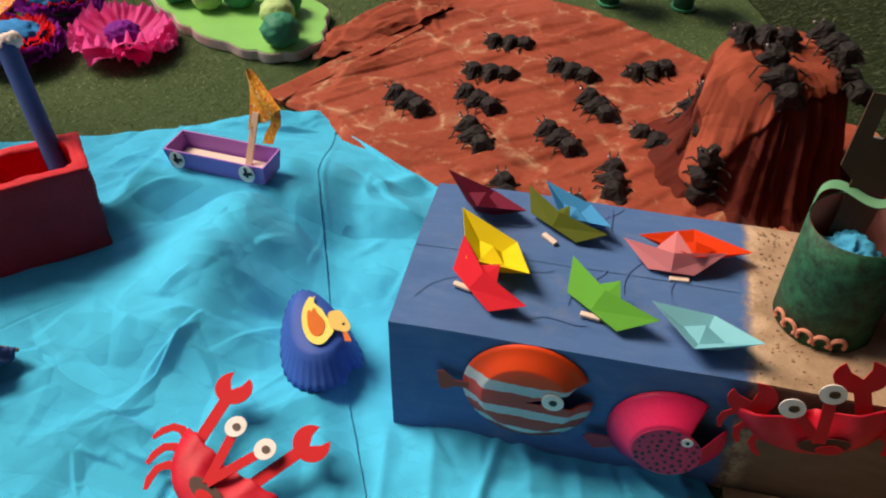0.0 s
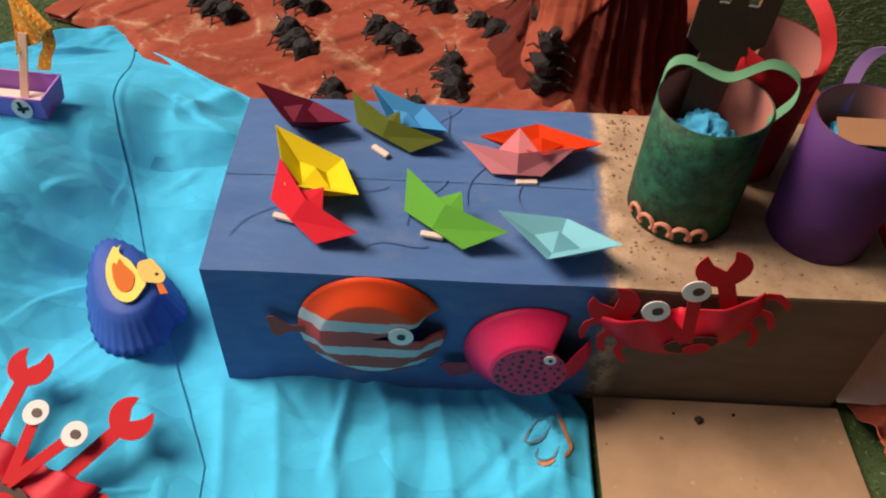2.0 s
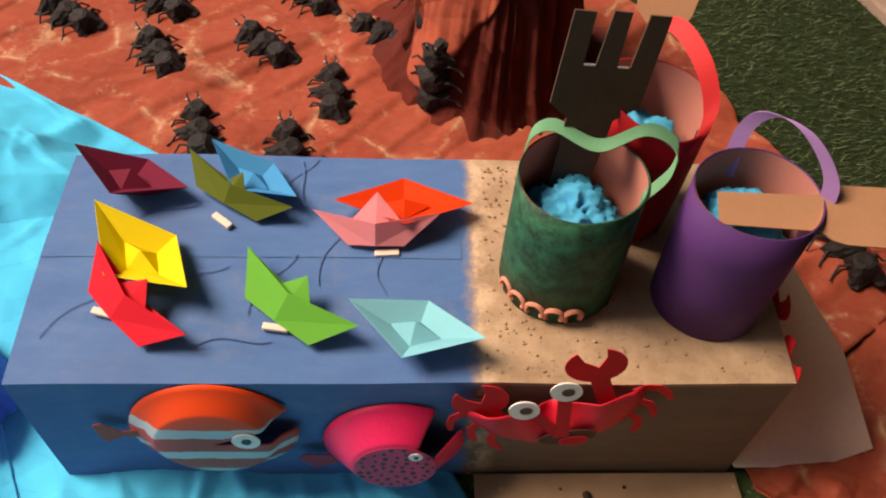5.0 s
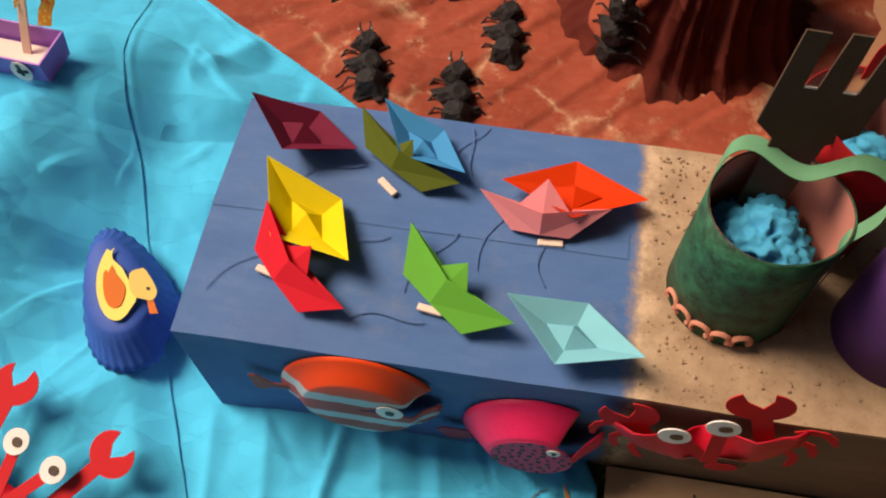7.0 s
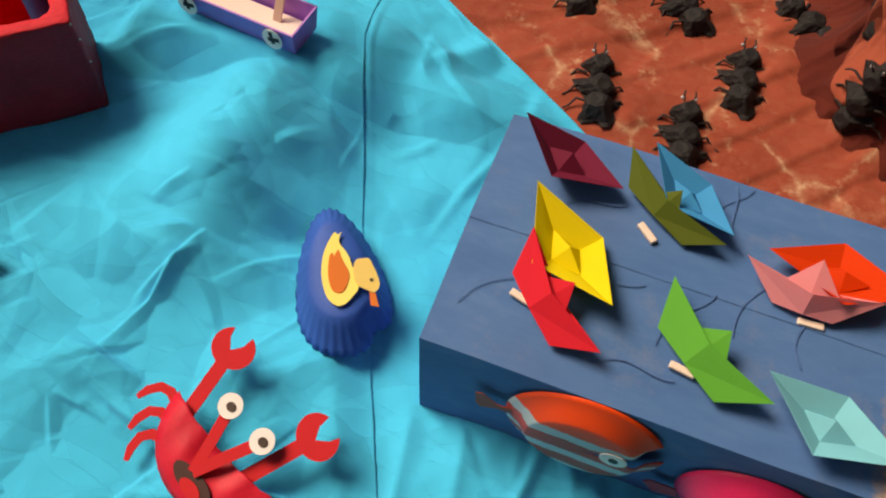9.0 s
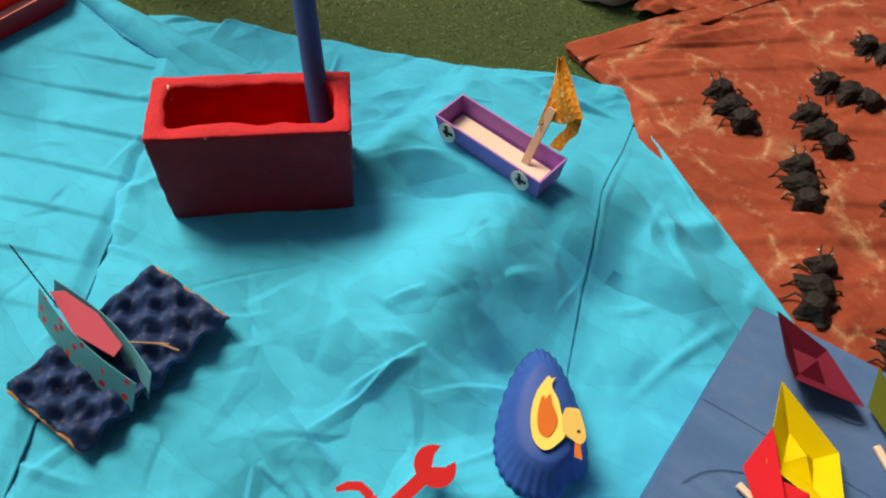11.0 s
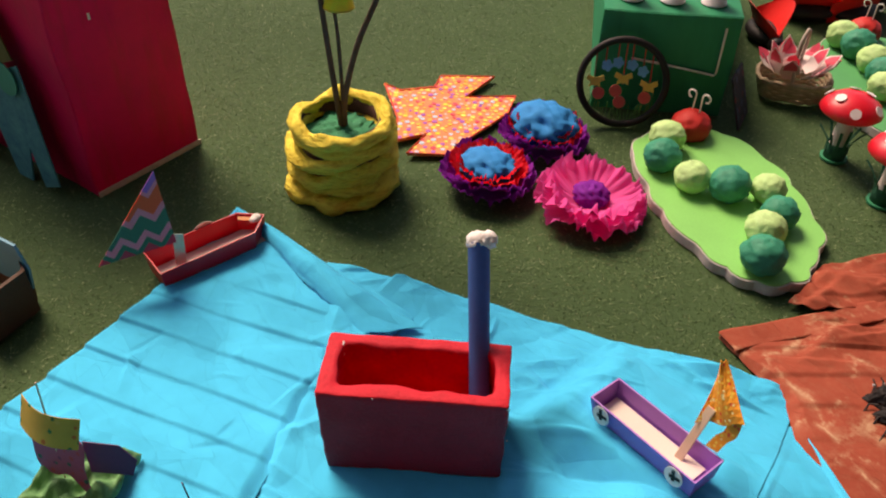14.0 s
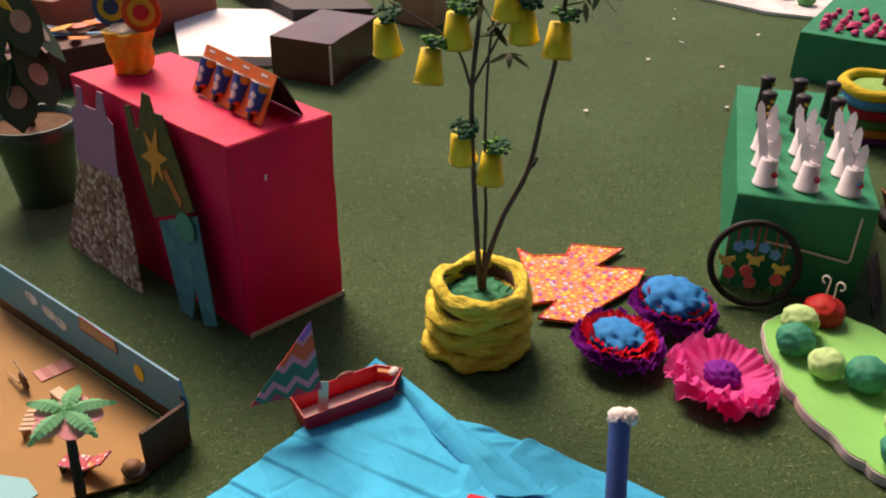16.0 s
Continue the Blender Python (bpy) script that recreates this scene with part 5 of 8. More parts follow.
# ---- ants ----
def ant_model(name="ant"):
    root = thing(name, Matrix(), "black painted egg tray ant with bead eyes and wire legs", "paper ant", "ants crawling over the terracotta cloth")
    rng = random.Random(3)
    for k, x in enumerate((0.041, 0.0, -0.041)):
        s = (0.92, 1.05, 1.0)[k]
        prof = [(0.0310 * s, 0.0), (0.0275 * s, 0.004), (0.0235 * s, 0.014), (0.0195 * s, 0.024), (0.0160 * s, 0.031), (0.0105, 0.0335), (0.0008, 0.0325)]
        ph = k * 1.3
        bm = lathe(prof, 20, lambda a, q: 1 + (0.26, 0.20, 0.13, 0.10, 0.06, 0, 0)[q] * math.sin(4 * a + ph) + (0.10 if q == 0 else 0.045) * math.sin(7 * a + 2 * q + ph) + 0.04 * math.sin(11 * a + q))
        part("body_cup", bm, ANT, root, m=pose(x, rng.uniform(-0.004, 0.004), 0.004, rng.uniform(-12, 12), rng.uniform(-14, 14), rng.uniform(0, 90)))
    for k, x in enumerate((0.026, -0.004, -0.032)):
        for s in (-1, 1):
            p = [(x, s * 0.018, 0.016), (x + 0.006, s * 0.034, 0.015), (x - 0.002, s * 0.046, 0.002), (x - 0.008, s * 0.055, 0.002)]
            part("leg", tube(p, 0.0026, 5, taper=0.6), ANT_LEG, root)
    for s in (-1, 1):
        part("antenna", tube([(0.056, s * 0.006, 0.028), (0.064, s * 0.009, 0.036), (0.071, s * 0.008, 0.038)], 0.0016, 5), ANT_LEG, root)
        part("eye", ball(0.0034, (0.061, s * 0.010, 0.031), sub=2), ANT_EYE, root, "shiny bead eye")
    return root


ANTS = [((-0.071, 1.291), (0.046, 1.299)), ((-0.101, 1.126), (0.026, 1.133)), ((0.113, 1.208), (0.229, 1.167)), ((0.315, 1.208), (0.43, 1.275)),
        ((-0.275, 0.987), (-0.156, 0.908)), ((-0.095, 1.027), (0.009, 0.96)), ((0.216, 1.084), (0.29, 0.984)), ((-0.061, 0.90), (0.02, 0.776)),
        ((0.126, 0.917), (0.227, 0.822)), ((0.352, 0.940), (0.452, 0.880)), ((0.307, 0.81), (0.321, 0.665)), ((0.067, 0.70), (0.106, 0.560)),
        ((0.238, 0.640), (0.256, 0.530)), ((1.14, 0.428), (1.183, 0.304))]
first = ant_model()
for k, (h, t) in enumerate(ANTS):
    a = math.degrees(math.atan2(h[1] - t[1], h[0] - t[0]))
    m = pose((h[0] + t[0]) / 2, (h[1] + t[1]) / 2, 0.0125 if h[0] < 1 else 0.040, 0, 0, a) @ Matrix.Diagonal((1.04, 1.04, 0.95, 1))
    if k == 0:
        first.matrix_basis = m
    else:
        copy_thing(first, m)
for m in (along((0.479, 1.00, 0.035), (0.472, 1.06, 0.050)), along((0.505, 0.730, 0.075), (0.507, 0.745, 0.13), (-0.6, -0.75, 0.3)),
          along((0.57, 0.89, 0.316), (0.50, 0.89, 0.315)), along((0.600, 0.775, 0.300), (0.585, 0.80, 0.318), (0, -0.5, 0.9)),
          along((0.71, 0.90, 0.312), (0.66, 0.98, 0.318)), along((0.735, 0.84, 0.275), (0.70, 0.90, 0.300), (0.7, -0.1, 0.7)), along((0.50, 0.86, 0.15), (0.498, 0.92, 0.2), (-0.9, -0.1, 0.2))):
    copy_thing(first, m)


# ---- the red ship ----
def ship():
    root = thing("toy_ship", pose(-0.899, 0.068, 0.024, -4.5, 0, 40.8), "red painted foam box ship with a hollowed deck", "toy ship")
    w, d, h, t = 0.332, 0.156, 0.190, 0.026
    bm = bmesh.new()
    r = 0.006

    def ring(x0, y0, x1, y1, rr, z):
        pts = []
        for cx, cy, a0 in ((x1 - rr, y0 + rr, -90), (x1 - rr, y1 - rr, 0), (x0 + rr, y1 - rr, 90), (x0 + rr, y0 + rr, 180)):
            for i in range(5):
                a = radians(a0 + 90 * i / 4)
                pts.append(bm.verts.new((cx + rr * math.cos(a), cy + rr * math.sin(a), z)))
        return pts

    rings = [ring(0.010, 0.006, w - 0.006, d - 0.006, r, 0.0)]
    for f in (0.02, 0.3, 0.6, 0.93):
        k = 0.010 * (1 - f)
        rings.append(ring(k, k * 0.6, w - k * 0.6, d - k * 0.6, r, h * f))
    rings += [ring(0.0005, 0.0005, w - 0.0005, d - 0.0005, r, h * 0.990), ring(0.0025, 0.0025, w - 0.0025, d - 0.0025, r, h),
              ring(t, t, w - t, d - t, 0.016, h), ring(t + 0.002, t + 0.002, w - t - 0.002, d - t - 0.002, 0.016, h * 0.97), ring(t + 0.004, t + 0.004, w - t - 0.004, d - t - 0.004, 0.016, h * 0.35)]
    n = len(rings[0])
    for a, b in zip(rings, rings[1:]):
        for i in range(n):
            bm.faces.new((a[i], a[(i + 1) % n], b[(i + 1) % n], b[i]))
    bm.faces.new(rings[0][::-1])
    bm.faces.new(rings[-1])
    for longest, cuts in ((0.05, 5), (0.012, 2)):
        bmesh.ops.subdivide_edges(bm, edges=[e for e in bm.edges if e.calc_length() > longest], cuts=cuts, use_grid_fill=True)
    for v in bm.verts:
        p = v.co.copy()
        carved = t - 0.004 < p.x < w - t + 0.004 and t - 0.004 < p.y < d - t + 0.004
        for scale, size in ((22, 0.0070 if carved else 0.0030), (75, 0.0024 if carved else 0.0012), (210, 0.0012 if carved else 0.0007)):
            q = p * scale
            v.co += Vector((noise.noise(q), noise.noise(q + Vector((5, 5, 5))), noise.noise(q + Vector((1, 9, 2))) * (0.6 if carved else 1.0))) * size
    part("hull", bm, plain("red_foam_paint", (0.60, 0.014, 0.030), 0.7, 0.22, 12, 140, 0.8, dist=0.003), root, smooth=True)
    for x, y, z, size in ((0.004, 0.002, 0.178, 0.0022), (w - 0.003, 0.002, 0.183, 0.0026), (w, 0.004, 0.150, 0.0016), (w, 0.003, 0.105, 0.0018), (w - 0.06, d - 0.004, h, 0.0020), (t, 0.110, h, 0.0018), (0.10, 0.0, 0.186, 0.0014)):
        part("foam_chip", ball(size, (x, y, z), 0.8, 1, 0.5, x * 40), WHITE, root, "bare white foam where the paint has chipped")
    part("string", tube([(0.030, 0.128, h + 0.004), (0.030, 0.122, h + 0.002), (0.031, 0.118, h - 0.020)], 0.0018, 6), WHITE, root, "bit of white string over the edge")


ship()
funnel_low, funnel_top = Vector((-0.738, 0.314, 0.085)), Vector((-0.866, 0.430, 0.372))
funnel = thing("ship_funnel", along(funnel_low, funnel_top, (0, -1, 0.3)), "tall blue paper tube funnel with a puff of white cotton", "funnel")
flen = (funnel_top - funnel_low).length
part("tube", moved(lathe([(0.019, 0), (0.019, flen * 0.5), (0.0195, flen)], 32), pose(0, 0, 0, 0, 90, 0)), plain("blue_tube", (0.045, 0.12, 0.36), 0.65, 0.12, 12, 160), funnel, smooth=True)
part("smoke", moved(merge(*[ball(0.019 - 0.001 * q, Vector((flen - 0.002, 0, 0)) + (funnel.matrix_basis.to_3x3().inverted() @ Vector((0.64, 0.66, 0.28))) * (0.0075 * q - 0.004), 0.95, 3, 0.3, 2.0 + q, 1.6) for q in range(4)]), Matrix()), plain("cotton", (0.80, 0.76, 0.74), 0.95, 0.08, 40, 300, 0.5), funnel, "white cotton wool smoke", smooth=True)


# ---- purple boat ----
def tray(l, w, h, t, out_mat, in_mat, root, nose=0.0):
    """An open long box with thin walls."""
    hull = [(0, 0), (l - nose, 0), (l, w / 2) if nose else (l, 0), (l - nose, w), (0, w)]
    if not nose:
        hull = [(0, 0), (l, 0), (l, w), (0, w)]
    bm = bmesh.new()
    n = len(hull)
    c = Vector((l / 2, w / 2, 0))

    def lift(s, z):
        return [bm.verts.new((c.x + (x - c.x) * (1 - s / (l / 2)), c.y + (y - c.y) * (1 - s / (w / 2)), z)) for x, y in hull]

    a, b, b2, d = lift(0.006, 0), lift(0, h), lift(t, h), lift(t + 0.004, 0.006)
    for p, q in ((a, b), (b, b2), (b2, d)):
        for i in range(n):
            bm.faces.new((p[i], p[(i + 1) % n], q[(i + 1) % n], q[i]))
    bm.faces.new(a[::-1])
    bm.faces.new(d)
    bmesh.ops.recalc_face_normals(bm, faces=bm.faces[:])
    part("hull", bm, out_mat, root)
    part("deck", prism([(0.012, 0.012), (l - 0.02, 0.012), (l - 0.02, w - 0.012), (0.012, w - 0.012)], 0.002, z=0.010), in_mat, root, "pale paper floor")


def purple_boat():
    root = thing("toy_boat", along((-0.604, 0.459, 0.104), (-0.380, 0.432, 0.112)), "violet card boat with white wheels drawn on, on turquoise cloth", "toy boat")
    violet = plain("shiny_violet_card", (0.44, 0.20, 0.60), 0.5, 0.08, 8, 150, 0.1, spec=0.25)
    tray(0.234, 0.074, 0.046, 0.003, violet, plain("cream_deck", (0.78, 0.66, 0.58), 0.7, 0.06), root)
    for x in (0.032, 0.196):
        d = part("porthole", disc(0.0185, 0.0012, 24), WHITE, root, "white paper disc with a black cross", m=pose(x, -0.0035, 0.027, 84, 0, 0))
        for a in (12, 102):
            part("porthole_bar", block(0.022, 0.0065, 0.0008, 0, (0.003, 0, 0.0012)), INK, d, m=pose(0, 0, 0, 0, 0, a))
    part("mast", block(0.016, 0.003, 0.118, 0.001), plain("popsicle_stick", (0.72, 0.52, 0.36), 0.6, 0.08, 30, 200), root, "flat wooden stick mast", m=pose(0.170, 0.040, 0.006, -28, 4, 0))
    flame = speckled("flame_paint", (0.92, 0.34, 0.04), [(0.95, 0.62, 0.10), (0.80, 0.12, 0.04), (0.95, 0.75, 0.32), (0.92, 0.40, 0.05)], 130, 0.38)
    flag = pose(0.178, 0.038, 0.008, -28, 8, 0) @ Matrix.Translation((0, -0.003, 0.092)) @ pose(0, 0, 0, 0, -36, 0)
    bm = bmesh.new()
    left, right, tip = Vector((-0.026, 0, 0.0)), Vector((0.064, 0, 0.010)), Vector((0.024, 0, 0.112))
    g = [[bm.verts.new(left.lerp(right, u).lerp(tip, v) + Vector((0, 0.010 * math.sin(5 * u + 3 * v), 0.004 * math.sin(9 * u)))) for u in np.linspace(0, 1, 8)] for v in np.linspace(0, 0.96, 10)]
    for r0, r1 in zip(g, g[1:]):
        for i in range(7):
            bm.faces.new((r0[i], r0[i + 1], r1[i + 1], r1[i]))
    solid(part("pennant", bm, flame, root, "orange and yellow sponge-painted paper pennant", m=flag), 0.001, 0)
    strip = ribbon(smooth_line([(0.0, 0.0, 0.010), (0.004, 0.004, -0.020), (-0.004, 0.006, -0.040), (-0.008, 0.006, -0.064)], 5), 0.022, (1, 0.1, 0.1))
    solid(part("pennant_tail", strip, flame, root, m=flag @ Matrix.Translation((0.042, 0, 0.010)) @ pose(0, 0, 0, 0, 32, 0)), 0.001, 0)


purple_boat()


def zigzag_boat():
    root = thing("toy_boat", along((-1.512, 0.112, 0.010), (-1.482, 0.388, 0.014)), "red card boat with a zigzag patterned sail, on turquoise cloth", "toy boat")
    red = plain("glossy_red_card", (0.66, 0.012, 0.028), 0.35, 0.12, 10, 150, 0.15, spec=0.5)
    tray(0.285, 0.095, 0.058, 0.003, red, plain("grey_pink_deck", (0.55, 0.42, 0.40), 0.7, 0.08), root, 0.05)
    part("seat_back", moved(disc(0.034, 0.002, 28), pose(0, 0, 0, 90, 0, 0)), plain("cream_board", (0.72, 0.58, 0.50), 0.7, 0.08), root, "round pale card back", m=pose(0.150, 0.0975, 0.034))
    part("mast", block(0.024, 0.002, 0.11, 0.0008), plain("mint_stick", (0.52, 0.72, 0.60), 0.6, 0.1), root, "pale green strip mast", m=pose(0.054, 0.024, 0.008, 8, -4, 150))
    sail = prism([(-0.165, -0.004), (0.004, -0.010), (0.0, 0.172)], 0.0015)
    part("sail", sail, zigzag_sail(), root, "triangular card sail with zigzag bands", m=pose(0.056, 0.030, 0.112, 82, 0, -6) @ pose(0, 0, 0, 0, 0, 0))
    part("bow_wrap", merge(ball(0.013, (0.262, 0.048, 0.058), 0.7, 2, 0.15, 1), ball(0.010, (0.252, 0.04, 0.062), 0.7, 2, 0.1, 4)), plain("white_tape", (0.75, 0.70, 0.64), 0.5, 0.1), root, "twist of white tape at the bow", smooth=True)
    part("bow_strip", ribbon([(0.225, 0.066, 0.064), (0.25, 0.05, 0.060), (0.272, 0.044, 0.046)], 0.012, (0.4, 0.9, 0.1)), plain("orange_tape", (0.72, 0.28, 0.10), 0.5, 0.1), root)


zigzag_boat()


# ---- egg tray rafts ----
def raft(corners, material, name, label, seed, pitch=0.031, h=0.021):
    (x0, y0), (x1, y1), (x3, y3) = corners
    o, u, v = Vector((x0, y0, 0)), Vector((x1 - x0, y1 - y0, 0)), Vector((x3 - x0, y3 - y0, 0))
    nu, nv = 60, 60
    lu, lv = u.length, v.length
    verts, faces = [], []
    for j in range(nv + 1):
        for i in range(nu + 1):
            s, t = i / nu, j / nv
            es = 0.006 * noise.noise(Vector((t * 7, seed, 0))) if i in (0, nu) else 0
            et = 0.006 * noise.noise(Vector((s * 7, seed, 4))) if j in (0, nv) else 0
            p = o + u * (s + es / lu) + v * (t + et / lv)
            a, b = math.sin(math.pi * s * lu / pitch), math.sin(math.pi * t * lv / pitch)
            z = 0.004 + h * 1.3 * (0.5 + 0.5 * a * b) + 0.0035 * noise.noise(Vector((s * 18, t * 18, seed))) + 0.0035 * (0.5 - abs(noise.noise(Vector((s * 34, t * 34, seed + 8)))))
            if i in (0, nu) or j in (0, nv):
                z = max(0.001, z - 0.008)
            verts.append((p.x, p.y, z + 0.035))
    for j in range(nv):
        for i in range(nu):
            k = j * (nu + 1) + i
            faces.append((k, k + 1, k + nu + 2, k + nu + 1))
    root = thing(name, Matrix(), label, "egg tray raft", "egg tray rafts carrying card boats")
    ob = new("tray", array_mesh("tray", verts, faces, material, True))
    ob.parent = root
    solid(ob, 0.003)
    for k, (a, b) in enumerate(((o, o + u), (o + v, o + v + u), (o, o + v))):
        pts = [a.lerp(b, t) + Vector((0.003 * noise.noise(Vector((t * 12, k, seed))), 0.003 * noise.noise(Vector((t * 12, k, seed + 5))), 0.041 + 0.010 * noise.noise(Vector((t * 9, k, seed + 2))))) for t in np.linspace(0.02, 0.98 if k < 2 else 0.45, 26)]
        part("torn_edge", tube(pts, 0.0036, 6), RIM_CARD, root, "torn bare cardboard edge", smooth=True)
    return root


def worn_paint(name, c, dark, edge):
    m, nt, b = nodes_of(name, 0.6, spec=0.3)
    co = coords(nt)
    base = ramp(nt, noise_tex(nt, 26, 5, 0.7, co), [(0.3, dark), (0.65, c)])
    chip = ramp(nt, noise_tex(nt, 55, 5, 0.75, co), [(0.63, (0, 0, 0)), (0.70, (0.8, 0.8, 0.8))])
    nt.links.new(mix(nt, chip, base, edge), b.inputs["Base Color"])
    bump(nt, b, noise_tex(nt, 180, 4, 0.75, co), 0.5, 0.002)
    return m


raft([(-0.842, -0.305), (-0.672, -0.305), (-0.832, -0.020)], worn_paint("navy_tray", (0.016, 0.062, 0.20), (0.007, 0.022, 0.075), (0.30, 0.19, 0.12)), "egg_tray_raft", "dark blue painted egg tray piece with torn brown edges", 3)
raft([(-1.10, -0.50), (-0.985, -0.40), (-1.245, -0.255)], worn_paint("green_tray", (0.15, 0.38, 0.15), (0.035, 0.14, 0.06), (0.42, 0.56, 0.32)), "egg_tray_raft", "green painted egg tray piece with ragged edges", 6, 0.036, 0.028)


def curl(l, w, bow, n=14, mrows=6):
    """A curved card strip standing on its long edge."""
    bm = bmesh.new()
    g = [[bm.verts.new((l * (s - 0.5), bow * math.sin(math.pi * s) + 0.25 * w * (t - 0.5), w * t)) for s in np.linspace(0, 1, n)] for t in np.linspace(0, 1, mrows)]
    for a, b in zip(g, g[1:]):
        for i in range(n - 1):
            bm.faces.new((a[i], a[i + 1], b[i + 1], b[i]))
    return bm


def card_boat_blue():
    root = thing("card_boat", along((-0.800, -0.175, 0.051), (-0.700, -0.185, 0.047)), "pale blue dotted card boat with a pink deck", "card boat")
    dots = speckled("dotted_blue_card", (0.05, 0.36, 0.45), [(0.62, 0.05, 0.04), (0.42, 0.02, 0.05), (0.05, 0.36, 0.45), (0.55, 0.03, 0.05), (0.05, 0.36, 0.45)], 40, 0.24)
    solid(part("hull_side", curl(0.235, 0.062, -0.012), dots, root, "blue card side with dark red dots", m=pose(0.02, -0.024, -0.006, -8, 0, 0)), 0.0012, 0)
    solid(part("hull_side", curl(0.235, 0.058, 0.014), plain("blue_card_back", (0.08, 0.42, 0.54), 0.7, 0.1), root, m=pose(0.02, 0.004, -0.008, -6, 0, 0)), 0.0012, 0)
    part("deck", prism([(-0.085, -0.004), (0.0, -0.022), (0.075, -0.006), (0.07, 0.014), (0.0, 0.022), (-0.07, 0.012)], 0.0015), paper("pink_card", (0.68, 0.12, 0.20)), root, "pink paper deck", m=pose(0.0, 0.004, 0.046, 6, 0, 0))
    solid(part("sail", prism([(0, -0.004), (-0.055, 0.10), (-0.062, 0.095), (-0.012, -0.006)], 0.001), plain("dark_card", (0.14, 0.03, 0.05), 0.6, 0.2), root, "narrow dark paper sail", m=pose(-0.07, -0.004, 0.038, 90, 0, 0)), 0.0006, 0)
    part("skewer", tube([(0.03, 0.0, 0.035), (0.10, 0.075, 0.012)], 0.0018, 6), STICK, root)
    part("skewer", tube([(0.088, 0.062, 0.016), (0.118, 0.075, 0.014)], 0.0018, 6), STICK, root)


card_boat_blue()


def card_boat_green():
    root = thing("card_boat", along((-1.214, -0.300, 0.056), (-1.110, -0.260, 0.056)), "maroon and ochre patterned card boat on a tray", "card boat")
    maroon = speckled("maroon_print", (0.44, 0.075, 0.17), [(0.20, 0.03, 0.12), (0.03, 0.10, 0.09), (0.50, 0.06, 0.09)], 60, 0.28)
    part("hull_side", prism(rounded([(-0.002, 0.026), (0.0, 0.118), (0.050, 0.122), (0.108, 0.112), (0.106, 0.050), (0.118, -0.008), (0.070, 0.024), (0.036, 0.010)], 4), 0.0014), maroon, root, "printed maroon card side", m=pose(0, 0, 0, 78, 0, 0))
    part("hull_side", prism([(0, 0.030), (0.070, 0.022), (0.084, 0.060), (0.060, 0.096), (0.0, 0.104)], 0.0014), plain("dark_violet_card", (0.17, 0.04, 0.12), 0.6, 0.15), root, "dark violet card side", m=pose(0.104, 0.020, 0, 84, 0, 24))
    solid(part("sail", curl(0.125, 0.056, -0.018), speckled("ochre_print", (0.62, 0.38, 0.07), [(0.03, 0.18, 0.06), (0.62, 0.16, 0.04), (0.66, 0.42, 0.10)], 62, 0.27), root, "curved ochre paper sail with green scrolls", m=pose(0.052, 0.016, 0.112, -10, 0, 0)), 0.0012, 0)
    part("mast", tube([(0.048, 0.006, -0.012), (0.046, 0.030, 0.225)], 0.0016, 6), plain("white_skewer", (0.62, 0.50, 0.40), 0.6, 0.1), root)


card_boat_green()


# ---- the covered table with aprons ----
def quad_box(o, u, v, h, seed=0, wob=0.006):
    """A paper-covered block on a base corner o with sides u and v: slightly sagging faces."""
    bm = bmesh.new()
    o, u, v = Vector(o), Vector(u), Vector(v)
    bmesh.ops.create_cube(bm, size=1.0, matrix=Matrix.Translation((0.5, 0.5, 0.5)))
    bmesh.ops.bevel(bm, geom=bm.edges[:], offset=0.005, segments=2, affect="EDGES")
    bmesh.ops.subdivide_edges(bm, edges=[e for e in bm.edges if e.calc_length() > 0.5], cuts=9, use_grid_fill=True)
    for q in bm.verts:
        x, y, z = q.co
        p = o + u * x + v * y + Vector((0, 0, h * z))
        p += Vector((noise.noise(p * 6 + Vector((seed, 0, 0))), noise.noise(p * 6 + Vector((0, seed, 4))), 0.6 * noise.noise(p * 5 + Vector((seed, 9, 0))))) * wob
        q.co = p
    bmesh.ops.recalc_face_normals(bm, faces=bm.faces[:])
    return bm


RCO, RCU, RCV = Vector((-1.962, 0.182, 0.0)), Vector((-0.042, 0.322, 0)), Vector((-0.775, -0.150, 0))
RCH = 0.575
PINKRED = brushed("crimson_paper", (0.78, 0.004, 0.080), (0.52, 0.020, 0.028))


def red_table():
    root = thing("covered_table", Matrix(), "block covered in crimson paper, its top brighter, on turf", "display table")
    part("cover", quad_box(RCO, RCU, RCV, RCH, 2), PINKRED, root)
    a, b = RCO + RCU * 0.0, RCO + RCU
    part("paper_hem", prism([(a.x + 0.006, a.y), (b.x + 0.006, b.y), (b.x + 0.001, b.y + 0.008), (a.x + 0.001, a.y)], 0.014), plain("pale_hem", (0.58, 0.45, 0.38), 0.7, 0.2, 30, 150), root, "pale torn paper hem at the foot")
    part("tag", prism([(0, 0), (0.006, 0), (0.006, 0.016), (0, 0.016)], 0.001), WHITE, root, "small white tag", m=along(RCO + RCU * 0.30 + Vector((0.006, 0, 0.455)), RCO + RCU + Vector((0.006, 0, 0.455)), (1, 0.1, 0)))


red_table()


def on_front(s, z, out=0.012):
    """A place on the long face of the table, s metres from its near corner."""
    d = RCV.normalized()
    nrm = Vector((d.y, -d.x, 0))
    if nrm.y > 0:
        nrm = -nrm
    return RCO + d * s + nrm * out + Vector((0, 0, z))


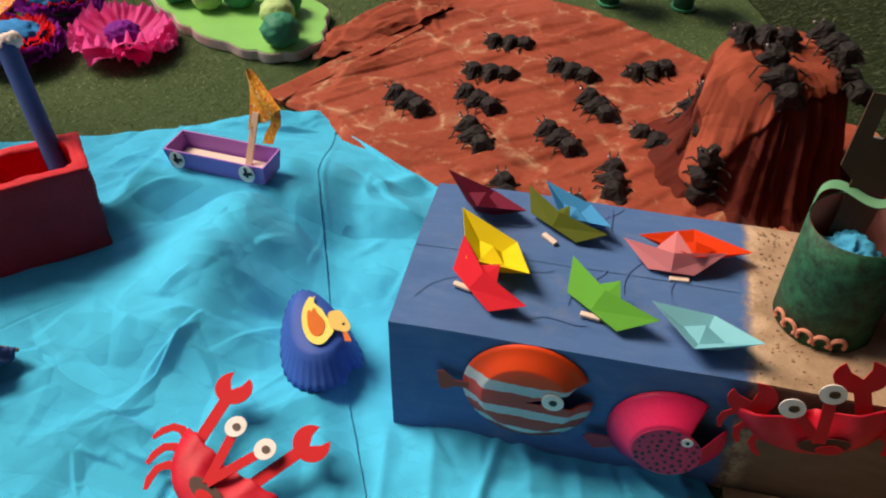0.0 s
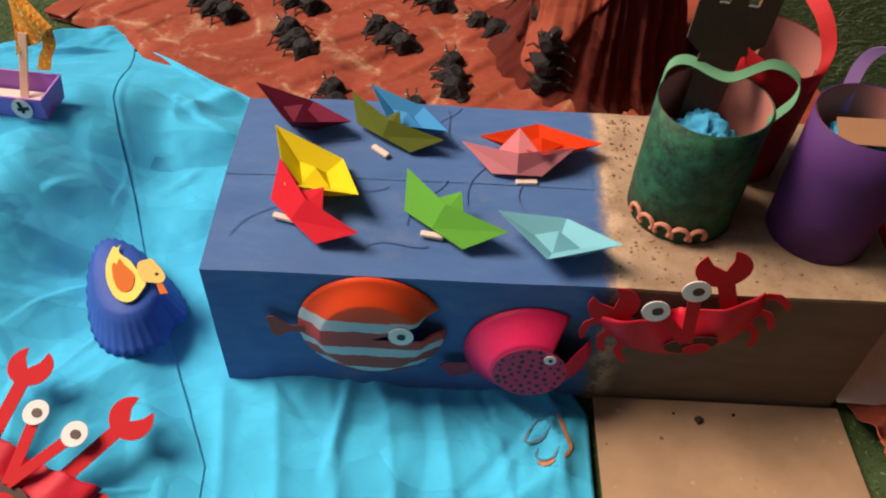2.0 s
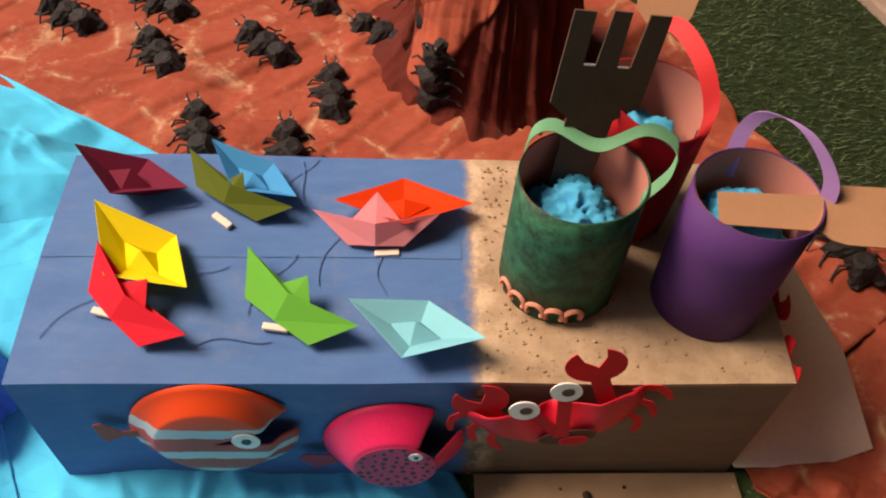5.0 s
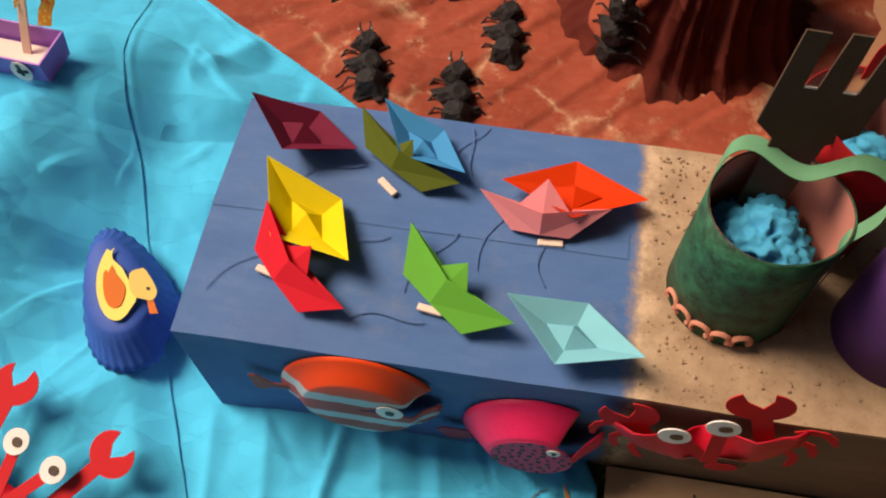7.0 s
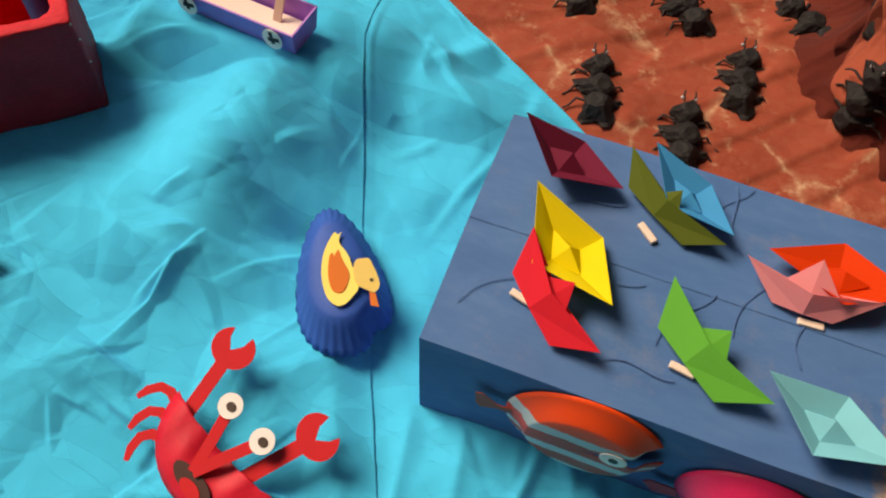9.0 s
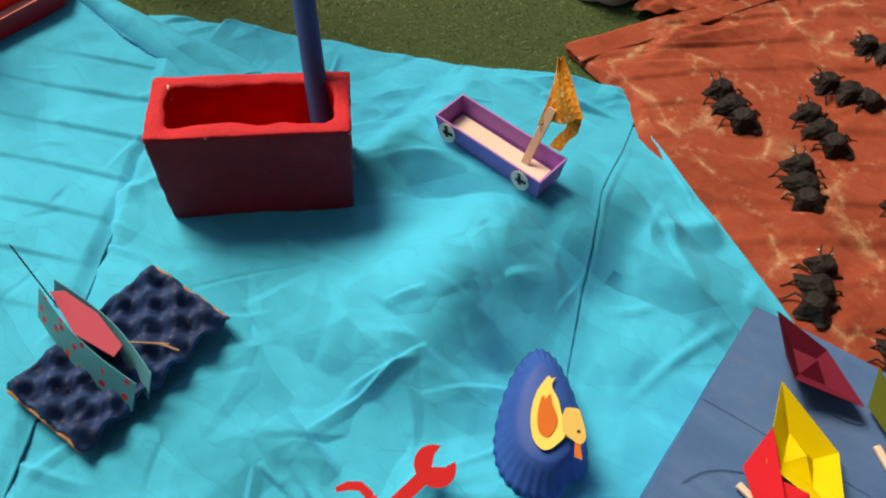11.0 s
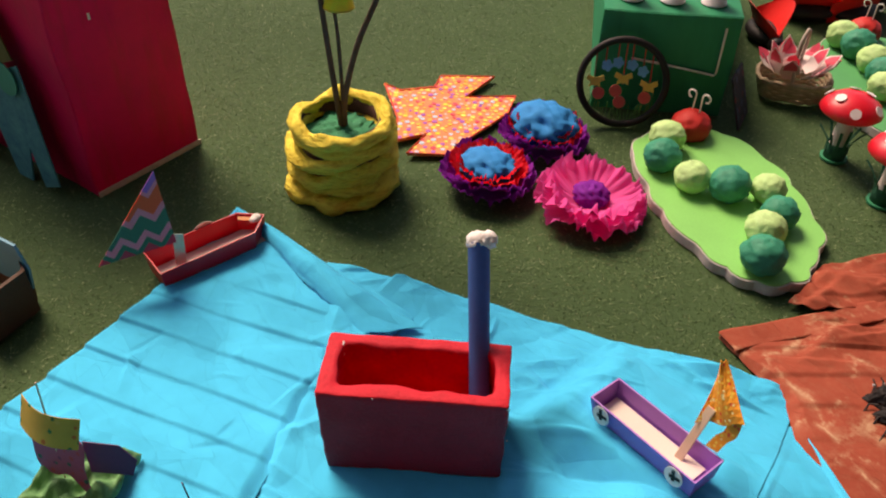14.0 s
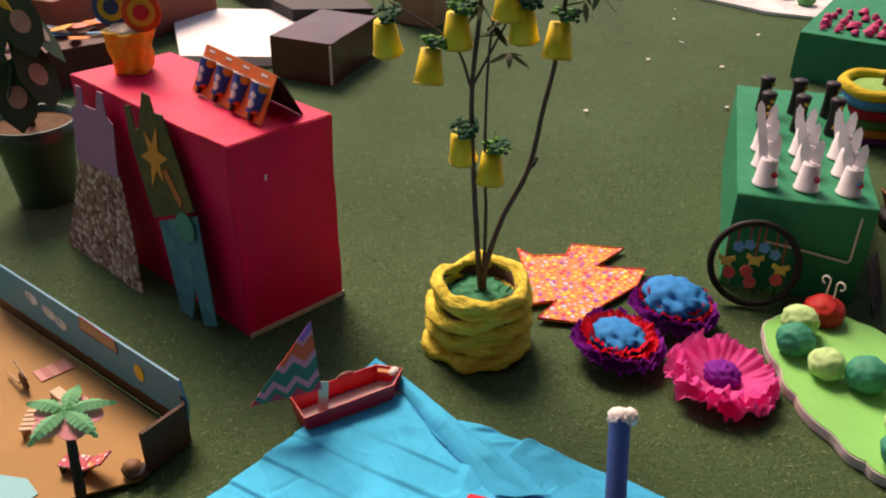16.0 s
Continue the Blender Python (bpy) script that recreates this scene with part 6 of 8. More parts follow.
def leaning(label, out):
    """A garment's base: x along the table's face towards its near corner, y up the face, its foot standing out."""
    d = RCV.normalized()
    nrm = on_front(0, 0, 1) - on_front(0, 0, 0)
    m = Matrix((-d, Vector((0, 0, 1)), nrm)).transposed().to_4x4()
    m.translation = on_front(0, 0.004, out)
    return thing("paper_dress", m @ pose(0, 0, 0, -math.degrees(math.atan((out - 0.012) / 0.58)), 0, 0), label, "paper garment", "paper garments leaning on the table")


def star_dress():
    root = leaning("olive card top with an orange star above blue card trousers", 0.055)
    top = [(-0.340, 0.268), (-0.130, 0.360), (-0.185, 0.480), (-0.245, 0.594), (-0.285, 0.590), (-0.302, 0.632), (-0.335, 0.634), (-0.372, 0.520), (-0.392, 0.520), (-0.408, 0.578), (-0.437, 0.572), (-0.425, 0.482), (-0.385, 0.380)]
    part("top", prism(top, 0.004, z=0.006), dabbed("olive_card", (0.026, 0.045, 0.014), (0.135, 0.100, 0.024), 9), root, "olive painted card top with two straps")
    star = []
    for k in range(12):
        r = (0.105, 0.085, 0.095, 0.100, 0.080, 0.092)[k // 2] if k % 2 == 0 else 0.036
        a = radians(70 + 30 * k)
        star.append((-0.300 + r * math.cos(a) * 0.75, 0.462 + r * math.sin(a)))
    part("star", prism(star, 0.002, z=0.0105), plain("orange_felt", (0.70, 0.28, 0.045), 0.8, 0.15), root, "ragged orange star")
    part("carrot", prism([(-0.265, 0.43), (-0.190, 0.350), (-0.178, 0.372), (-0.245, 0.448)], 0.002, z=0.0107), plain("rust_felt", (0.52, 0.15, 0.035), 0.8, 0.2), root)
    part("trousers", prism([(-0.325, 0.262), (-0.128, 0.345), (-0.070, 0.030), (-0.135, 0.004), (-0.165, 0.110), (-0.190, 0.002), (-0.250, 0.0)], 0.004), dabbed("denim_paint", (0.020, 0.14, 0.20), (0.06, 0.29, 0.30), 22), root, "blue dabbed card trousers")
    part("collar", moved(disc(0.042, 0.003, 20), Matrix.Translation((-0.175, 0.300, 0.011))), plain("teal_card", (0.03, 0.26, 0.18), 0.7, 0.15), root)


def lilac_dress():
    root = leaning("lilac card top above a skirt of brown shredded paper", 0.090)
    part("top", prism([(-0.735, 0.330), (-0.495, 0.345), (-0.505, 0.500), (-0.540, 0.515), (-0.556, 0.578), (-0.585, 0.578), (-0.598, 0.520), (-0.668, 0.516), (-0.682, 0.566), (-0.712, 0.566), (-0.715, 0.505), (-0.745, 0.490)], 0.004, z=0.006), plain("lilac_paint", (0.36, 0.17, 0.29), 0.6, 0.12, 14, 120), root, "lilac painted card top with straps")
    part("skirt", prism([(-0.735, 0.335), (-0.495, 0.350), (-0.440, 0.180), (-0.400, 0.0), (-0.860, 0.0), (-0.80, 0.16)], 0.004), speckled("shredded_paper", (0.30, 0.18, 0.13), [(0.58, 0.40, 0.33), (0.15, 0.06, 0.04), (0.42, 0.24, 0.18), (0.62, 0.47, 0.40), (0.24, 0.11, 0.08)], 62, 0.55), root, "skirt of brown and cream shreds")


star_dress()
lilac_dress()


def cup_stand():
    m = along((-2.030, 0.330, RCH + 0.003), (-2.443, 0.290, RCH + 0.003)) @ Matrix.Diagonal((1, -1, 1, 1)) @ Matrix.Translation((0, 0.035, 0))
    root = thing("folded_stand", m, "orange folded card stand with four patterned half cups on its front", "card stand")
    orange, black = plain("orange_card_stand", (0.82, 0.17, 0.035), 0.6, 0.08, 10, 150), plain("black_card", (0.02, 0.014, 0.014), 0.7, 0.2)
    part("front_panel", prism([(0, 0), (0.36, 0), (0.36, 0.135), (0, 0.135)], 0.004), orange, root, m=pose(0, -0.055, 0, 62, 0, 0))
    part("back_panel", prism([(0, 0), (0.36, 0), (0.36, 0.130), (0, 0.130)], 0.004), black, root, m=pose(0, 0.075, 0, 118, 0, 0))
    print_ = speckled("blue_orange_print", (0.03, 0.075, 0.30), [(0.75, 0.32, 0.03), (0.62, 0.12, 0.03), (0.03, 0.09, 0.33), (0.80, 0.42, 0.06), (0.75, 0.7, 0.66)], 34, 0.42)
    brown = plain("brown_peg", (0.10, 0.04, 0.03), 0.7, 0.2)
    lean = pose(0, -0.055, 0, 62, 0, 0) @ Matrix.Translation((0, 0, 0.0045))
    for k in range(4):
        m = lean @ Matrix.Translation((0.045 + 0.090 * k, 0, 0))
        bm = bmesh.new()
        arcs = [math.pi * i / 12 for i in range(13)]
        low, top = ([bm.verts.new((r * math.cos(t), y, 0.75 * r * math.sin(t))) for t in arcs] for r, y in ((0.024, 0.020), (0.034, 0.100)))
        for i in range(12):
            bm.faces.new((low[i], low[i + 1], top[i + 1], top[i]))
        bm.faces.new(low)
        bm.faces.new(top[::-1])
        cup = part("half_cup", bm, print_, root, "half of a blue paper cup with orange fruit print", m=m)
        part("rim", tube([(0.0345 * math.cos(t), 0.1005, 0.026 * math.sin(t)) for t in arcs], 0.0022, 6), WHITE, cup, "white rolled rim")
        part("peg_foot", block(0.013, 0.020, 0.012, 0.002, (0, 0.010, 0)), brown, root, m=m)
        part("tape_strip", block(0.030, 0.006, 0.001, 0.0003, (0.004, 0.122, 0)), WHITE, root, "strip of white tape", m=m)


cup_stand()


def flower_pot():
    o = Vector((-2.65, 0.20, RCH))
    root = thing("small_flower_pot", Matrix.Translation(o + Vector((0, 0, 0.004))) @ Matrix.Scale(1.4, 4), "orange paper pot with round felt flowers", "flower pot")
    squared = lambda a, k: (1 + 0.10 * math.cos(4 * a)) * (1 + 0.05 * math.sin(3 * a + 2.1 * k) + 0.03 * math.sin(7 * a - 1.7 * k))
    part("pot", lathe([(0.036, 0), (0.039, 0.012), (0.041, 0.03), (0.042, 0.05), (0.046, 0.068), (0.050, 0.086), (0.049, 0.09)], 40, squared, True), plain("orange_pot_paper", (0.86, 0.42, 0.03), 0.4, 0.35, 22, 90, 0.5, dist=0.004), root, "crumpled yellow orange wrapping")
    part("filling", ball(0.042, (0, 0, 0.086), 0.4, 3, 0.2, 2), plain("cream_tissue", (0.72, 0.6, 0.48), 0.8, 0.1), root, smooth=True)
    for x, y, z, cs in ((-0.03, -0.015, 0.130, ((0.05, 0.12, 0.28), (0.65, 0.45, 0.04), (0.03, 0.07, 0.16))), (0.032, 0.025, 0.126, ((0.70, 0.10, 0.03), (0.72, 0.42, 0.05), (0.60, 0.03, 0.04)))):
        part("stem", tube([(x * 0.3, y * 0.3, 0.08), (x, y, z)], 0.003, 6), plain("dark_stem", (0.03, 0.09, 0.03), 0.7, 0.2), root)
        for k, c in enumerate(cs):
            part("petal_ring", moved(disc(0.040 - 0.012 * k, 0.004, 20), pose(x, y, z, 75, 0, 60) @ pose(0, 0, 0.004 * k)), plain("felt", c, 0.8, 0.15), root)


flower_pot()


# ---- the tree in the yellow pot ----
def yellow_pot():
    root = thing("potted_tree", pose(-1.572, 0.680, 0.004), "small bare-stemmed tree in a pot wrapped with yellow tissue rolls", "potted tree")
    yel = fibrous("yellow_tissue", (0.93, 0.76, 0.11), (0.66, 0.46, 0.04))
    part("inner_pot", lathe([(0.10, 0), (0.113, 0.09), (0.112, 0.195), (0.098, 0.2), (0.096, 0.14)], 40), plain("brown_pot", (0.09, 0.035, 0.02), 0.7, 0.2), root, smooth=True)
    rng = random.Random(9)
    for k, (z, r, th, tilt) in enumerate(((0.020, 0.126, 0.026, 2), (0.052, 0.118, 0.021, -4), (0.080, 0.118, 0.021, 5), (0.108, 0.119, 0.020, -5), (0.136, 0.120, 0.020, 6), (0.162, 0.120, 0.021, -3), (0.196, 0.117, 0.025, 0))):
        pts = []
        for i in range(48):
            a = 2 * math.pi * i / 48
            rr = r * 0.97 * (1 + 0.035 * noise.noise(Vector((math.cos(a) * 2, math.sin(a) * 2, k * 3.1))))
            pts.append((rr * math.cos(a), rr * math.sin(a), z + 0.010 * noise.noise(Vector((math.cos(a) * 1.6, math.sin(a) * 1.6, k * 5.7 + 2)))))
        bm = tube(pts, th * (0.84 if k < 6 else 0.72), 16, True)
        for v in bm.verts:
            v.co += v.co.normalized() * (0.016 * noise.noise(v.co * 14 + Vector((k, 0, 0))) + 0.010 * noise.noise(v.co * 45)) + Vector((0, 0, 0.010 * noise.noise(v.co * 22 + Vector((3, k, 0)))))
        part("tissue_roll", bm, yel, root, "twisted yellow tissue roll", m=pose(0, 0, 0, tilt, -tilt * 0.5, 0), smooth=True)
    part("shredded_fill", ball(0.088, (0, 0, 0.150), 0.30, 4, 0.35, 4, 2.0), plain("green_shreds", (0.015, 0.24, 0.11), 0.7, 0.4, 60, 200, 0.8, dist=0.006), root, "green shredded paper")
    bark = plain("tree_bark", (0.105, 0.070, 0.055), 0.8, 0.25, 40, 220, 0.6, dist=0.002)
    c = Vector((-1.572, 0.680, 0.004))

    def rel(pts):
        return smooth_line([Vector(p) - c for p in pts], 5)

    part("stem", tube(rel([(-1.572, 0.688, 0.13), (-1.582, 0.676, 0.30), (-1.593, 0.663, 0.526), (-1.599, 0.656, 0.73), (-1.59, 0.668, 0.95), (-1.60, 0.66, 1.08)]), 0.0085, 8, taper=0.55), bark, root, smooth=True)
    part("stem", tube(rel([(-1.570, 0.690, 0.14), (-1.571, 0.690, 0.40), (-1.576, 0.684, 0.55), (-1.576, 0.684, 0.81), (-1.562, 0.70, 1.0)]), 0.0055, 8, taper=0.5), bark, root, smooth=True)
    part("stem", tube(rel([(-1.570, 0.692, 0.13), (-1.567, 0.694, 0.25), (-1.543, 0.723, 0.395), (-1.507, 0.766, 0.531), (-1.49, 0.786, 0.692), (-1.477, 0.802, 0.815), (-1.468, 0.812, 0.99)]), 0.0085, 8, taper=0.6), bark, root, smooth=True)
    part("twig", tube(rel([(-1.507, 0.766, 0.531), (-1.495, 0.775, 0.548), (-1.492, 0.778, 0.566)]), 0.005, 6, taper=0.6), bark, root)
    for pts in ([(-1.599, 0.656, 0.73), (-1.63, 0.62, 0.84), (-1.72, 0.51, 0.93)], [(-1.598, 0.657, 0.74), (-1.56, 0.70, 0.86), (-1.53, 0.735, 0.95)]):
        part("twig", tube(rel(pts), 0.004, 6, taper=0.5), bark, root)
    leafm = plain("tree_leaf", (0.06, 0.085, 0.03), 0.6, 0.3, 30, 200)
    for k, (x, y, z) in enumerate(((-1.565, 0.70, 0.86), (-1.555, 0.71, 0.90), (-1.545, 0.72, 0.82), (-1.44, 0.84, 0.94), (-1.42, 0.86, 0.96), (-1.45, 0.83, 0.98), (-1.59, 0.67, 0.93), (-1.57, 0.69, 0.88))):
        for j in range(4):
            bm = prism([(0, 0), (0.016, 0.008), (0.040, 0.006), (0.058, 0), (0.040, -0.006), (0.016, -0.008)], 0.0008)
            part("leaf", bm, leafm, root, m=pose(x - c.x, y - c.y, z - c.z, rng.uniform(-30, 30), rng.uniform(10, 60), rng.uniform(0, 360)))
    return root


yellow_pot()


def bell_model():
    root = thing("cup_bell", Matrix(), "yellow paper cup hung as a bell with curly green paper leaves", "cup bell", "yellow cup bells on the tree")
    part("cup", lathe([(0.034, -0.078), (0.035, -0.076), (0.024, 0.0), (0.0, 0.001)], 28), plain("yellow_cup", (0.90, 0.68, 0.04), 0.5, 0.1, 20, 150), root, smooth=True)
    part("rim", tube([(0.0345 * math.cos(a), 0.0345 * math.sin(a), -0.077) for a in np.linspace(0, 2 * math.pi, 28)[:-1]], 0.0022, 6, True), plain("yellow_rim", (0.70, 0.50, 0.06), 0.5, 0.1), root, smooth=True)
    return root


def curls(seed):
    rng = random.Random(seed)
    bms = []
    for _ in range(26):
        a = rng.uniform(0, 6.28)
        r = rng.uniform(0.004, 0.034)
        bms.append(ball(rng.uniform(0.006, 0.010), (r * math.cos(a), r * math.sin(a), rng.uniform(-0.012, 0.012) + 0.004), 0.7, 1, 0.5, rng.uniform(0, 9)))
    return merge(*bms)


bell = bell_model()
GREENS = (plain("dark_curl", (0.012, 0.10, 0.045), 0.7, 0.3, 60, 200), plain("light_curl", (0.09, 0.33, 0.06), 0.7, 0.3, 60, 200))
BELLS = ((-1.73, 0.501, 0.885, 0, 12), (-1.661, 0.583, 0.825, 1, -10), (-1.624, 0.627, 0.908, 1, 4), (-1.529, 0.74, 0.925, 0, 8), (-1.474, 0.804, 0.893, 1, -8), (-1.615, 0.638, 0.618, 0, 14), (-1.566, 0.697, 0.572, 1, -4), (-1.551, 0.714, 0.975, 1, 0))
for k, (x, y, z, g, tilt) in enumerate(BELLS):
    m = pose(x, y, z, tilt, tilt * 0.6, 0)
    if k == 0:
        bell.matrix_basis = m
        b = bell
    else:
        b = copy_thing(bell, m)
    tagged(part("paper_frill", curls(k), GREENS[g], b, "curly green paper leaves", m=pose(0.006, 0.008, 0.012)), kind="stuff")
    part("string", tube([(0, 0, 0.0), (0.004, 0.004, 0.055)], 0.001, 5), GREENS[0], b)


# ---- paper flowers, star and leaf ----
def ruffle(r0, r1, z0, z1, waves, amp, seed, n=200, rows=11):
    """A loose frilled ring of tissue rising from r0 to r1, torn unevenly at its edge."""
    bm = bmesh.new()
    g = []
    for k in range(rows):
        t = k / (rows - 1)
        row = []
        for i in range(n):
            a = 2 * math.pi * i / n
            c, s = math.cos(a), math.sin(a)
            lobe = noise.noise(Vector((c * 2.2, s * 2.2, seed)))
            fold = 1 - 2 * abs(noise.noise(Vector((c * waves * 0.7, s * waves * 0.7, seed + 4 + 0.5 * t))))
            fine = noise.noise(Vector((c * waves * 1.9, s * waves * 1.9, seed + 9 + t)))
            f = amp * t * (1.3 * lobe + 0.9 * fold * t ** 3 + 1.3 * fine * t ** 3)
            r = r0 + (r1 - r0) * (t + 0.10 * t * lobe) * (1 + 0.05 * fine * t) - 0.4 * f
            if k == rows - 1:
                r += 0.004 * noise.noise(Vector((c * 30, s * 30, seed)))
            row.append(bm.verts.new((r * c, r * s, max(0.002, z0 + (z1 - z0) * t ** 1.25 + f))))
        g.append(row)
    for a, b in zip(g, g[1:]):
        for i in range(n):
            j = (i + 1) % n
            bm.faces.new((a[i], a[j], b[j], b[i]))
    return bm


def crumpled(r, z, h, seed):
    """A flattened ball of tissue with sharp ridges and hollows."""
    bm = bmesh.new()
    bmesh.ops.create_icosphere(bm, subdivisions=4, radius=1.0)
    for v in bm.verts:
        p = v.co.normalized()
        s = Vector((seed, seed * 1.7, 3))
        ridge = 0.22 * (1 - 2.6 * abs(noise.noise(p * 1.9 + s))) + 0.11 * (1 - 2.6 * abs(noise.noise(p * 4.3 + s))) + 0.03 * noise.noise(p * 12 + s)
        q = p * (1 + ridge)
        v.co = Vector((q.x * r, q.y * r, z + q.z * h))
    return bm


def paper_flower(x, y, tilt, layers, label):
    root = thing("paper_flower", pose(x, y, 0.008, tilt[0], tilt[1], 0), label, "paper flower", "big tissue paper flowers on the turf")
    for k, (nm, r0, r1, z0, z1, w, amp, mat) in enumerate(layers):
        bm = ruffle(r0, r1, z0, z1, w, amp, k * 2.3 + x) if nm == "petals" else crumpled(r1, z0, z1, x + k)
        part(nm, bm, mat, root, smooth=True)
    return root


PINK = paper("pink_tissue", (0.98, 0.15, 0.50), 0.5)
PURPLE = paper("purple_tissue", (0.30, 0.02, 0.40), 0.35)
SCARLET = paper("scarlet_tissue", (0.86, 0.02, 0.04), 0.35)
AZURE = paper("azure_tissue", (0.006, 0.33, 0.80), 0.3)
paper_flower(-1.055, 1.055, (-6, 6), [("petals", 0.015, 0.148, 0.006, 0.026, 7, 0.022, PINK), ("petals", 0.012, 0.140, 0.014, 0.046, 6, 0.026, PINK), ("petals", 0.012, 0.122, 0.018, 0.066, 5, 0.024, PINK), ("tuft", 0, 0.040, 0.044, 0.024, 0, 0, PURPLE)], "bright pink frilled tissue flower with a purple middle")
for fx, fy, label in ((-1.305, 0.940, "purple, red and blue tissue paper flower lying flat"), (-1.325, 1.190, "purple and red tissue flower with a large blue middle")):
    paper_flower(fx, fy, (-4, 3), [("petals", 0.03, 0.130, 0.006, 0.040, 9, 0.015, PURPLE), ("petals", 0.03, 0.118, 0.016, 0.062, 8, 0.015, PURPLE), ("petals", 0.02, 0.106, 0.028, 0.070, 9, 0.012, SCARLET), ("petals", 0.02, 0.088, 0.036, 0.078, 8, 0.014, SCARLET), ("tuft", 0, 0.064 if fx > -1.32 else 0.080, 0.062 if fx > -1.32 else 0.072, 0.026 if fx > -1.32 else 0.042, 0, 0, AZURE)], label)

STAR_OUT = [(-1.874, 1.091), (-1.811, 1.100), (-1.755, 1.190), (-1.791, 1.253), (-1.673, 1.373), (-1.648, 1.218), (-1.545, 1.331), (-1.496, 1.24), (-1.482, 1.074), (-1.465, 0.954), (-1.545, 0.879), (-1.58, 0.988), (-1.615, 0.894), (-1.70, 0.985)]
pad = thing("paper_star", Matrix(), "orange cut-out star sheet covered with coloured dots on turf", "paper star")
part("sheet", prism(STAR_OUT, 0.007, z=0.011), plain("orange_sheet", (0.80, 0.24, 0.10), 0.7, 0.12, 10, 160), pad)
part("border", tube([(x, y, 0.0185) for x, y in STAR_OUT], 0.0035, 6, True), plain("red_orange_border", (0.80, 0.10, 0.05), 0.7, 0.1), pad, "red-orange pen border")


def star_dots():
    """Round coloured stickers strewn over the star."""
    m, nt, b = nodes_of("sticker_colours", 0.5)
    info = nt.nodes.new("ShaderNodeObjectInfo")
    cols = [(0.90, 0.62, 0.05), (0.75, 0.06, 0.10), (0.40, 0.10, 0.44), (0.85, 0.45, 0.40), (0.45, 0.55, 0.68), (0.92, 0.72, 0.12), (0.85, 0.40, 0.05), (0.92, 0.55, 0.10)]
    nt.links.new(ramp(nt, info.outputs["Random"], [(i / len(cols), c) for i, c in enumerate(cols)], True), b.inputs["Base Color"])
    rng = np.random.default_rng(12)
    spots = []
    first_dot = None
    for x, y in zip(rng.uniform(-1.88, -1.46, 4200), rng.uniform(0.87, 1.38, 4200)):
        if len(spots) >= 300 or not inside(np.array([x]), np.array([y]), STAR_OUT)[0] or any(math.hypot(x - u, y - v) < 0.0145 for u, v in spots):
            continue
        spots.append((x, y))
        if first_dot is None:
            first_dot = part("sticker", disc(0.0066, 0.0012, 10), m, pad, m=pose(x, y, 0.0180))
        else:
            o = new("sticker", first_dot.data)
            o.matrix_basis = pose(x, y, 0.0180, 0, 0, rng.uniform(0, 90)) @ Matrix.Scale(rng.uniform(0.7, 1.25), 4)
            o.parent = pad


star_dots()


def wavy(points, amp, per):
    out = []
    p = [Vector((*q, 0)) for q in points]
    loop = smooth_line(p + [p[0]], 8)[:-1]
    for k, q in enumerate(loop):
        d = (loop[(k + 1) % len(loop)] - loop[k - 1]).normalized()
        out.append((q.x + amp * d.y * abs(math.sin(k * per)), q.y - amp * d.x * abs(math.sin(k * per))))
    return out


def leaf_board(outline, label, seed, green):
    root = thing("leaf_board", Matrix(), label, "leaf board", "green leaf boards with caterpillars")
    o = wavy(outline, 0.012, 0.42)
    part("foam_edge", prism(o, 0.026, z=0.004), plain("grey_foam", (0.55, 0.50, 0.48), 0.85, 0.15, 30, 120, 0.6, dist=0.004), root, "whitish foam board edge")
    c = np.mean(o, axis=0)
    part("painted_face", prism([tuple(c + (np.array(q) - c) * 0.985) for q in o], 0.003, z=0.0302), green, root, "light green painted face")
    return root


LEAFGREEN = plain("leaf_paint", (0.18, 0.56, 0.14), 0.55, 0.10, 7, 150, 0.12)
LEAF = [(-1.107, 1.323), (-0.984, 1.224), (-0.887, 1.155), (-0.738, 1.100), (-0.652, 1.085), (-0.577, 1.106), (-0.53, 1.176), (-0.545, 1.258), (-0.576, 1.362), (-0.692, 1.47), (-0.795, 1.544), (-0.958, 1.591), (-1.059, 1.546), (-1.136, 1.418)]
leaf_board(LEAF, "light green painted leaf-shaped foam board on the turf", 1, LEAFGREEN)
BALL_A, BALL_B = plain("dark_green_tissue", (0.008, 0.25, 0.15), 0.6, 0.22, 26, 150, 0.5, dist=0.003), plain("light_green_tissue", (0.42, 0.68, 0.28), 0.65, 0.18, 26, 150, 0.5, dist=0.003)


def caterpillar(balls, head, label):
    root = thing("caterpillar", Matrix(), label, "caterpillar", "tissue paper caterpillars")
    for k, (x, y, r) in enumerate(balls):
        part("body_ball", ball(r, (x, y, 0.033 + r * 0.80), 0.88, 4, 0.10, k * 3.3, 1.6), BALL_B if k % 2 == 0 else BALL_A, root, smooth=True)
    hx, hy, hr = head
    part("head", ball(hr, (hx, hy, 0.012 + hr * 0.85), 0.85, 4, 0.08, 2.2, 1.6), plain("red_tissue_head", (0.58, 0.03, 0.025), 0.6, 0.15, 26, 150, 0.4), root, "red tissue head", smooth=True)
    for s in (-1, 1):
        pts = [(hx + s * 0.012, hy + 0.01, 0.012 + hr * 1.6)]
        for t in np.linspace(0, 4.6, 12):
            pts.append((hx + s * (0.022 + 0.012 * math.cos(t + math.pi)), hy + 0.012, hr * 1.6 + 0.060 + 0.012 * math.sin(t)))
        part("antenna", tube(pts, 0.0026, 6), WHITE, root, "curled white pipe cleaner antenna")


